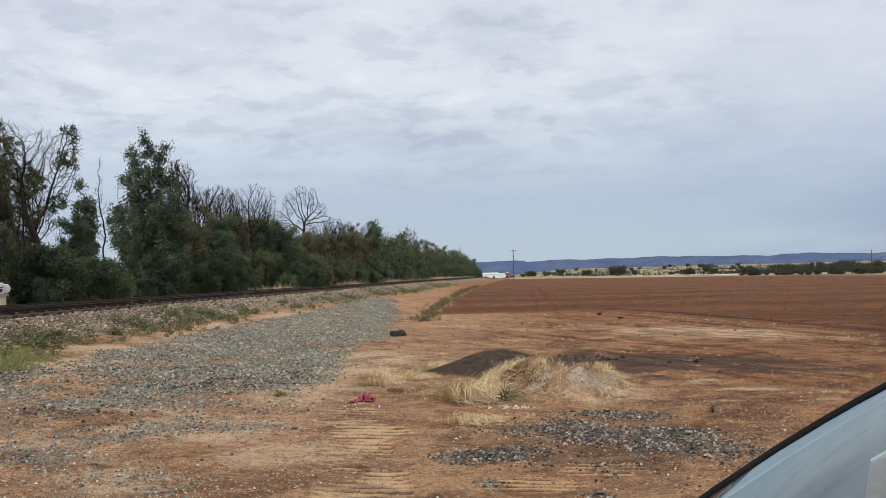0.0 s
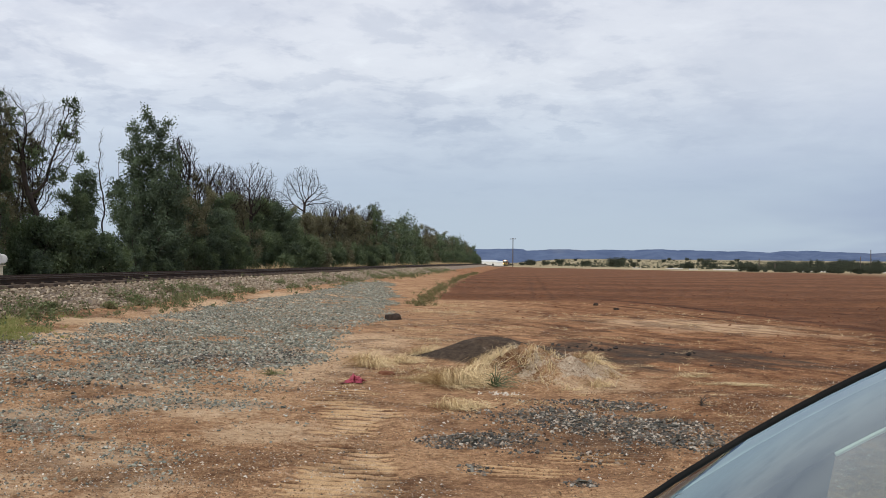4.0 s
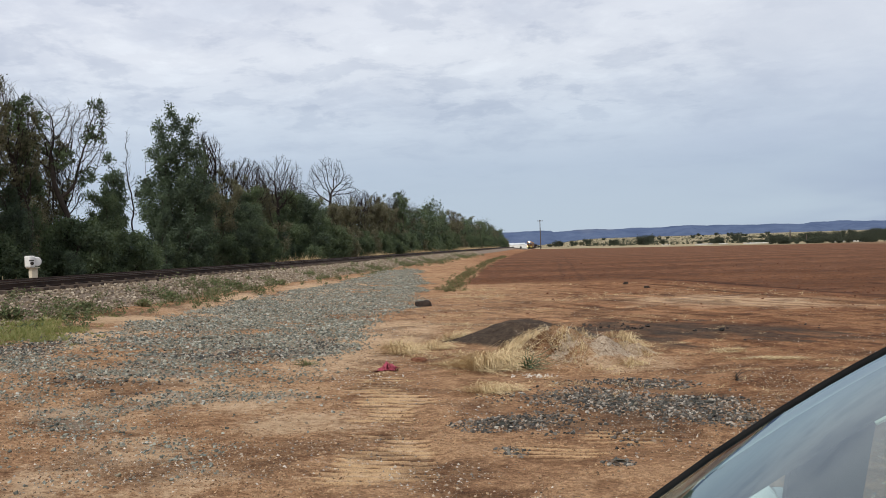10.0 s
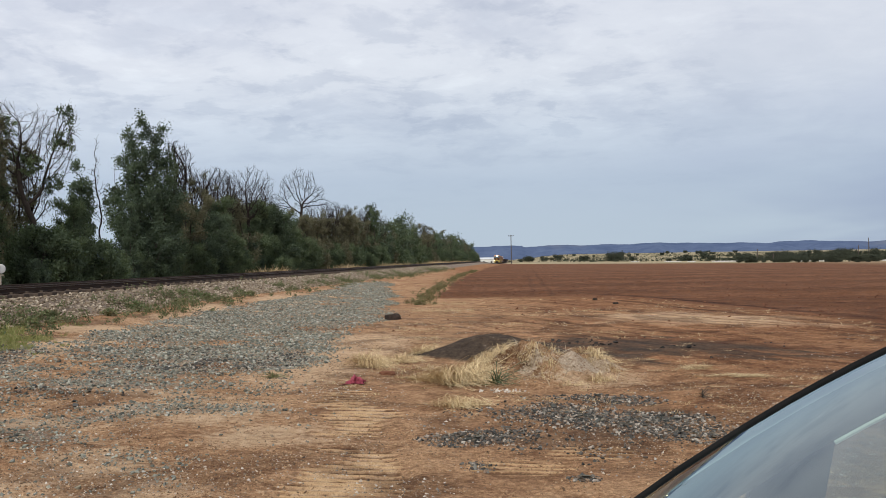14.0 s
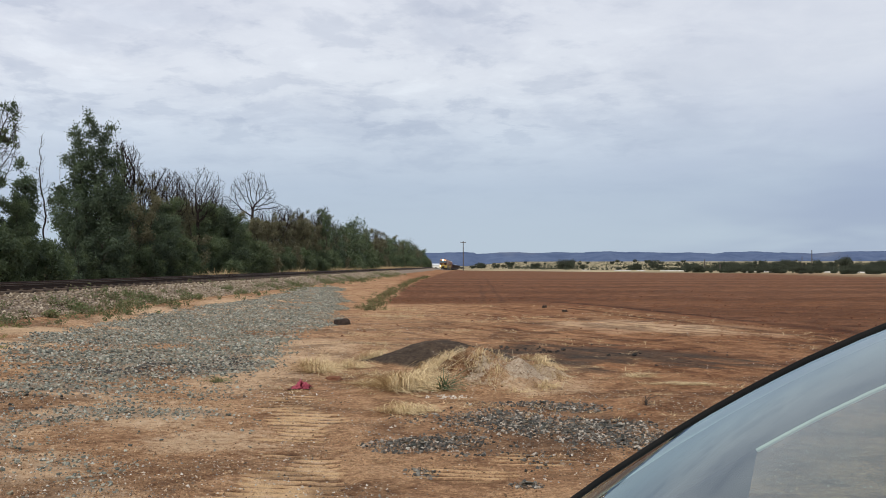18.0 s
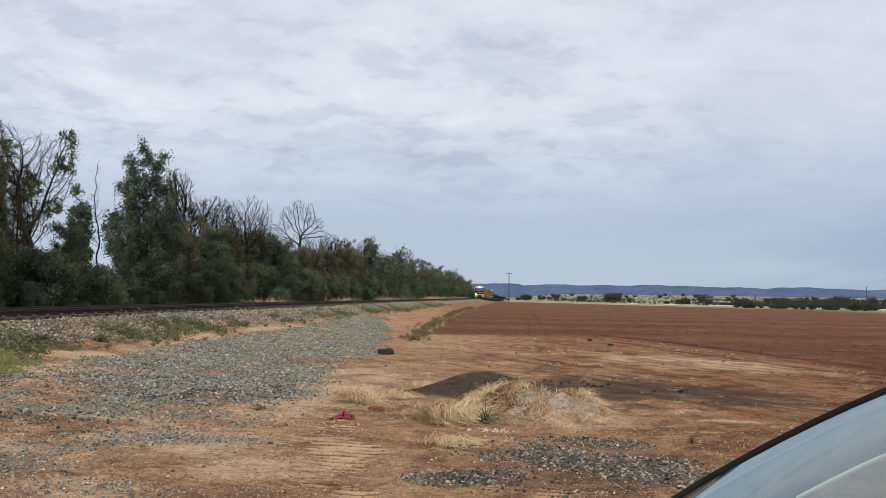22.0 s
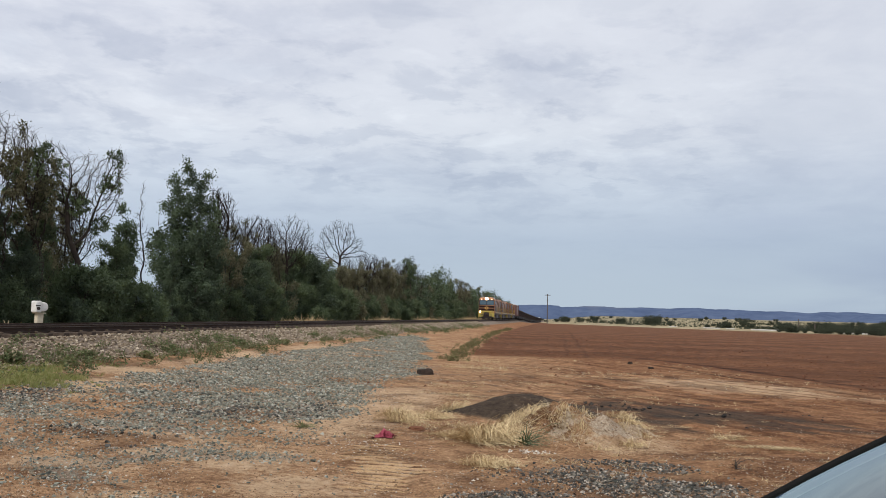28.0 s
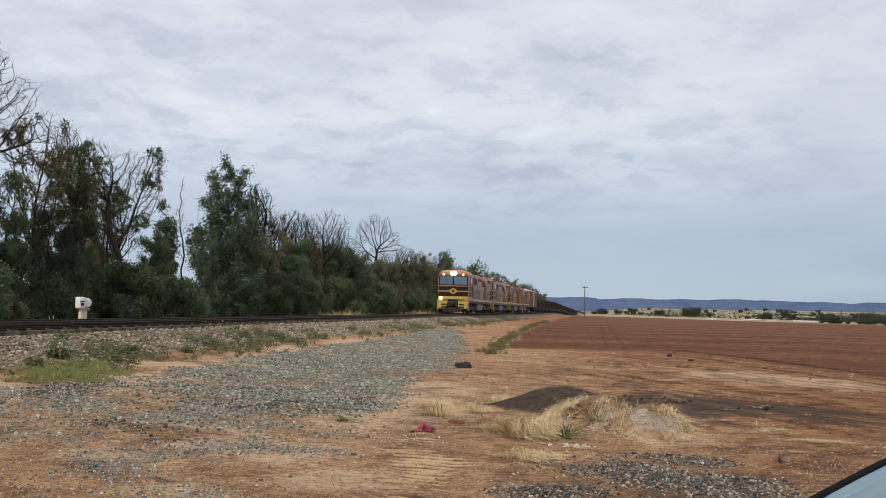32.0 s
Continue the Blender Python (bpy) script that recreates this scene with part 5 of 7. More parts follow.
def build_trees():
    rs = np.random.RandomState(77)
    plan = {}

    def first(key, kind, lobes, count, leafy, mat, seed, **more):
        label, name = {"dead": ("dead leafless tree with grey-brown branches behind railway", "dead_tree"), "thin": ("half-dead tree with thin foliage and bare twigs", "thinning_tree"),
                       "green": ("dense dark-green tree beside the railway", "green_tree"), "dull": ("dusty olive tree tangled with dead twigs", "olive_tree"),
                       "shrub": ("tangled green undergrowth shrub below the trees", "shrub")}[kind]
        plan[key] = [(name, label, seed, lobes, count, leafy, mat), dict(more, category="shrub" if kind == "shrub" else "tree"), None, 1.0]

    # the great green tree: broad skirts, narrower shoulders and a ragged top
    first("great", "green", [(-0.9, 0.3, 2.0, 1.3, 1.3, 1.9), (0.9, -0.2, 2.0, 1.3, 1.3, 1.9), (-1.15, 0, 4.4, 1.05, 1.0, 1.5), (0.2, 0.2, 4.8, 1.4, 1.2, 1.8), (1.2, 0, 4.2, 0.95, 1.0, 1.6), (-0.6, 0, 6.6, 1.0, 0.9, 1.1), (0.55, 0, 6.8, 1.0, 0.9, 1.2), (-0.35, 0, 8.2, 0.85, 0.7, 0.8), (0.7, 0.1, 8.4, 0.6, 0.5, 0.6), (-0.15, 0, 9.3, 0.4, 0.4, 0.55), (1.25, 0, 8.9, 0.25, 0.25, 0.35)], 950, 1.0, LEAF_DARK, 121, step=0.25, dense=1.0)
    first("slim", "green", column(6.3, 1.15, 0.05, 5, 0.6), 600, 1.0, LEAF_DARK, 124, step=0.18, dense=0.8)
    first("roundish", "green", column(6.6, 3.4, 0.04, 9, 0.6), 620, 1.0, LEAF_GREEN, 125, step=0.27)
    first("broad", "green", column(5.4, 3.6, 0.03, 12, 0.75), 620, 1.0, LEAF_DARK, 122, step=0.27)
    first("olive", "dull", column(6.6, 3.2, 0.04, 15, 0.7), 560, 0.6, LEAF_DULL, 123, step=0.27, tip=0.011)
    first("olive_tall", "dull", column(8.4, 2.6, 0.10, 18, 0.55), 560, 0.55, LEAF_DULL, 128, step=0.25)
    # the forked tree: two spreading limbs over a bare bole
    first("forked", "thin", [(-1.0, 0, 6.8, 0.85, 0.8, 1.7), (-0.1, 0.2, 6.2, 0.9, 0.9, 1.4), (1.1, 0, 6.5, 0.85, 0.8, 1.5), (1.5, 0, 7.7, 0.55, 0.6, 0.8), (-1.3, 0.2, 8.1, 0.5, 0.6, 0.6), (0.3, 0.3, 7.6, 0.6, 0.6, 0.8), (-1.0, 0.2, 4.6, 0.5, 0.5, 0.6), (0.9, 0.1, 4.8, 0.5, 0.4, 0.5)], 2400, 0.22, LEAF_GREEN, 378, step=0.165, tip=0.0088, clear=3.0, dense=0.34)
    first("haze", "thin", [(0, 0, 3.6, 0.7, 0.7, 1.4), (-0.5, 0, 5.6, 0.85, 0.8, 1.5), (0.5, 0, 6.2, 0.8, 0.8, 1.5), (-0.9, 0, 7.4, 0.7, 0.6, 0.9), (0.7, 0, 7.8, 0.8, 0.7, 0.9), (0.1, 0, 8.3, 0.7, 0.5, 0.6)], 1400, 0.30, LEAF_DULL, 413, step=0.18, dense=0.36, tip=0.0075)
    first("haze_green", "thin", [(0, 0, 3.4, 0.9, 0.8, 1.6), (0.3, 0, 5.4, 1.0, 0.9, 1.4), (-0.6, 0, 6.6, 0.8, 0.7, 1.2), (0.5, 0, 7.6, 0.7, 0.6, 1.0)], 900, 0.62, LEAF_GREEN, 457, step=0.2, dense=0.5, tip=0.0075)
    # dead trees
    first("giant", "dead", [(0.4, 0, 8.9, 0.9, 0.8, 1.7), (1.3, 0, 8.4, 0.9, 0.7, 1.0), (-1.0, 0, 8.0, 1.1, 0.9, 1.6), (1.7, 0, 6.9, 1.0, 0.8, 1.3), (0.2, 0, 10.0, 0.5, 0.5, 0.6), (-1.4, 0, 6.0, 1.0, 0.8, 1.0)], 2200, 0.0, None, 309, step=0.18, tip=0.0092, lean=(0.10, 0))
    first("fan", "dead", [(-2.1, 0, 7.3, 0.9, 0.8, 0.9), (-1.2, 0.3, 8.5, 0.8, 0.8, 1.3), (-0.1, 0, 9.4, 0.8, 0.7, 1.2), (1.0, -0.3, 8.9, 0.8, 0.8, 1.3), (1.9, 0, 7.9, 0.7, 0.8, 0.9), (2.7, 0, 6.8, 0.8, 0.7, 0.6), (0.4, 0.4, 7.0, 1.0, 0.8, 0.7), (-0.9, -0.2, 6.6, 0.6, 0.5, 0.5)], 2400, 0.0, None, 353, step=0.21, tip=0.0115)
    first("snag", "dead", [(0.3, 0, 7.4, 0.9, 0.8, 1.7), (-0.3, 0, 8.6, 0.6, 0.5, 0.7), (0.9, 0, 6.2, 0.7, 0.6, 1.0)], 1000, 0.0, None, 141, step=0.18, tip=0.0145)
    first("spire", "dead", [(0, 0, 6.0, 0.35, 0.35, 2.4), (0.3, 0, 4.6, 0.5, 0.4, 1.4)], 260, 0.0, None, 149, step=0.19, tip=0.0105)
    first("twiggy", "dead", [(0, 0, 5.4, 1.3, 1.0, 1.6), (-0.9, 0, 6.4, 0.7, 0.6, 1.3), (0.9, 0, 6.4, 0.8, 0.7, 1.3), (0.2, 0, 7.2, 0.7, 0.6, 0.8)], 1600, 0.0, None, 142, step=0.19, tip=0.011)
    # undergrowth
    first("bushA", "shrub", [(0, 0, 1.2, 1.6, 1.4, 1.1), (-0.6, 0, 2.1, 0.8, 0.8, 0.8), (0.7, 0, 1.8, 0.9, 0.8, 0.8)], 300, 1.0, LEAF_GREEN, 131, step=0.24, dense=0.85)
    first("bushB", "shrub", [(0, 0, 1.3, 1.4, 1.4, 1.2), (0.5, 0, 2.3, 0.8, 0.7, 0.7)], 280, 0.8, LEAF_DULL, 132, step=0.24, dense=0.85)
    first("bushC", "shrub", [(0, 0, 1.6, 1.0, 1.0, 1.6), (-0.3, 0, 3.0, 0.7, 0.7, 0.9)], 280, 1.0, LEAF_DARK, 133, step=0.24, dense=0.85)
    # sparer kinds for the far end of the row
    first("farA", "green", column(7.0, 4.2, 0.04, 21, 0.6), 240, 1.0, LEAF_DARK, 161, step=0.5, size=0.12, dense=0.5, tip=0.016)
    first("farB", "green", column(6.6, 4.8, 0.04, 22, 0.7), 240, 1.0, LEAF_GREEN, 162, step=0.5, size=0.12, dense=0.5, tip=0.016)
    first("farC", "dull", column(7.4, 3.8, 0.08, 23, 0.6), 260, 0.6, LEAF_DULL, 163, step=0.45, size=0.10, dense=0.5, tip=0.016)
    first("farD", "thin", [(0, 0, 3.0, 1.4, 1.2, 2.4), (0.5, 0, 6.0, 1.4, 1.0, 2.2), (-0.8, 0, 6.6, 0.9, 0.8, 1.6)], 260, 0.4, LEAF_DULL, 164, step=0.42, size=0.10, tip=0.016)

    def place(key, x, y, height, turn=None):
        """turn None: its drawn side towards the open land; otherwise degrees."""
        spec, more, made, h0 = plan[key]
        m = pose(x, y, ZT - float(fall(y)), 0, 0, math.degrees(math.atan2(-x, y)) if turn is None else turn)
        if made is None:
            ob, h0 = make_tree(*spec, m, **more)
            plan[key][2], plan[key][3] = ob, h0
            ob.scale = (height / h0,) * 3
        else:
            ob = copy_thing(made, m @ Matrix.Diagonal((height / h0 / made.scale[0],) * 3 + (1,)))
        return ob

    # the trees that stand out, from the white box onwards
    for key, x, y, h in (("giant", -22.0, 28.7, 10.9), ("haze", -22.2, 33.0, 8.9), ("haze", -22.0, 35.2, 7.8), ("forked", -22.0, 38.9, 8.85), ("slim", -21.6, 42.9, 6.4), ("spire", -22.0, 45.1, 8.0),
                         ("great", -22.0, 51.3, 9.9), ("snag", -23.4, 59.8, 9.6), ("olive_tall", -22.4, 60.6, 7.6), ("twiggy", -22.6, 66.5, 8.3), ("twiggy", -22.0, 71.6, 9.2), ("fan", -22.0, 87.8, 10.7)):
        place(key, x, y, h)
    # the rest of the row, each kind turned its own way
    for key, x, y, h in (("twiggy", -22.8, 61.6, 8.0), ("snag", -22.6, 64.6, 8.4), ("twiggy", -23.0, 68.8, 8.6), ("twiggy", -22.6, 75.0, 8.4), ("twiggy", -22.4, 100.4, 8.0), ("twiggy", -22.6, 108.6, 8.6), ("twiggy", -22.4, 113.4, 8.6), ("snag", -22.2, 131.8, 10.0), ("twiggy", -22.6, 125.6, 8.8), ("twiggy", -22.8, 142.0, 9.0), ("twiggy", -22.8, 184.0, 9.6), ("twiggy", -22.6, 205.0, 9.8), ("haze_green", -22.4, 36.6, 6.6), ("slim", -22.4, 33.6, 5.8), ("forked", -22.5, 35.9, 8.8), ("snag", -22.8, 57.8, 9.4), ("twiggy", -23.0, 57.0, 7.6), ("haze", -23.0, 39.6, 7.2), ("slim", -22.2, 35.0, 5.0), ("broad", -21.6, 38.8, 3.0), ("twiggy", -23.0, 40.6, 6.6), ("haze", -22.6, 29.0, 8.0), ("haze_green", -22.6, 31.4, 6.4), ("broad", -22.2, 31.6, 3.6), ("broad", -22.0, 34.4, 3.4), ("olive", -23.0, 36.4, 4.2),
                         ("roundish", -21.2, 40.6, 4.3), ("slim", -22.6, 44.0, 5.4), ("slim", -21.4, 48.2, 4.6), ("olive", -21.6, 57.2, 5.9), ("broad", -21.4, 60.2, 4.9), ("roundish", -21.6, 63.4, 5.9), ("olive_tall", -22.6, 63.8, 7.0), ("olive", -22.0, 68.4, 6.6),
                         ("roundish", -21.4, 72.4, 6.2), ("broad", -21.8, 76.4, 6.3), ("roundish", -21.4, 80.4, 5.8), ("olive", -22.4, 81.2, 6.4), ("olive", -21.2, 84.6, 5.8), ("twiggy", -23.0, 78.6, 7.4), ("olive", -21.4, 89.6, 5.8), ("olive", -21.6, 94.0, 6.0), ("twiggy", -22.8, 95.4, 7.4),
                         ("olive_tall", -22.2, 98.8, 7.2), ("olive", -21.6, 101.6, 6.4), ("twiggy", -22.6, 104.5, 7.8), ("olive_tall", -22.0, 107.6, 7.8), ("olive", -21.8, 111.0, 7.2), ("olive_tall", -22.0, 114.6, 8.4), ("twiggy", -22.8, 119.0, 8.2), ("olive", -21.6, 122.5, 7.0),
                         ("haze_green", -22.0, 130.8, 9.8), ("farD", -22.6, 135, 8.8), ("farA", -22.0, 139, 7.4), ("farC", -22.4, 145, 8.4), ("farB", -21.6, 149, 8.0), ("farA", -22.0, 158.5, 9.9), ("farB", -21.8, 165, 8.9),
                         ("farC", -22.0, 171, 8.6), ("farB", -22.3, 178, 7.8), ("farD", -22.2, 186, 8.8), ("farC", -21.6, 193, 8.0), ("farD", -22.4, 201, 9.4), ("farC", -22.0, 208, 9.0), ("farD", -22.5, 215, 9.5), ("farB", -22, 222, 8.2),
                         ("farA", -22, 232, 8.6), ("farD", -21.8, 244, 9.4), ("farC", -22, 255, 8.8), ("farB", -22, 268, 9.2), ("farC", -22.3, 284, 9.6), ("farA", -22, 300, 10.6),
                         ("farC", -22, 316, 9.6), ("farD", -22.5, 330, 10.0), ("farC", -22, 342, 9.4), ("farA", -22, 354, 9.4), ("farB", -22, 366, 9.0), ("farA", -22.4, 380, 7.4)):
        place(key, x, y, h, rs.rand() * 360)
    # undergrowth and a lower second row
    y = 22.0
    while y < 390:
        step = 1.7 + 0.012 * y
        gap = 43.8 < y < 47.6
        if not gap:
            place(("bushA", "bushB", "bushC", "bushA")[rs.randint(4)], -21.4 + rs.normal() * 0.6, y + rs.normal() * 0.3, (1.3 + 1.6 * rs.rand()) * (1.0 + 0.0028 * y), rs.rand() * 360)
        if rs.rand() < (0.85 if y > 56 else 0.5) and not 43.0 < y < 56:
            far = y > 110
            place(("farA", "farC", "farB")[rs.randint(3)] if far else ("broad", "olive", "bushC")[rs.randint(3)], -24.6 + rs.normal() * 0.7, y + rs.rand() * step, (4.8 if y > 56 else 3.0) + 1.2 * rs.rand() + 0.008 * y, rs.rand() * 360)
        y += step


build_trees()


# ---------------------------------------------------------------- grass and weeds
def blades(rs, x, y, z, height, lean, width, per):
    """Thin bent blades in tufts."""
    k = len(x) * per
    cx, cy, cz = np.repeat(x, per), np.repeat(y, per), np.repeat(z, per)
    h = np.repeat(height, per) * (0.5 + 0.7 * rs.rand(k))
    a = rs.rand(k) * 6.283
    r = np.repeat(height, per) * 0.35 * rs.rand(k)
    bx, by = cx + np.cos(a) * r, cy + np.sin(a) * r
    l = lean * (0.4 + rs.rand(k)) * h
    b = a + rs.normal(size=k) * 0.8
    dx, dy = np.cos(b) * l, np.sin(b) * l
    t = rs.rand(k) * 6.283
    wx, wy = np.cos(t) * width, np.sin(t) * width
    hz = h * np.sqrt(np.maximum(0.05, 1 - np.minimum(0.95, (l / h) ** 2)))
    p0 = np.stack([bx - wx, by - wy, cz - 0.01], 1)
    p1 = np.stack([bx + wx, by + wy, cz - 0.01], 1)
    q0 = np.stack([bx + dx * 0.45 + wx * 0.8, by + dy * 0.45 + wy * 0.8, cz + hz * 0.62], 1)
    q1 = np.stack([bx + dx * 0.45 - wx * 0.8, by + dy * 0.45 - wy * 0.8, cz + hz * 0.62], 1)
    e0 = np.stack([bx + dx + wx * 0.2, by + dy + wy * 0.2, cz + hz * 0.95], 1)
    e1 = np.stack([bx + dx - wx * 0.2, by + dy - wy * 0.2, cz + hz * 0.95], 1)
    V = np.stack([p0, p1, q0, q1, e0, e1], 1).reshape(-1, 3)
    i = np.arange(k) * 6
    F = np.concatenate([np.stack([i, i + 1, i + 2, i + 3], 1), np.stack([i + 3, i + 2, i + 4, i + 5], 1)])
    return V, F


def mop(name, label, x, y, size, height, material, seed, count=420, width=0.0026, category="grass", group="dry grass tufts", stiff=0.0):
    """A tuft whose long blades rise from the middle and hang over to the ground all round."""
    rs = np.random.RandomState(seed)
    a, r = rs.rand(count) * 6.283, rs.rand(count) ** 0.7
    rx, ry = x + np.cos(a) * r * size[0] * 0.55, y + np.sin(a) * r * size[1] * 0.55
    b = a + rs.normal(size=count) * 1.3
    reach = (0.2 + 1.0 * rs.rand(count) ** 1.4) * height * 1.7
    rise = height * (0.15 + 0.95 * rs.rand(count) ** 1.7) * (1.0 - 0.35 * r)
    stiff = stiff + 0.5 * (rs.rand(count) < 0.18)
    cb, sb = np.cos(b), np.sin(b)
    bend = rs.normal(size=count) * 0.5
    rows = []
    for t, up, w in ((0.0, 0.0, 1.0), (0.22, 0.75, 0.95), (0.5, 1.0, 0.8), (0.8, 0.72 + 0.5 * stiff, 0.6), (1.0, 0.30 + 0.8 * stiff, 0.2)):
        px, py = rx + (cb - sb * bend * t) * reach * t, ry + (sb + cb * bend * t) * reach * t
        pz = np.maximum(land(rx, ry) * (1 - t) + land(px, py) * t, land(px, py)) + rise * up + 0.004
        rows.append(np.stack([px + sb * width * w, py - cb * width * w, pz], 1))
        rows.append(np.stack([px - sb * width * w, py + cb * width * w, pz + width * 0.6], 1))
    V = np.stack(rows, 1).reshape(-1, 3)
    i = np.arange(count) * 10
    F = np.concatenate([np.stack([i + 2 * j, i + 2 * j + 1, i + 2 * j + 3, i + 2 * j + 2], 1) for j in range(4)])
    z0 = land1(x, y)
    ob = raw(name, V - np.array([x, y, z0]), F, material)
    ob.matrix_basis = pose(x, y, z0)
    return tagged(ob, label, category, group)


def build_grass():
    i = 300
    dry = "clump of pale dry straw-coloured grass"
    for x, y, sx, sy, h, c in ((-0.95, 11.8, 0.34, 0.34, 0.27, 760), (-0.70, 11.95, 0.30, 0.32, 0.24, 460), (-1.2, 12.0, 0.35, 0.25, 0.14, 240), (-0.60, 12.6, 0.36, 0.35, 0.20, 360), (-0.38, 13.2, 0.36, 0.35, 0.19, 340), (-0.12, 13.7, 0.36, 0.30, 0.20, 320), (-1.5, 12.2, 0.4, 0.2, 0.10, 160),
                                     (-2.30, 13.5, 0.45, 0.40, 0.18, 420), (-1.95, 14.3, 0.45, 0.40, 0.17, 360), (-2.55, 14.4, 0.4, 0.3, 0.17, 320), (-2.0, 13.0, 0.45, 0.3, 0.09, 60), (-1.5, 13.3, 0.5, 0.4, 0.09, 90), (-1.25, 12.7, 0.5, 0.35, 0.10, 110), (-0.75, 12.4, 0.4, 0.35, 0.20, 300), (0.15, 13.3, 0.4, 0.3, 0.15, 220), (0.45, 13.0, 0.4, 0.3, 0.12, 160), (1.0, 13.2, 0.35, 0.3, 0.14, 170), (-1.75, 15.3, 0.4, 0.3, 0.16, 240), (-0.80, 9.95, 0.42, 0.20, 0.13, 300), (-0.62, 10.05, 0.30, 0.14, 0.12, 160),
                                     (1.02, 15.4, 0.40, 0.30, 0.14, 150), (1.15, 14.0, 0.30, 0.35, 0.13, 130), (1.2, 12.8, 0.30, 0.30, 0.10, 80), (0.55, 11.55, 0.35, 0.12, 0.09, 60), (0.95, 11.9, 0.30, 0.2, 0.10, 70), (0.2, 11.9, 0.4, 0.2, 0.08, 50), (0.05, 12.45, 0.34, 0.30, 0.13, 100), (0.30, 12.1, 0.26, 0.18, 0.10, 50), (0.95, 11.95, 0.24, 0.18, 0.12, 70)):
        i += 1
        mop("dry_grass_tuft", dry, x, y, (sx, sy), h, STRAW, i, c)
    rs, bits = np.random.RandomState(47), []
    for x, y, sx, sy, h, c, lean in ((2.40, 13.2, 0.16, 0.10, 0.10, 22, 1.5), (2.15, 13.0, 0.4, 0.06, 0.06, 10, 2.2), (2.55, 12.35, 0.26, 0.06, 0.06, 26, 2.4), (2.92, 12.2, 0.20, 0.08, 0.08, 30, 2.2), (3.4, 11.3, 0.3, 0.06, 0.05, 8, 2.4), (2.2, 11.3, 0.3, 0.06, 0.05, 8, 2.4), (1.6, 14.3, 0.4, 0.12, 0.07, 12, 1.3), (3.6, 11.9, 0.35, 0.1, 0.07, 10, 1.3), (1.3, 19.4, 0.6, 0.3, 0.08, 14, 1.2), (1.3, 22.3, 0.6, 0.3, 0.08, 12, 1.2),
                                     (-2.6, 28.5, 0.8, 0.5, 0.22, 26, 1.0), (-3.1, 33.0, 0.8, 0.7, 0.25, 26, 1.0), (0.6, 26.0, 0.8, 0.4, 0.08, 16, 1.2), (1.6, 27.5, 0.7, 0.4, 0.08, 14, 1.2), (-0.4, 22.5, 0.5, 0.3, 0.08, 14, 1.2), (-2.4, 18.5, 0.6, 0.4, 0.10, 14, 1.4), (-2.6, 21.0, 0.6, 0.5, 0.10, 14, 1.4), (-1.6, 18.0, 0.5, 0.4, 0.09, 12, 1.4)):
        k = c * 2
        px, py = x + (rs.rand(k) - 0.5) * 2 * sx * 1.2, y + (rs.rand(k) - 0.5) * 2 * sy
        bits.append(blades(rs, px, py, land(px, py), np.full(k, h * 0.9), lean * 1.2, 0.0035, 9))
    off = np.cumsum([0] + [len(v) for v, f in bits])
    tagged(raw("straw_wisps", np.concatenate([v for v, f in bits]), np.concatenate([f + o for (v, f), o in zip(bits, off)]), STRAW), "flattened wisps of pale straw on bare earth", "straw", "", "stuff")
    # grey twigs strewn over the ash heap
    rs = np.random.RandomState(43)
    k = 300
    x, y = 0.10 + 0.45 * rs.normal(size=k), 12.45 + 0.44 * rs.normal(size=k)
    V, F = blades(rs, x, y, land(x, y), 0.10 + 0.28 * rs.rand(k) ** 2, 1.5, 0.0042, 2)
    tagged(raw("twigs", V, F, TWIG_DRY), "grey dry twigs strewn over the ash heap", "twigs", "", "stuff")
    for x, y, s, h, c, mat in ((-0.38, 11.75, 0.10, 0.20, 70, LEAF_GREEN), (-3.45, 12.2, 0.14, 0.10, 60, WEED), (1.95, 10.4, 0.012, 0.10, 16, BARK)):
        i += 1
        mop("weed", "small weed on bare earth", x, y, (s, s), h, mat, i, c, 0.006, "weed", "weeds on the bare earth", 0.9)
    for x, y, s, h in ((-10.3, 13.6, 0.3, 0.30), (-10.0, 14.9, 0.3, 0.26), (-10.4, 16.2, 0.35, 0.30), (-9.9, 17.4, 0.3, 0.24), (-10.3, 19.0, 0.3, 0.27), (-10.0, 21.2, 0.35, 0.25), (-10.4, 23.5, 0.3, 0.25), (-10.1, 26.0, 0.4, 0.25), (-10.4, 29.0, 0.4, 0.27), (-10.0, 32.5, 0.4, 0.25)):
        i += 1
        rs = np.random.RandomState(i)
        V, F = leaves(rs, [(rs.normal() * h * 0.22, rs.normal() * h * 0.28, h * (0.2 + 0.3 * rs.rand())) for _ in range(7)], 110, [h * 0.34] * 7, 0.040, 0.2)
        ob = raw("bank_weed", np.maximum(V, [-9, -9, -0.02]), F, WEED_DARK if i % 2 else WEED)
        ob.matrix_basis = pose(x, y, land1(x, y))
        tagged(ob, "bushy grey-green weed at foot of railway bank", "weed", "weeds on the bank")
    rs = np.random.RandomState(41)
    # weeds at the foot of the bank
    x, y = scatter(rs, 6200, -12.0, -8.6, 9.5, 120, lambda x, y: np.clip(0.30 + NZ(x, y, 2.6, 3) * 1.6, 0.05, 1) * np.exp(-((x + 10.2) / 0.95) ** 2), 1.5)
    h = (0.07 + 0.15 * rs.rand(len(x))) * (1 + 0.004 * y)
    V, F = leaves(rs, np.stack([x, y, land(x, y) + h * 0.55], 1), 40, h * 0.75, 0.030, 0.1)
    tagged(raw("bank_weeds", V, F, WEED_DARK), "dusty grey-green weeds along the foot of the railway bank", "weeds", "", "stuff")
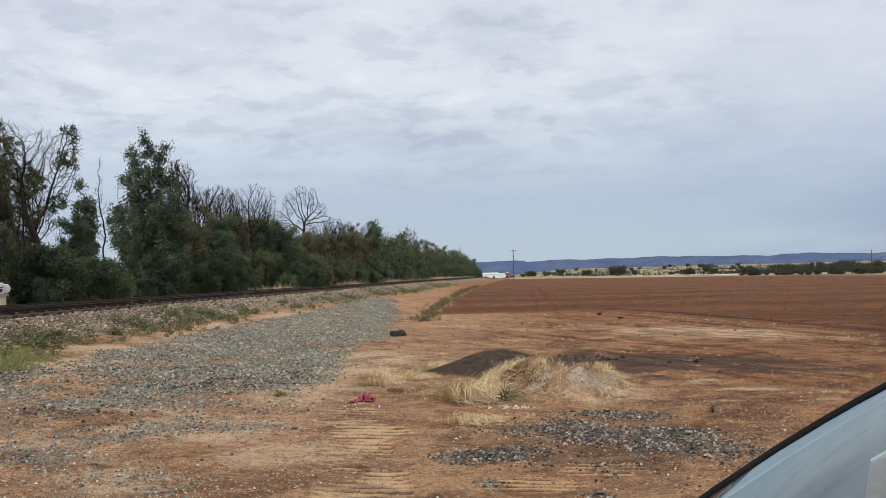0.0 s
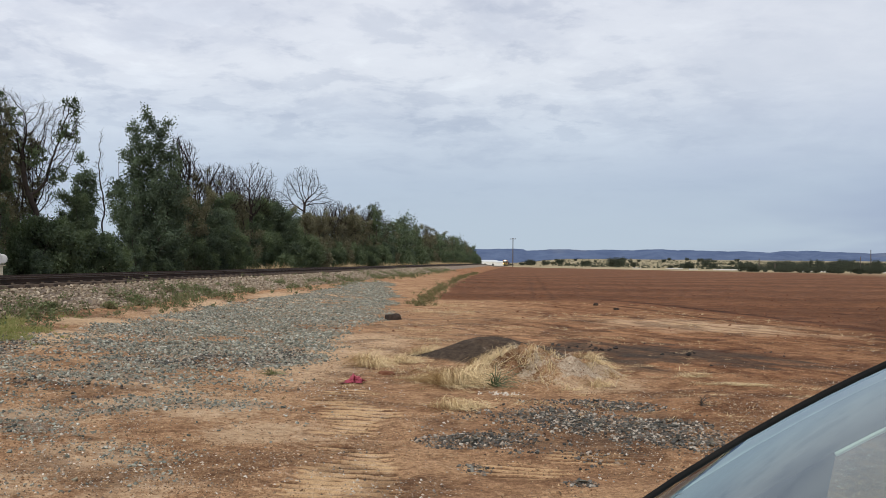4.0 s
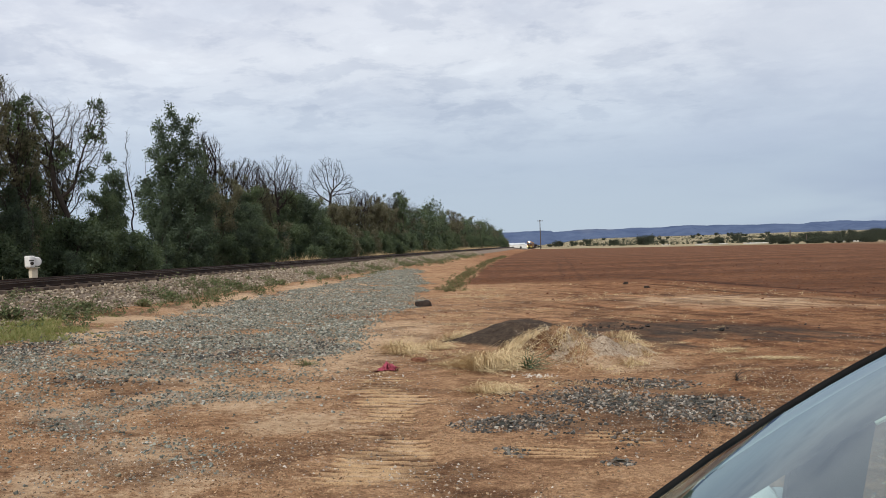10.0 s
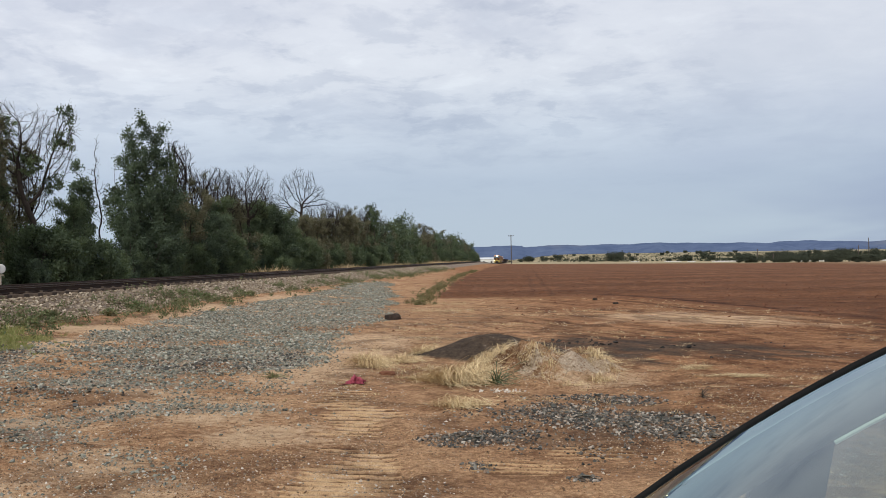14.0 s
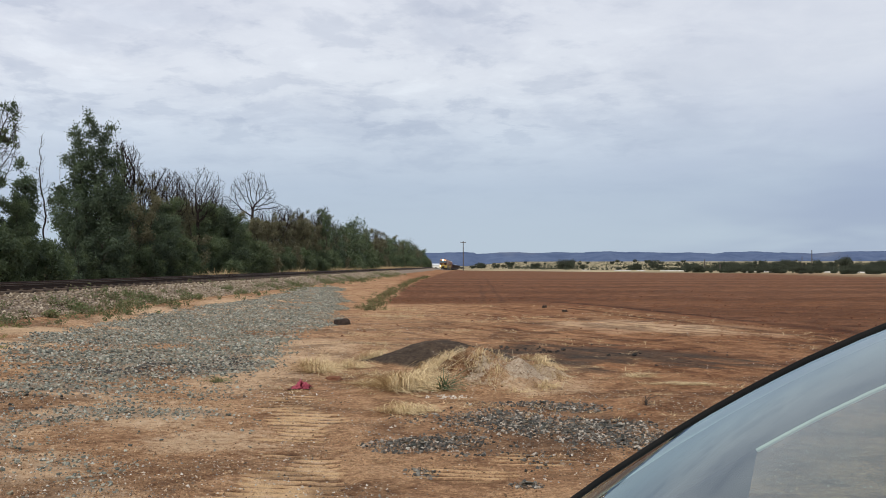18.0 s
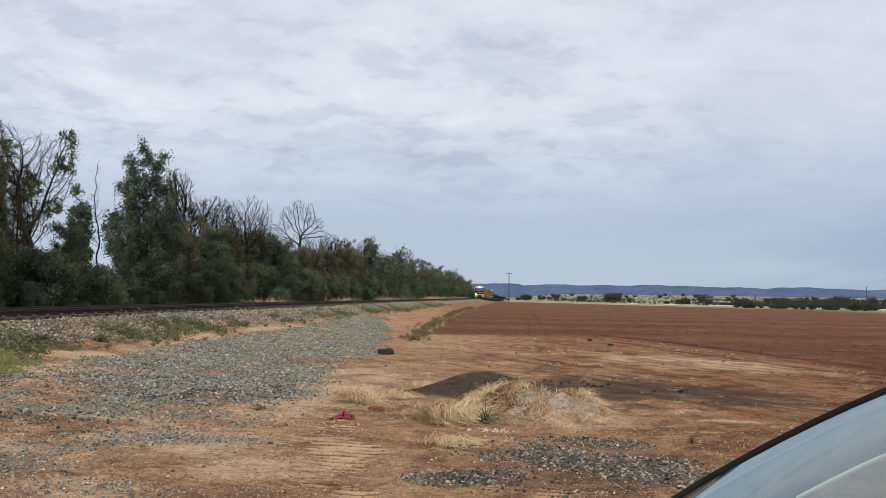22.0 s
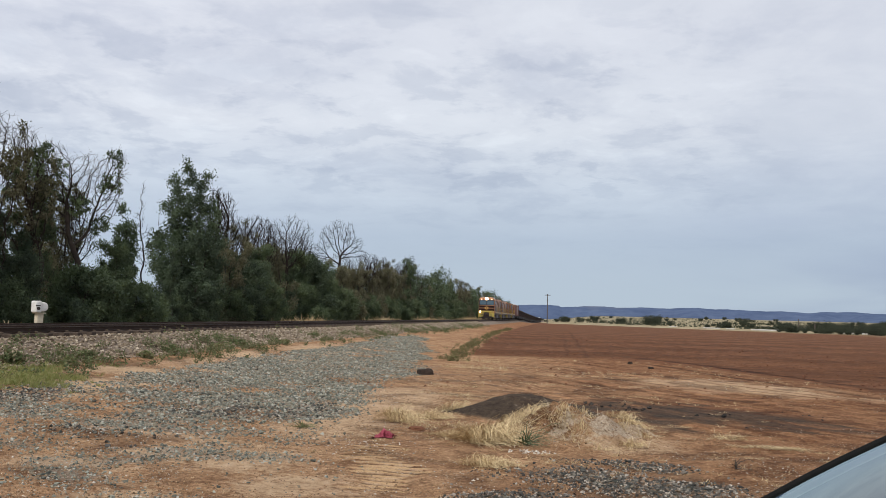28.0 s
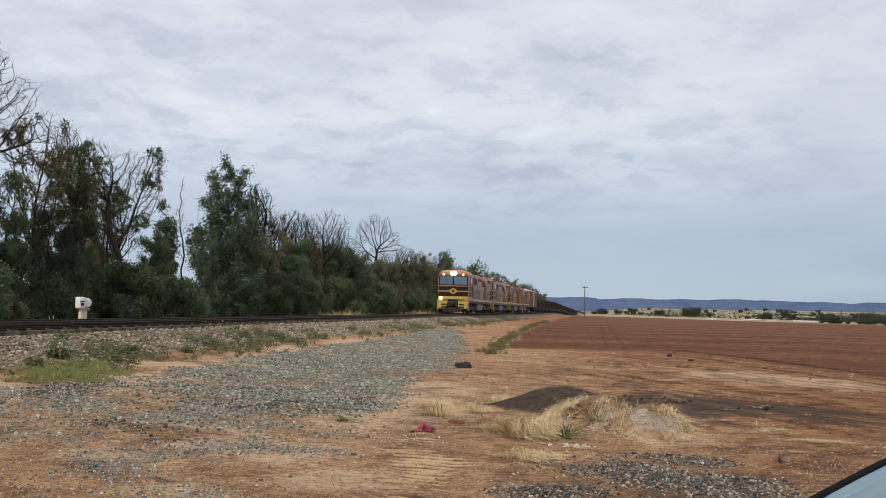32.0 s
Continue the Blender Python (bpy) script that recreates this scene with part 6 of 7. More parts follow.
    x, y = scatter(rs, 4600, -10.4, -6.6, 11.5, 19.5, lambda x, y: np.clip(0.10 + NZ2(x, y, 0.9, 4) * 2.2, 0, 1) * (1 - smooth(blob(x, y, -9.1, 15.0, 1.0, 2.6, 0.25) + NZ3(x, y, 0.8, 3) * 0.6, 0.5, 1.15)))
    V, F = blades(rs, x, y, land(x, y), 0.06 + 0.11 * rs.rand(len(x)), 1.1, 0.005, 22)
    tagged(raw("low_green_grass", V, F, WEED_FRESH), "patch of low green grass beside the gravel", "grass", "", "stuff")
    # green strip at the edge of the ploughed field
    x, y = scatter(rs, 6500, -8.2, -2.8, 32, 120, lambda x, y: np.clip(0.75 + NZ2(x, y, 3.0, 3) * 1.3, 0.05, 1) * np.exp(-((x - np.interp(y, [30.0, 36.0, 55.0, 88.0, 145.0], [-3.6, -4.0, -5.0, -6.0, -6.8])) / 0.34) ** 2), 1.3)
    h = 0.05 + 0.11 * rs.rand(len(x))
    V, F = leaves(rs, np.stack([x, y, land(x, y) + h * 0.5], 1), 36, h * 0.95, 0.032, 0.1)
    tagged(raw("field_edge_weeds", V, F, WEED_EDGE), "weedy olive strip along the edge of ploughed field", "weeds", "", "stuff")
    # tall dry grass beneath the trees
    x, y = scatter(rs, 2600, -19.6, -16.6, 20, 300, lambda x, y: np.clip(0.12 + NZ3(x, y, 9.0, 3) * 2.2, 0, 1), 1.4)
    V, F = blades(rs, x, y, land(x, y), 0.45 + 0.55 * rs.rand(len(x)) + 0.001 * y, 0.6, 0.014, 22)
    tagged(raw("tall_dry_grass", V, F, STRAW), "tall yellow dry grass between railway and trees", "grass", "", "stuff")
    # thin straw litter on the turning place
    x, y = scatter(rs, 1700, -3.0, 8.0, 9.5, 36, lambda x, y: np.clip(0.1 + NZ3(x, y, 2.4, 3) * 2.2, 0, 1) * (1 - field_mask(x, y)), 1.2)
    V, F = blades(rs, x, y, land(x, y), 0.05 + 0.06 * rs.rand(len(x)), 1.6, 0.004, 14)
    tagged(raw("straw_litter", V, F, STRAW), "scattered straw litter on the earth", "straw", "", "stuff")


build_grass()


# ---------------------------------------------------------------- small things on the ground
def lump(name, label, category, x, y, size, material, seed):
    bm = bmesh.new()
    bmesh.ops.create_icosphere(bm, subdivisions=3, radius=1.0)
    for v in bm.verts:
        k = 1 + 0.35 * noise.noise(v.co * 1.6 + Vector((seed, 0, 0))) + 0.18 * noise.noise(v.co * 4.5 + Vector((0, seed, 0)))
        v.co = Vector((v.co.x * size[0], v.co.y * size[1], min(0.62, max(-0.35, v.co.z)) * size[2])) * k
    ob = part(name, bm, material, None, "", True)
    ob.matrix_basis = pose(x, y, land1(x, y) + size[2] * 0.25, 0, 0, 12)
    return tagged(ob, label, category)


lump("charred_log", "short charred log lying on bare earth", "log", -3.55, 24.2, (0.24, 0.14, 0.16), CHAR, 3.0)
lump("dark_clod", "dark clod of soil near the ploughed field", "clod", 2.6, 34.3, (0.09, 0.08, 0.10), CHAR, 5.0)
lump("dark_clod", "dark clod of soil near the ploughed field", "clod", 3.05, 31.2, (0.10, 0.08, 0.07), CHAR, 6.0)
lump("flat_stone", "flat brown stone half sunk in earth", "stone", -1.95, 12.7, (0.10, 0.09, 0.05), EARTH_CLOD, 7.0)


def build_rag():
    bm = bmesh.new()
    k = 22
    vs = {}
    for i in range(k):
        for j in range(k):
            u, v = i / (k - 1) - 0.5, j / (k - 1) - 0.5
            fold = 0.045 * abs(math.sin(u * 15 + v * 9 + 2.5 * noise.noise(Vector((u * 5, v * 5, 4))))) + 0.05 * noise.noise(Vector((u * 9, v * 9, 2))) + 0.03
            edge = 1 + 1.1 * noise.noise(Vector((u * 4, v * 4, 9))) + 0.5 * noise.noise(Vector((u * 11, v * 11, 3)))
            vs[i, j] = bm.verts.new((u * 0.21 * edge, v * 0.20 * edge, max(0.004, 1.1 * fold * max(0.0, 1.15 - 4.2 * (u * u + v * v)))))
    for i in range(k - 1):
        for j in range(k - 1):
            bm.faces.new((vs[i, j], vs[i + 1, j], vs[i + 1, j + 1], vs[i, j + 1]))
    bmesh.ops.solidify(bm, geom=bm.faces[:], thickness=0.004)
    ob = part("red_rag", bm, RED_CLOTH, None, "", True)
    ob.matrix_basis = pose(-2.23, 11.75, land1(-2.23, 11.75) + 0.004)
    tagged(ob, "crumpled crimson rag lying on bare earth", "cloth")


build_rag()
build_rock_patch()


def build_pebbles():
    rs = np.random.RandomState(61)
    x, y = -0.24 + 0.15 * rs.normal(size=46), 11.2 + 0.10 * rs.normal(size=46)
    x, y = np.concatenate([x, -2.25 + 0.40 * rs.normal(size=90)]), np.concatenate([y, 11.15 + 0.28 * rs.normal(size=90)])
    stones("white_pebbles", x, y, np.concatenate([0.014 + 0.030 * rs.rand(46) ** 1.5, 0.010 + 0.018 * rs.rand(90) ** 2]), STONE_WHITE, "small white pebbles below the dry grass", rs)


STONE_WHITE = varied("white_pebble", [(0.66, 0.61, 0.53), (0.42, 0.35, 0.27), (0.74, 0.70, 0.64), (0.50, 0.42, 0.33)], 0.85, 0.15)
build_pebbles()


def build_line_box():
    """White metal box on a squat post beside the line."""
    x, y = -16.4, 27.0
    z = land1(x, y)
    t = thing("trackside_box", "white metal equipment box on a cream post", "signal box", "", pose(x, y, z, 0, 0, 58))
    box_part("post", t, CREAM_POST, -0.10, 0.10, -0.10, 0.10, -0.1, 0.88, 0.012, "cream concrete post")
    box_part("base_plate", t, CREAM_POST, -0.15, 0.15, -0.15, 0.15, 0.88, 0.91, 0.006)
    b = box_part("housing", t, WHITE_PAINT, -0.20, 0.0, -0.17, 0.17, 0.91, 1.28, 0.05)
    bm = bmesh.new()
    disc(bm, pose(0.08, 0, 1.09, 90), 0.15, 0.26, 24, 0.03)
    part("drum", bm, WHITE_PAINT, t, "white round drum", True)
    bm = bmesh.new()
    disc(bm, pose(-0.12, -0.18, 1.04, 90), 0.05, 0.05, 14)
    part("lens", bm, DARK_STEEL, b)
    box_part("hinge", b, DARK_STEEL, -0.2, -0.05, -0.178, -0.165, 1.12, 1.15, 0.0)


build_line_box()


def litter(x, y, z, size, seed):
    """A crumpled scrap of white plastic."""
    bm = bmesh.new()
    bmesh.ops.create_icosphere(bm, subdivisions=2, radius=1.0)
    for v in bm.verts:
        v.co = Vector((v.co.x * size[0], v.co.y * size[1], v.co.z * size[2])) * (1 + 0.7 * noise.noise(v.co * 2.2 + Vector((seed, 0, 0))))
    ob = part("plastic_scrap", bm, WHITE_PAINT, None)
    ob.matrix_basis = pose(x, y, z)
    tagged(ob, "crumpled scrap of white plastic beside the railway", "litter")


litter(-15.6, 50.2, land1(-15.6, 50.2) + 0.10, (0.22, 0.16, 0.12), 1.0)


def build_poles():
    def pole(x, y, h, arms):
        t = thing("power_pole", "weathered timber power pole with crossarm", "pole", "power poles", pose(x, y, land1(x, y)))
        bm = bmesh.new()
        tube(bm, [(0, 0, -0.3), (0, 0, h * 0.5), (0, 0, h)], [0.17, 0.15, 0.12], 10)
        part("post", bm, POLE_WOOD, t)
        if arms:
            a = box_part("crossarm", t, POLE_WOOD, -0.9, 0.9, -0.06, 0.06, h - 0.45, h - 0.3, 0.01)
            for dx in (-0.75, -0.25, 0.25, 0.75):
                bm = bmesh.new()
                disc(bm, pose(dx, 0, h - 0.22), 0.05, 0.16, 8)
                part("insulator", bm, DARK_STEEL, a)
        return t

    pole(-4.1, 289, 9.3, True)
    pole(0.3642 * 330, 330, 7.0, False)
    pole(0.3536 * 400, 400, 5.2, False)
    pole(0.249 * 245, 245, 3.1, False)
    pole(0.2655 * 238, 238, 1.9, False)


build_poles()


def build_far_bushes():
    """Scrub and trees on the plain beyond the field."""
    rs = np.random.RandomState(55)
    kinds = []
    for s, (w, h, mat) in enumerate(((7.0, 3.4, LEAF_FAR), (5.0, 2.6, LEAF_FAR), (9.0, 4.6, LEAF_FAR), (4.0, 2.2, LEAF_DULL))):
        t = thing("bush", "dark rounded bush on the dry plain", "bush", "scrub on the plain", pose(0, 0, 0))
        bm = bmesh.new()
        for k in range(4):
            tube(bm, [(rs.normal() * 0.2, rs.normal() * 0.2, -0.2), (rs.normal() * w * 0.12, rs.normal() * w * 0.12, h * 0.4), (rs.normal() * w * 0.2, rs.normal() * w * 0.2, h * 0.75)], [0.12, 0.08, 0.03], 5, False)
        part("trunk", bm, BARK, t)
        cs = [(rs.normal() * w * 0.2, rs.normal() * w * 0.2, h * (0.15 + 0.6 * rs.rand())) for _ in range(18)]
        V, F = leaves(rs, cs, 110, [h * 0.30 * (0.7 + 0.6 * rs.rand()) for _ in cs], 0.27, 0.2)
        raw("crown", V, F, mat, t, True)
        kinds.append([t, False])

    def put(k, x, y, s):
        t, used = kinds[k]
        m = pose(x, y, land1(x, y), 0, 0, rs.rand() * 360)
        if not used:
            t.matrix_basis = m
            t.scale = (s, s, s)
            kinds[k][1] = True
        else:
            copy_thing(t, m @ Matrix.Diagonal((s / t.scale[0],) * 3 + (1,)))

    # thin to the left, a thick belt to the right
    for _ in range(210):
        a = -0.03 + 0.64 * rs.rand()
        edge = 297.0 / (1 + 2.2 * a)
        y = edge * (1.34 + 4.5 * rs.rand() ** 1.3)
        dense = 0.55 + 0.45 * smooth(np.array([a]), 0.16, 0.26)[0]
        if rs.rand() < dense:
            put(rs.randint(4), a * y, y, (0.35 + 0.75 * rs.rand() ** 1.5) * min(1.0, y / 500))
    for a, y, k, s in ((0.005, 470, 0, 0.9), (0.03, 560, 3, 0.8), (0.065, 430, 1, 1.0), (0.10, 450, 0, 0.9), (0.175, 300, 1, 0.85), (0.200, 330, 1, 0.8), (0.40, 420, 2, 1.15), (0.44, 400, 2, 0.8), (0.30, 330, 2, 0.7), (0.335, 320, 2, 0.75), (0.37, 330, 2, 0.75), (0.275, 340, 2, 0.7)):
        put(k, a * y, y, s)
    # a low, nearly closed belt along the field's edge on the far side
    for _ in range(170):
        a = 0.228 + 0.38 * rs.rand()
        y = 297.0 / (1 + 2.2 * a) * (1.02 + 0.75 * rs.rand() ** 1.6)
        k = rs.randint(3)
        put(k, a * y, y, y * (0.0030 + 0.0048 * rs.rand() ** 1.8) / (3.4, 2.6, 4.6)[k])


build_far_bushes()


def build_scrub():
    """Low olive scrub that covers the plain in drifts."""
    rs = np.random.RandomState(66)
    k = 10000
    a = -0.02 + 0.66 * rs.rand(k) ** 0.75
    y = 297.0 / (1 + 2.2 * a) * (1.36 + 5.0 * rs.rand(k) ** 1.6)
    x = a * y
    drift = np.clip(0.5 + 0.6 * smooth(a, 0.20, 0.26) + NZ(x, y * 0.35, 26.0, 3) * 2.0, 0.06, 1)
    keep = rs.rand(k) < drift
    x, y = x[keep], y[keep]
    z = land(x, y)
    h = (0.35 + 0.75 * rs.rand(len(x)) ** 1.8) * np.minimum(1.6, y / 330)
    V, F = leaves(rs, [(p, q, r + s * 0.42) for p, q, r, s in zip(x, y, z, h)], 16, h * 0.8, 0.24, 0.1)
    V[:, 2] = np.maximum(V[:, 2], land(V[:, 0], V[:, 1]) - 0.05)
    tagged(raw("scrub", V, F, LEAF_FAR, None, True), "low olive scrub in drifts over the dry plain", "scrub", "", "stuff")


build_scrub()


def shed(x, y, length, depth, height, turn, label, group="far white sheds"):
    t = thing("shed", label, "shed", group, pose(x, y, land1(x, y), 0, 0, turn))
    box_part("wall", t, SHED_WALL, -length / 2, length / 2, -depth / 2, depth / 2, -0.2, height, 0.02)
    bm = bmesh.new()
    e = 0.25
    loft(bm, [[(xx, -depth / 2 - e, height), (xx, 0, height + depth * 0.14), (xx, depth / 2 + e, height), (xx, depth / 2 + e, height - 0.08), (xx, 0, height + depth * 0.14 - 0.08), (xx, -depth / 2 - e, height - 0.08)] for xx in (-length / 2 - e, length / 2 + e)])
    part("roof", bm, SHED_ROOF, t)
    for k in range(max(1, int(length / 6))):
        xx = -length / 2 + 2 + k * 6
        box_part("door", t, DARK_STEEL, xx, xx + 1.4, -depth / 2 - 0.03, -depth / 2 - 0.004, 0, min(2.1, height - 0.3), 0.0)
    return t


shed(-31, 700, 18, 9, 3.6, 4, "long pale metal shed beyond the trees")
shed(-22, 760, 10, 8, 3.0, -6, "long pale metal shed beyond the trees")


def polytunnel(x, y, length, radius, turn):
    t = thing("polytunnel", "long low white plastic tunnel at field's edge", "polytunnel", "far white tunnels", pose(x, y, land1(x, y), 0, 0, turn))
    bm = bmesh.new()
    loft(bm, [[(xx, radius * 1.2 * math.cos(a), radius * math.sin(a) - 0.05) for a in np.linspace(0, math.pi, 9)] for xx in (-length / 2, 0, length / 2)])
    cover = part("cover", bm, TUNNEL_FILM, t, "", True)
    for k in range(int(length / 1.6) + 1):
        bm = bmesh.new()
        xx = -length / 2 + k * 1.6
        tube(bm, [(xx, (radius + 0.02) * 1.2 * math.cos(a), (radius + 0.02) * math.sin(a) - 0.05) for a in np.linspace(0, math.pi, 7)], 0.03, 4)
        part("hoop", bm, SHED_ROOF, cover)


for _a, _y, _l, _h, _t in ((0.160, 262, 4.6, 0.30, 20), (0.215, 236, 6.5, 0.32, 26), (0.180, 250, 2.2, 0.28, 26), (0.298, 205, 2.4, 0.30, 30), (0.322, 200, 3.4, 0.32, 30), (0.385, 190, 2.6, 0.30, 32), (0.415, 178, 3.0, 0.32, 32), (0.12, 285, 2.5, 0.25, 20)):
    polytunnel(_a * _y, _y, _l, _h, -_t)

# ---------------------------------------------------------------- the train
# every vehicle stands on the origin, its front towards -y


def bogie(t, y, axles=3, r=0.5, gap=1.7):
    b = box_part("bogie", t, DARK_STEEL, -1.12, 1.12, y - gap * (axles - 1) / 2 - 0.75, y + gap * (axles - 1) / 2 + 0.75, 0.42, 0.78, 0.04)
    for i in range(axles):
        yy = y + (i - (axles - 1) / 2) * gap
        for sx in (-0.76, 0.76):
            bm = bmesh.new()
            disc(bm, pose(sx, yy, r, 0, 90, 0), r, 0.13, 18, 0.015)
            part("wheel", bm, DARK_STEEL, b)
        for sx in (-1.16, 1.16):
            box_part("axle_box", b, LOCO_GREY, sx - 0.08, sx + 0.08, yy - 0.16, yy + 0.16, 0.36, 0.66, 0.03)
    return b


def rail_post(bm, x, y, z0, z1):
    tube(bm, [(x, y, z0), (x, y, z1)], 0.022, 6)


def locomotive(first, length, hood, name_label, pale=True):
    """A full-width cab, a long hood with walkways, tanks and bogies below."""
    L = length
    t = thing("locomotive", name_label, "locomotive", "train")
    box_part("underframe", t, LOCO_BLACK, -1.40, 1.40, 0.25, L - 0.25, 0.98, 1.22, 0.03)
    for sx in (-1, 1):
        box_part("sill_stripe", t, LOCO_CREAM, sx * 1.40 - 0.012, sx * 1.40 + 0.012, 0.9, L - 0.3, 1.20, 1.38, 0.0, "pale yellow sill stripe")
    box_part("walkway", t, LOCO_GREY, -1.40, 1.40, 0.9, L - 0.3, 1.225, 1.30, 0.0)
    # cab: side profile in y and z, rounded roof
    y1 = 3.5

    def cab_ring(y, w, top, low):
        h = top - low
        pts = [(-w, y, low), (-w, y, low + 0.72 * h), (-w * 0.97, y, low + 0.84 * h), (-w * 0.84, y, low + 0.94 * h), (-w * 0.55, y, low + 0.99 * h), (0, y, top)]
        return pts + [(-p[0], p[1], p[2]) for p in pts[-2::-1]]

    bm = bmesh.new()
    loft(bm, [cab_ring(y, w, z, 1.22) for y, w, z in ((0.42, 1.38, 3.88), (0.52, 1.44, 4.0), (0.8, 1.46, 4.06), (y1, 1.46, 4.06))])
    bm.normal_update()
    for fc in bm.faces:
        fc.material_index = 1 if fc.normal.z > 0.2 and fc.calc_center_median().y > 0.6 else 0
    cab = part("cab", bm, [LOCO_ORANGE, LOCO_ROOF] if first else [LOCO_ORANGE, SOOT], t, "faded orange cab with rounded roof")
    # face of the cab: bands from the deck up
    f = 0.40
    box_part("nose_band", cab, LOCO_YELLOW, -1.40, 1.40, f - 0.16, f + 0.1, 1.10, 1.58, 0.03, "yellow lower nose band")
    box_part("anticlimber", cab, LOCO_GRIME, -1.0, 1.0, f - 0.26, f - 0.1, 1.30, 1.46, 0.03, "yellow ribbed anticlimber")
    box_part("coupler_pocket", cab, LOCO_BLACK, -0.46, 0.46, f - 0.20, f - 0.1, 1.02, 1.29, 0.03)
    box_part("nose_band", cab, LOCO_MAROON, -1.385, 1.385, f - 0.05, f + 0.1, 1.585, 2.0, 0.02, "dark maroon nose band")
    box_part("nose_band", cab, LOCO_ORANGE, -1.385, 1.385, f - 0.055, f + 0.1, 2.005, 2.11, 0.01, "faded orange pinstripe")
    box_part("nose_band", cab, LOCO_MAROON, -1.385, 1.385, f - 0.05, f + 0.1, 2.115, 2.50, 0.02, "dark maroon nose band")
    box_part("nose_band", cab, LOCO_ORANGE, -1.385, 1.385, f - 0.055, f + 0.1, 2.505, 2.575, 0.01, "faded orange pinstripe")
    bm = bmesh.new()
    k = 18
    out_ = [(0.42 * math.copysign(abs(math.cos(a)) ** 1.7, math.cos(a)), 0.30 * math.copysign(abs(math.sin(a)) ** 1.7, math.sin(a))) for a in (2 * math.pi * i / k for i in range(k))]
    loft(bm, [[(px, yy, 2.07 + pz) for px, pz in out_] for yy in (f - 0.05, f - 0.085)])
    part("emblem", bm, LOCO_GOLD, cab, "golden diamond emblem")
    bm = bmesh.new()
    loft(bm, [[(0.13 * math.cos(a), yy, 2.07 + 0.13 * math.sin(a)) for a in (2 * math.pi * i / 14 for i in range(14))] for yy in (f - 0.088, f - 0.105)])
    part("emblem", bm, LOCO_BLACK, cab, "dark round centre of emblem")
    box_part("window_surround", cab, LOCO_MAROON, -1.37, 1.37, f - 0.03, f + 0.06, 2.60, 3.485, 0.02)
    for sx in (-1, 1):
        a, b = sorted((sx * 0.06, sx * 1.28))
        w = box_part("windscreen", cab, CAB_GLASS, a, b, f - 0.05, f + 0.0, 2.66, 3.42, 0.03, "dark glass windscreen")
        tube_b = bmesh.new()
        tube(tube_b, [(sx * 0.66, f - 0.07, 2.70), (sx * 0.52, f - 0.08, 3.22)], 0.010, 5)
        part("wiper", tube_b, LOCO_BLACK, w)
    # shade of the front face below the roof painted as darker brown
    box_part("brow", cab, LOCO_BROWN, -1.30, 1.30, f - 0.02, f + 0.2, 3.49, 3.70, 0.05)
    # lights
    lit = first
    for sx in (-0.10, 0.10):
        bm = bmesh.new()
        disc(bm, pose(sx, f - 0.05, 3.70, 90), 0.165, 0.06, 16)
        part("headlight", bm, HEADLIGHT if lit else CAB_GLASS, cab, "lit headlight" if lit else "")
    for sx in (-0.92, 0.92):
        bm = bmesh.new()
        disc(bm, pose(sx, f - 0.04, 3.60, 90), 0.09, 0.06, 14)
        part("marker_light", bm, TOP_LIGHT if lit else CAB_GLASS, cab)
    for sx in (-1.12, 1.12):
        bm = bmesh.new()
        disc(bm, pose(sx, f - 0.19, 1.40, 90), 0.15, 0.06, 14)
        part("ditch_light", bm, (DITCH_LIGHT if sx < 0 else DITCH_DIM) if lit else CAB_GLASS, cab, ("lit ditch light" if sx < 0 else "dim ditch light") if lit else "")
    # coupler, buffer beam and plough
    box_part("buffer_beam", t, LOCO_BLACK, -0.50, 0.50, 0.10, 0.26, 0.62, 1.095, 0.03)
    for a, b in ((-1.40, -0.51), (0.51, 1.40)):
        bb = box_part("buffer_beam", t, LOCO_GRIME, a, b, 0.10, 0.26, 0.45, 1.095, 0.03, "grimy yellow buffer beam")
        for zz in (0.55, 0.80):
            box_part("step", bb, LOCO_BLACK, a + (0.06 if a > 0 else 0.34), a + (0.55 if a > 0 else 0.83), 0.04, 0.12, zz, zz + 0.10, 0.01)
    box_part("coupler", t, DARK_STEEL, -0.16, 0.16, -0.28, 0.3, 0.78, 1.06, 0.05)
    bm = bmesh.new()
    loft(bm, [[(sx * 1.0, 0.18, 0.50), (sx * 1.0, 0.24, 0.50), (sx * 0.85, 0.24, 0.16), (sx * 0.85, 0.18, 0.16)] if sx else [(0, -0.10, 0.62), (0, -0.04, 0.62), (0, -0.04, 0.16), (0, -0.10, 0.16)] for sx in (-1, 0, 1)])
    part("pilot_plough", bm, DARK_STEEL, t)
    for sx in (-0.35, 0.35, -0.5):
        bm = bmesh.new()
        tube(bm, [(sx, 0.08, 0.95), (sx * 1.05, -0.04, 0.70), (sx, -0.02, 0.42)], 0.03, 6)
        part("brake_hose", bm, LOCO_BLACK, t)
    for sx in (-1, 1):
        st = box_part("step_well", t, LOCO_YELLOW, sx * 1.40 - 0.06, sx * 1.40 + 0.03, 0.3, 0.9, 0.30, 1.2, 0.02)
        for zz in (0.45, 0.75):
            box_part("step", st, LOCO_BLACK, sx * 1.44 - 0.05, sx * 1.44 + 0.05, 0.34, 0.86, zz, zz + 0.04, 0.0)
        w = box_part("side_window", cab, LOCO_BLACK, sx * 1.462 - 0.02, sx * 1.462 + 0.02, 1.3, 2.5, 2.72, 3.42, 0.02)
        box_part("pane", w, CAB_GLASS, sx * 1.462 - 0.026, sx * 1.462 + 0.026, 1.36, 2.44, 2.78, 3.36, 0.0)
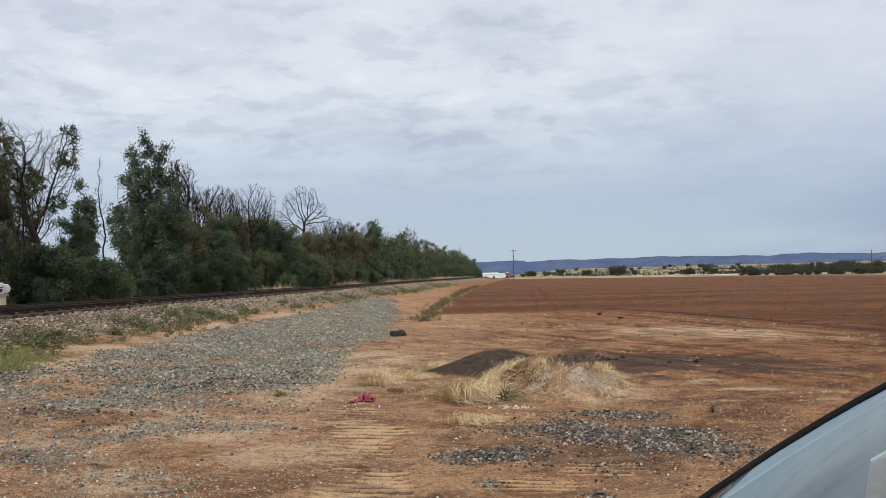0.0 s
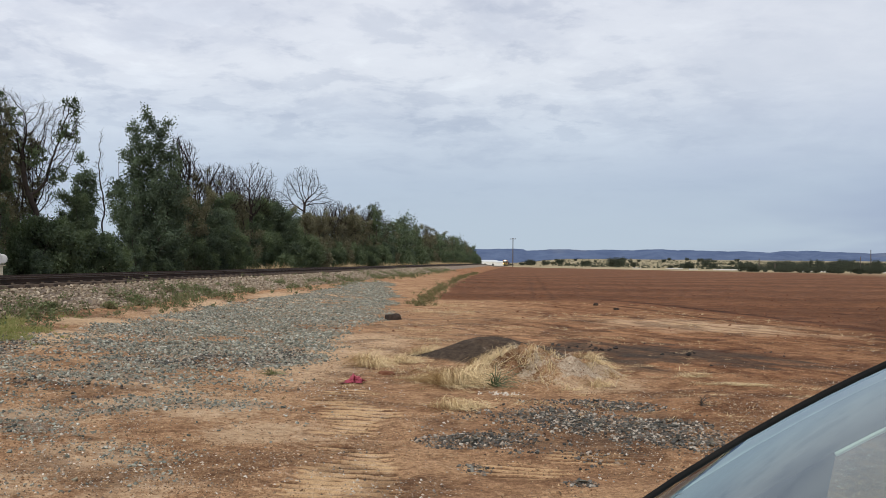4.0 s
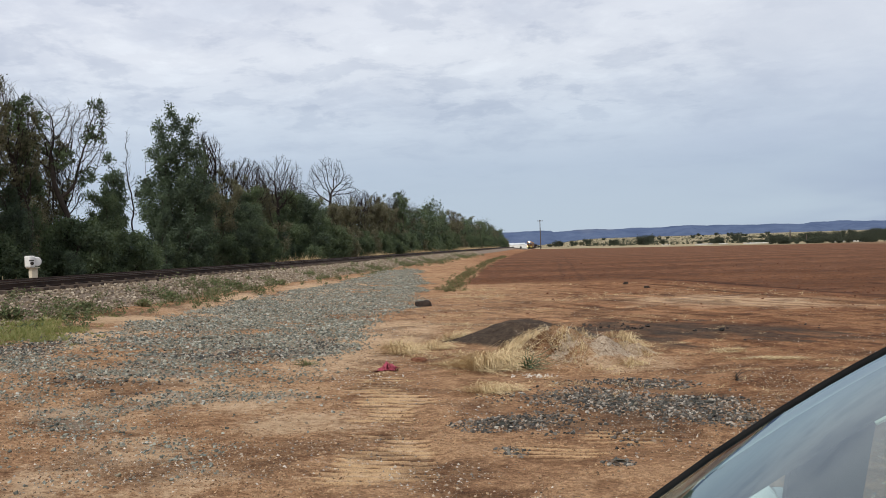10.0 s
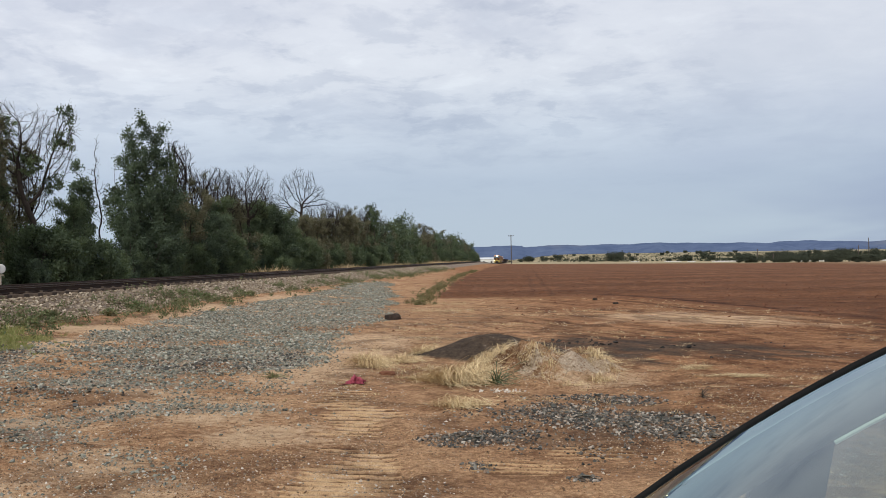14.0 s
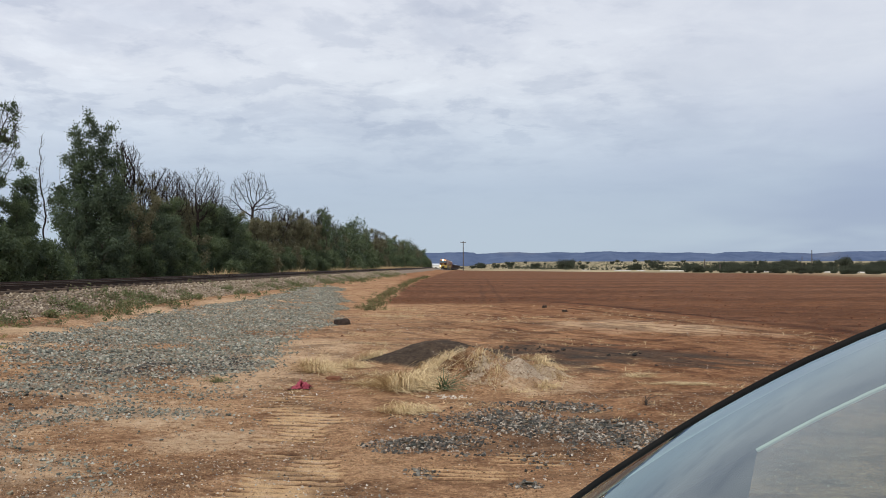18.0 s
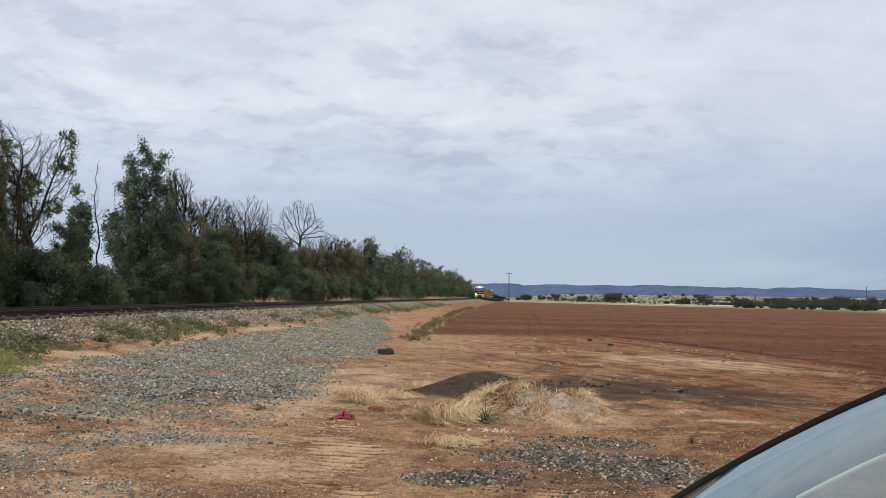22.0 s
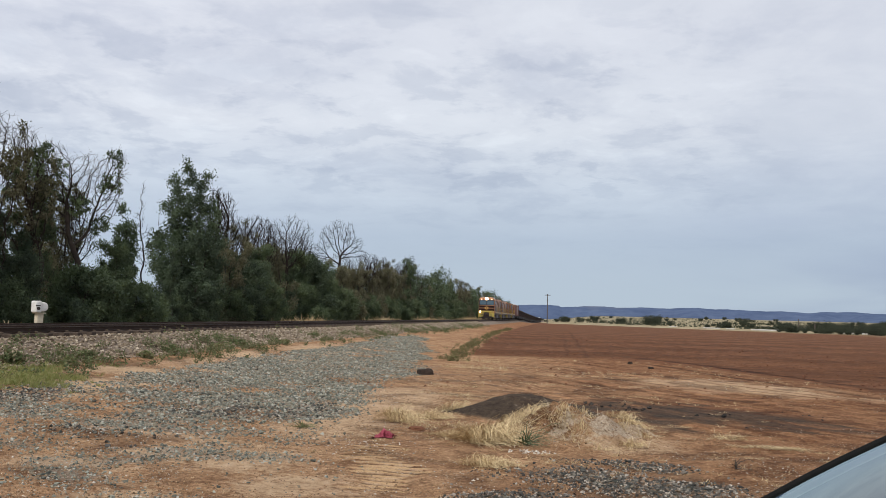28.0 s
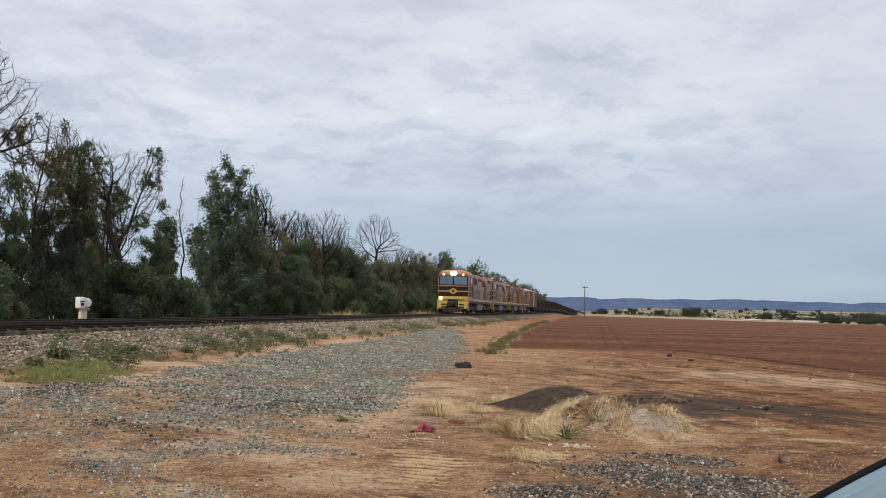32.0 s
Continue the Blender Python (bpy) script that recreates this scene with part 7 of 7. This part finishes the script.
        box_part("cab_door", cab, LOCO_BLACK, sx * 1.465 - 0.02, sx * 1.465 + 0.02, 2.75, 3.35, 1.5, 3.4, 0.02)
        for zz, hh, mt in ((1.40, 0.16, LOCO_YELLOW), (1.58, 0.42, LOCO_BLACK), (2.11, 0.42, LOCO_BLACK)):
            box_part("side_stripe", cab, mt, sx * 1.462 - 0.006, sx * 1.462 + 0.006, 0.55, 2.72, zz, zz + hh, 0.0)
    # hood in bays
    y = y1
    bays = 5
    step = (L - 1.0 - y1) / bays
    heights = (3.82, 3.92, 3.98, 3.85, 3.98)
    widths = (1.02, 0.98, 1.05, 0.98, 1.25)
    for i in range(bays):
        w, h = widths[i], heights[i] if hood else heights[i] - 0.15
        bm = bmesh.new()
        loft(bm, [[(-w, yy, 1.3), (-w, yy, h - 0.35), (-w * 0.82, yy, h - 0.06), (0, yy, h), (w * 0.82, yy, h - 0.06), (w, yy, h - 0.35), (w, yy, 1.3)] for yy in (y, y + step - 0.06)])
        bm.normal_update()
        for fc in bm.faces:
            fc.material_index = 1 if fc.normal.z > 0.35 else 0
        bay = part("hood_bay", bm, [LOCO_PINK if pale else (LOCO_ORANGE, LOCO_BROWN, LOCO_ORANGE)[i % 3], LOCO_BROWN if pale else SOOT], t, "faded dusty salmon hood with sooty top")
        for sx in (-1, 1):
            for k in range(2):
                ya = y + 0.2 + k * (step - 0.3) / 2
                yb = ya + (step - 0.5) / 2
                d = box_part("hood_door", bay, (LOCO_GREY if (i + k) % 3 else LOCO_PINK) if pale else (LOCO_ORANGE, LOCO_GREY, LOCO_PINK)[(i + k) % 3], sx * w - 0.025, sx * w + 0.025, ya, yb, 1.35, 2.30 + 0.25 * ((i + k) % 2), 0.015)
                box_part("handle", d, DARK_STEEL, sx * (w + 0.03) - 0.012, sx * (w + 0.03) + 0.012, yb - 0.16, yb - 0.08, 2.2, 2.45, 0.0)
            box_part("grille", bay, SOOT, sx * (w + 0.004) - 0.02, sx * (w + 0.004) + 0.02, y + 0.2, y + step - 0.3, h - 0.68 - 0.35 * (i % 2), h - 0.42, 0.0)
        if i in (1, 3, 4):
            fan = bmesh.new()
            disc(fan, pose(0, y + step / 2, h + 0.07), 0.6, 0.18, 20, 0.02)
            part("roof_fan", fan, DARK_STEEL, bay)
        if i == 2:
            box_part("exhaust", bay, DARK_STEEL, -0.3, 0.3, y + 0.5, y + 1.2, h - 0.02, h + 0.28, 0.03)
        y += step
    # handrails
    for sx in (-1, 1):
        ends = [y1 + 0.2 + k * (L - 1.0 - y1) / 9 for k in range(10)]
        bm = bmesh.new()
        tube(bm, [(sx * 1.37, ends[0], 2.32), (sx * 1.37, ends[-1], 2.32)], 0.02, 6)
        tube(bm, [(sx * 1.37, ends[0], 1.85), (sx * 1.37, ends[-1], 1.85)], 0.016, 6)
        part("handrail", bm, LOCO_YELLOW, t)
        for yy in ends:
            bm = bmesh.new()
            rail_post(bm, sx * 1.37, yy, 1.28, 2.33)
            part("rail_post", bm, LOCO_YELLOW, t)
    # below
    box_part("fuel_tank", t, LOCO_GREY, -1.30, 1.30, L * 0.5 - 2.1, L * 0.5 + 2.1, 0.28, 0.98, 0.16)
    for sx in (-1, 1):
        box_part("air_tank", t, LOCO_BLACK, sx * 1.2 - 0.15, sx * 1.2 + 0.15, L * 0.5 + 2.3, L * 0.5 + 3.5, 0.5, 0.85, 0.1)
    bogie(t, 3.6)
    bogie(t, L - 3.6)
    # roof gear
    bm = bmesh.new()
    tube(bm, [(0.5, 1.2, 4.0), (0.5, 1.2, 4.5)], 0.02, 6)
    part("aerial", bm, LOCO_BLACK, cab)
    box_part("horn", cab, DARK_STEEL, -0.5, -0.2, 1.2, 1.8, 4.03, 4.18, 0.03)
    return t


def covered_wagon():
    t = thing("covered_wagon", "oxide-red covered freight wagon with pale roof", "wagon", "train")
    body = box_part("body", t, WAGON_RED, -1.45, 1.45, 0.4, 18.4, 0.95, 3.75, 0.05)
    bm = bmesh.new()
    loft(bm, [[(1.47 * math.cos(a), yy, 3.74 + 0.42 * math.sin(a)) for a in np.linspace(0, math.pi, 11)] for yy in (0.36, 18.44)])
    part("roof", bm, WAGON_ROOF, t, "pale curved roof", True)
    for sx in (-1, 1):
        for k in range(10):
            box_part("rib", body, WAGON_RED, sx * 1.46 - 0.035, sx * 1.46 + 0.035, 0.7 + k * 1.9, 0.82 + k * 1.9, 1.0, 3.72, 0.0)
        box_part("sliding_door", body, WAGON_ROOF, sx * 1.47 - 0.03, sx * 1.47 + 0.03, 8.2, 10.6, 1.1, 3.6, 0.02)
    box_part("underframe", t, DARK_STEEL, -1.2, 1.2, 0.2, 18.6, 0.72, 0.95, 0.02)
    box_part("coupler", t, DARK_STEEL, -0.14, 0.14, -0.3, 0.3, 0.75, 1.0, 0.04)
    bogie(t, 2.6, 2)
    bogie(t, 16.2, 2)
    return t


def ore_wagon():
    t = thing("ore_wagon", "sooty dark open ore wagon with ribbed sides", "wagon", "train")
    bm = bmesh.new()
    o = [(-1.42, 0.5), (1.42, 0.5), (1.42, 13.5), (-1.42, 13.5)]
    i = [(-1.32, 0.6), (1.32, 0.6), (1.32, 13.4), (-1.32, 13.4)]
    lo, hi = 1.0, 2.62
    lower = [bm.verts.new((x * 0.92, y, lo)) for x, y in o]
    upper = [bm.verts.new((x, y, hi)) for x, y in o]
    inner = [bm.verts.new((x, y, hi)) for x, y in i]
    floor = [bm.verts.new((x, y, lo + 0.9)) for x, y in i]
    for a, b in ((lower, upper), (upper, inner), (inner, floor)):
        for k in range(4):
            bm.faces.new((a[k], a[(k + 1) % 4], b[(k + 1) % 4], b[k]))
    bm.faces.new(lower[::-1])
    bm.faces.new(floor)
    body = part("body", bm, WAGON_DARK, t)
    for sx in (-1, 1):
        for k in range(7):
            box_part("rib", body, WAGON_DARK, sx * 1.42 - 0.05, sx * 1.42 + 0.05, 0.9 + k * 1.98, 1.02 + k * 1.98, 1.05, 2.6, 0.0)
        box_part("top_rail", body, WAGON_DARK, sx * 1.42 - 0.06, sx * 1.42 + 0.06, 0.5, 13.5, 2.6, 2.70, 0.0)
    bm = bmesh.new()
    k, q = 16, 5
    vs = [[bm.verts.new((-1.3 + 2.6 * b / (q - 1), 0.62 + 12.7 * a / (k - 1), 2.12 + 0.34 * math.sin(math.pi * b / (q - 1)) * (0.7 + 0.5 * noise.noise(Vector((a * 0.6, b, 0)))))) for b in range(q)] for a in range(k)]
    for a in range(k - 1):
        for b in range(q - 1):
            bm.faces.new((vs[a][b], vs[a][b + 1], vs[a + 1][b + 1], vs[a + 1][b]))
    part("load", bm, CHAR, t, "dark crushed ore")
    box_part("underframe", t, DARK_STEEL, -1.15, 1.15, 0.1, 13.9, 0.72, 0.98, 0.02)
    bogie(t, 2.2, 2, 0.45, 1.75)
    bogie(t, 11.8, 2, 0.45, 1.75)
    return t


VEHICLES = []


def build_train():
    offset = 0.0
    lead = locomotive(True, 20.2, True, "lead diesel locomotive, faded yellow and orange, headlights lit")
    VEHICLES.append((lead, offset))
    offset += 20.4
    second = locomotive(False, 20.2, True, "dusty salmon and yellow diesel locomotive behind the leader")
    VEHICLES.append((second, offset))
    offset += 20.4
    third = locomotive(False, 20.2, True, "sooty orange and yellow diesel locomotive, third in the train", False)
    VEHICLES.append((third, offset))
    offset += 20.4
    fourth = locomotive(False, 15.6, False, "shorter orange and yellow diesel locomotive in the train", False)
    VEHICLES.append((fourth, offset))
    offset += 15.8
    VEHICLES.append((covered_wagon(), offset))
    offset += 19.0
    w = ore_wagon()
    VEHICLES.append((w, offset))
    for _ in range(29):
        offset += 14.1
        VEHICLES.append((copy_thing(w, pose(0, 0, 0)), offset))


build_train()


def train_front(t):
    """Distance of the leader's face along the line, in metres."""
    return 83.0 - 0.4 + 20.2 * (32.0 - t)


def motions():
    for ob, offset in VEHICLES:
        rows = []
        for k in range(17):
            t = k * 2.0
            y = train_front(t) + offset
            a, b = float(track_x(y + 3)), float(track_x(y + 11))
            rows.append((t, pose(float(track_x(y)), y, RAIL_Z - float(fall(y)), 0, 0, -math.degrees(math.atan2(b - a, 8.0)))))
        walk(ob, rows)

# ---------------------------------------------------------------- the parked car
# nose towards -x; its middle runs along CAR_Y
CAR_Y = 1.20


def edge_z(x):
    """Height of the windscreen's side edge: a slow curve that flattens towards the roof."""
    return 0.931 + 0.8403 * x - 0.2526 * x * x


def pane_grid(bm, rows):
    vs = [[bm.verts.new(p) for p in r] for r in rows]
    for a in range(len(vs) - 1):
        for b in range(len(vs[0]) - 1):
            bm.faces.new((vs[a][b], vs[a][b + 1], vs[a + 1][b + 1], vs[a + 1][b]))


def build_car():
    t = thing("car", "parked white hatchback with black windscreen seal", "car", "", pose(0, CAR_Y, 0))
    def deep(x):
        return 0.110 - 0.012 * min(1.0, max(0.0, (x - 0.5) / 0.4))

    xs = [-0.02, 0.08, 0.18, 0.30, 0.43, 0.52, 0.585, 0.65, 0.71, 0.81, 0.9, 1.0, 1.06]
    half = 0.70

    def bow(v):
        return 1 - (v / half) ** 2

    # windscreen, bowed forwards in the middle
    bm = bmesh.new()
    pane_grid(bm, [[(x - 0.10 * bow(v), v, edge_z(x) + 0.012 * bow(v)) for v in np.linspace(-half, half, 17)] for x in xs])
    ws = part("windscreen", bm, WINDSCREEN_GLASS, t, "tinted windscreen reflecting the sky", True)
    for s in (-1, 1):
        bm = bmesh.new()
        tube(bm, [(x, s * (half + 0.004), edge_z(x) - 0.002) for x in xs], 0.0082, 8)
        part("seal", bm, CAR_BLACK, ws, "black rubber seal", True)
        bm = bmesh.new()
        loft(bm, [[(x, s * (half - 0.003), edge_z(x) - 0.004), (x, s * (half - 0.008), edge_z(x) - 0.005), (x, s * (half - 0.008), edge_z(x) - 0.009), (x, s * (half - 0.003), edge_z(x) - 0.009)] for x in xs])
        part("glass_border", bm, CAR_TRIM, ws)
        # front pillar, outside and below the seal
        bm = bmesh.new()
        loft(bm, [[(x + 0.005, s * (half + 0.012), edge_z(x) - 0.012), (x + 0.015, s * (half + 0.065 + 0.03 * (1.5 - edge_z(x))), edge_z(x) - 0.055), (x + 0.05, s * (half + 0.075 + 0.03 * (1.5 - edge_z(x))), edge_z(x) - deep(x)), (x + 0.03, s * (half + 0.02), edge_z(x) - deep(x)), (x + 0.015, s * (half - 0.015), edge_z(x) - 0.05)] for x in xs])
        part("front_pillar", bm, CAR_WHITE, t, "", True)
        bm = bmesh.new()
        loft(bm, [[(x + 0.02, s * (half - 0.010), edge_z(x) - 0.014), (x + 0.03, s * (half + 0.015), edge_z(x) - deep(x) - 0.005), (x + 0.02, s * (half - 0.002), edge_z(x) - deep(x) - 0.007), (x + 0.01, s * (half - 0.028), edge_z(x) - 0.05)] for x in xs])
        part("pillar_lining", bm, CAR_LINING, t, "grey pillar lining", True)
        bm = bmesh.new()
        tube(bm, [(x + 0.02, s * (half - 0.008), edge_z(x) - deep(x) - 0.010) for x in xs if x > 0.58], 0.0048, 6)
        part("window_trim", bm, CAR_PALE, t, "pale window trim")
    # roof panel
    rx = [1.02, 1.10, 1.3, 1.7, 2.1, 2.4, 2.55]
    rz = [1.518, 1.540, 1.568, 1.58, 1.555, 1.51, 1.46]
    bm = bmesh.new()
    pane_grid(bm, [[(x - 0.10 * bow(v) * (i == 0), v, z + 0.03 * bow(v) - 0.05 * max(0, abs(v) - 0.6) / 0.12) for v in np.linspace(-0.72, 0.72, 15)] for i, (x, z) in enumerate(zip(rx, rz))])
    bmesh.ops.solidify(bm, geom=bm.faces[:], thickness=0.03)
    roof = part("roof", bm, CAR_WHITE, t, "white roof", True)
    bm = bmesh.new()
    tube(bm, [(1.6, 0.0, 1.59), (1.75, 0, 1.75)], [0.012, 0.004], 6)
    part("aerial", bm, CAR_BLACK, roof)

    # lower body: sections along the length
    def ring(x, w, low, belt, mid):
        return [(x, -w * 0.92, low), (x, -w, low + 0.10), (x, -w, mid), (x, -w * 0.965, belt - 0.05), (x, -w * 0.93, belt), (x, w * 0.93, belt), (x, w * 0.965, belt - 0.05), (x, w, mid), (x, w, low + 0.10), (x, w * 0.92, low)]

    secs = [(-1.12, 0.60, 0.30, 0.58, 0.45), (-1.08, 0.72, 0.22, 0.66, 0.48), (-0.95, 0.80, 0.19, 0.73, 0.52), (-0.6, 0.84, 0.18, 0.80, 0.58), (-0.1, 0.85, 0.18, 0.86, 0.62), (0.12, 0.85, 0.18, 0.90, 0.64)]
    bm = bmesh.new()
    loft(bm, [ring(*s) for s in secs])
    part("bonnet", bm, CAR_WHITE, t, "white bonnet and front wings", True)
    secs = [(0.12, 0.85, 0.18, 0.90, 0.64), (0.6, 0.85, 0.18, 0.92, 0.65), (1.5, 0.85, 0.18, 0.94, 0.66), (2.3, 0.845, 0.18, 0.97, 0.68), (2.75, 0.80, 0.20, 0.96, 0.68), (2.86, 0.72, 0.26, 0.90, 0.62)]
    for s in (-1, 1):
        bm = bmesh.new()
        loft(bm, [[(x, s * w * 0.92, low), (x, s * w, low + 0.10), (x, s * w, mid), (x, s * w * 0.965, belt - 0.05), (x, s * w * 0.93, belt), (x, s * w * 0.86, belt), (x, s * w * 0.86, low)] for x, w, low, belt, mid in secs])
        side = part("body_side", bm, CAR_WHITE, t, "", True)
        for xa, xb in ((0.50, 1.42), (1.45, 2.15)):
            d = box_part("door", side, CAR_WHITE, xa, xb, s * 0.853 - 0.012, s * 0.853 + 0.012, 0.28, 0.86, 0.01)
            box_part("handle", d, CAR_TRIM, xb - 0.22, xb - 0.06, s * 0.87 - 0.012, s * 0.87 + 0.018, 0.76, 0.79, 0.008)
        # posts between the side windows
        for x0, x1, x2 in ((0.505, 0.535, 0.075), (1.40, 1.42, 0.05), (2.12, 2.02, 0.05), (2.62, 2.36, 0.08)):
            z1 = min(1.50, edge_z(x1) - 0.09) if x1 < 1.0 else 1.49
            bm = bmesh.new()
            loft(bm, [[(xx - x2, s * (yy + 0.012), z), (xx + x2, s * (yy + 0.012), z), (xx + x2, s * (yy - 0.02), z), (xx - x2, s * (yy - 0.02), z)] for xx, yy, z in ((x0, 0.785, 0.92), ((x0 + x1) / 2, 0.765, (0.92 + z1) / 2), (x1, 0.725, z1))])
            part("window_post", bm, CAR_TRIM if x0 < 2 else CAR_WHITE, t)
        bm = bmesh.new()
        tube(bm, [(1.0, s * 0.735, 1.46), (1.4, s * 0.73, 1.505), (1.9, s * 0.725, 1.505), (2.4, s * 0.72, 1.455)], 0.03, 8)
        part("roof_rail", bm, CAR_WHITE, t)
        # side glass
        spans = ((0.20, 0.43, 0.22, 0.46), (0.58, 1.38, 0.61, 1.40), (1.45, 2.08, 1.44, 1.98), (2.16, 2.56, 2.08, 2.32))
        for a0, b0, a1, b1 in spans:
            bm = bmesh.new()
            rows = []
            for k in range(6):
                u = k / 5
                row = []
                for j in range(7):
                    v = j / 6
                    x = (a0 + (b0 - a0) * v) * (1 - u) + (a1 + (b1 - a1) * v) * u
                    top = edge_z(x) - deep(x) + 0.01 if x < 1.0 else 1.495
                    z = 0.92 + u * max(0.02, top - 0.92)
                    row.append((x, s * (0.775 - 0.045 * (z - 0.92) / 0.57), z))
                rows.append(row)
            pane_grid(bm, rows)
            part("side_window", bm, SIDE_GLASS, t, "", True)
        bm = bmesh.new()
        bmesh.ops.create_icosphere(bm, subdivisions=2, radius=1.0, matrix=pose(0.42, s * 0.96, 0.96) @ Matrix.Diagonal((0.07, 0.11, 0.075, 1)))
        mir = part("door_mirror", bm, CAR_WHITE, t, "", True)
        bm = bmesh.new()
        disc(bm, pose(0.478, s * 0.96, 0.96, 0, 90, 0), 0.06, 0.02, 14)
        part("mirror_glass", bm, ALLOY, mir)
        box_part("headlight", t, SHED_WALL, -1.06, -0.78, s * 0.66 - 0.13, s * 0.66 + 0.13, 0.58, 0.72, 0.04)
        box_part("tail_light", t, RED_CLOTH, 2.74, 2.85, s * 0.70 - 0.07, s * 0.70 + 0.07, 0.68, 0.92, 0.03)
        for wx in (-0.48, 2.08):
            bm = bmesh.new()
            disc(bm, pose(wx, s * 0.76, 0.30, 90), 0.30, 0.2, 28, 0.03)
            wh = part("wheel", bm, CAR_BLACK, t, "", True)
            bm = bmesh.new()
            disc(bm, pose(wx, s * 0.86, 0.30, 90), 0.20, 0.03, 24, 0.01)
            part("rim", bm, ALLOY, wh)
    # rear screen and tailgate
    bm = bmesh.new()
    pane_grid(bm, [[(x + 0.05 * bow(v), v, z) for v in np.linspace(-0.66, 0.66, 9)] for x, z in ((2.50, 1.46), (2.62, 1.28), (2.74, 0.98))])
    part("rear_window", bm, SIDE_GLASS, t, "", True)
    box_part("tailgate", t, CAR_WHITE, 2.70, 2.84, -0.70, 0.70, 0.30, 0.97, 0.05)
    box_part("floor_pan", t, CAR_TRIM, 0.1, 2.75, -0.74, 0.74, 0.2, 0.26, 0.0)
    box_part("bumper", t, CAR_WHITE, -1.18, -1.0, -0.70, 0.70, 0.24, 0.46, 0.06)
    box_part("grille", t, CAR_BLACK, -1.14, -1.06, -0.40, 0.40, 0.47, 0.60, 0.02)
    # inside
    bm = bmesh.new()
    loft(bm, [[(0.02, v, 0.875), (0.30, v, 0.945 + 0.015 * bow(v)), (0.50, v, 0.94), (0.60, v, 0.86), (0.55, v, 0.6), (0.10, v, 0.6)] for v in np.linspace(-0.70, 0.70, 9)])
    part("dashboard", bm, CAR_TRIM, t, "dark grey dashboard", True)
    for v in (-0.37, 0.37):
        st = box_part("seat", t, CAR_CLOTH, 0.95, 1.45, v - 0.25, v + 0.25, 0.35, 0.55, 0.06)
        box_part("backrest", st, CAR_CLOTH, 1.40, 1.54, v - 0.24, v + 0.24, 0.5, 1.10, 0.06, "", pose(0, 0, 0))
        box_part("headrest", st, CAR_CLOTH, 1.46, 1.56, v - 0.13, v + 0.13, 1.14, 1.32, 0.04)
    box_part("rear_bench", t, CAR_CLOTH, 2.05, 2.5, -0.66, 0.66, 0.35, 0.85, 0.06)
    bm = bmesh.new()
    pts = [(0.66 + 0.06 * math.sin(a), -0.37 + 0.18 * math.cos(a), 0.86 + 0.17 * math.sin(a)) for a in np.linspace(0, 2 * math.pi, 25)]
    tube(bm, pts, 0.014, 8, False)
    part("steering_wheel", bm, CAR_BLACK, t, "", True)
    box_part("interior_mirror", t, CAR_BLACK, 0.98, 1.0, -0.11, 0.11, 1.36, 1.42, 0.008)


build_car()

motions()
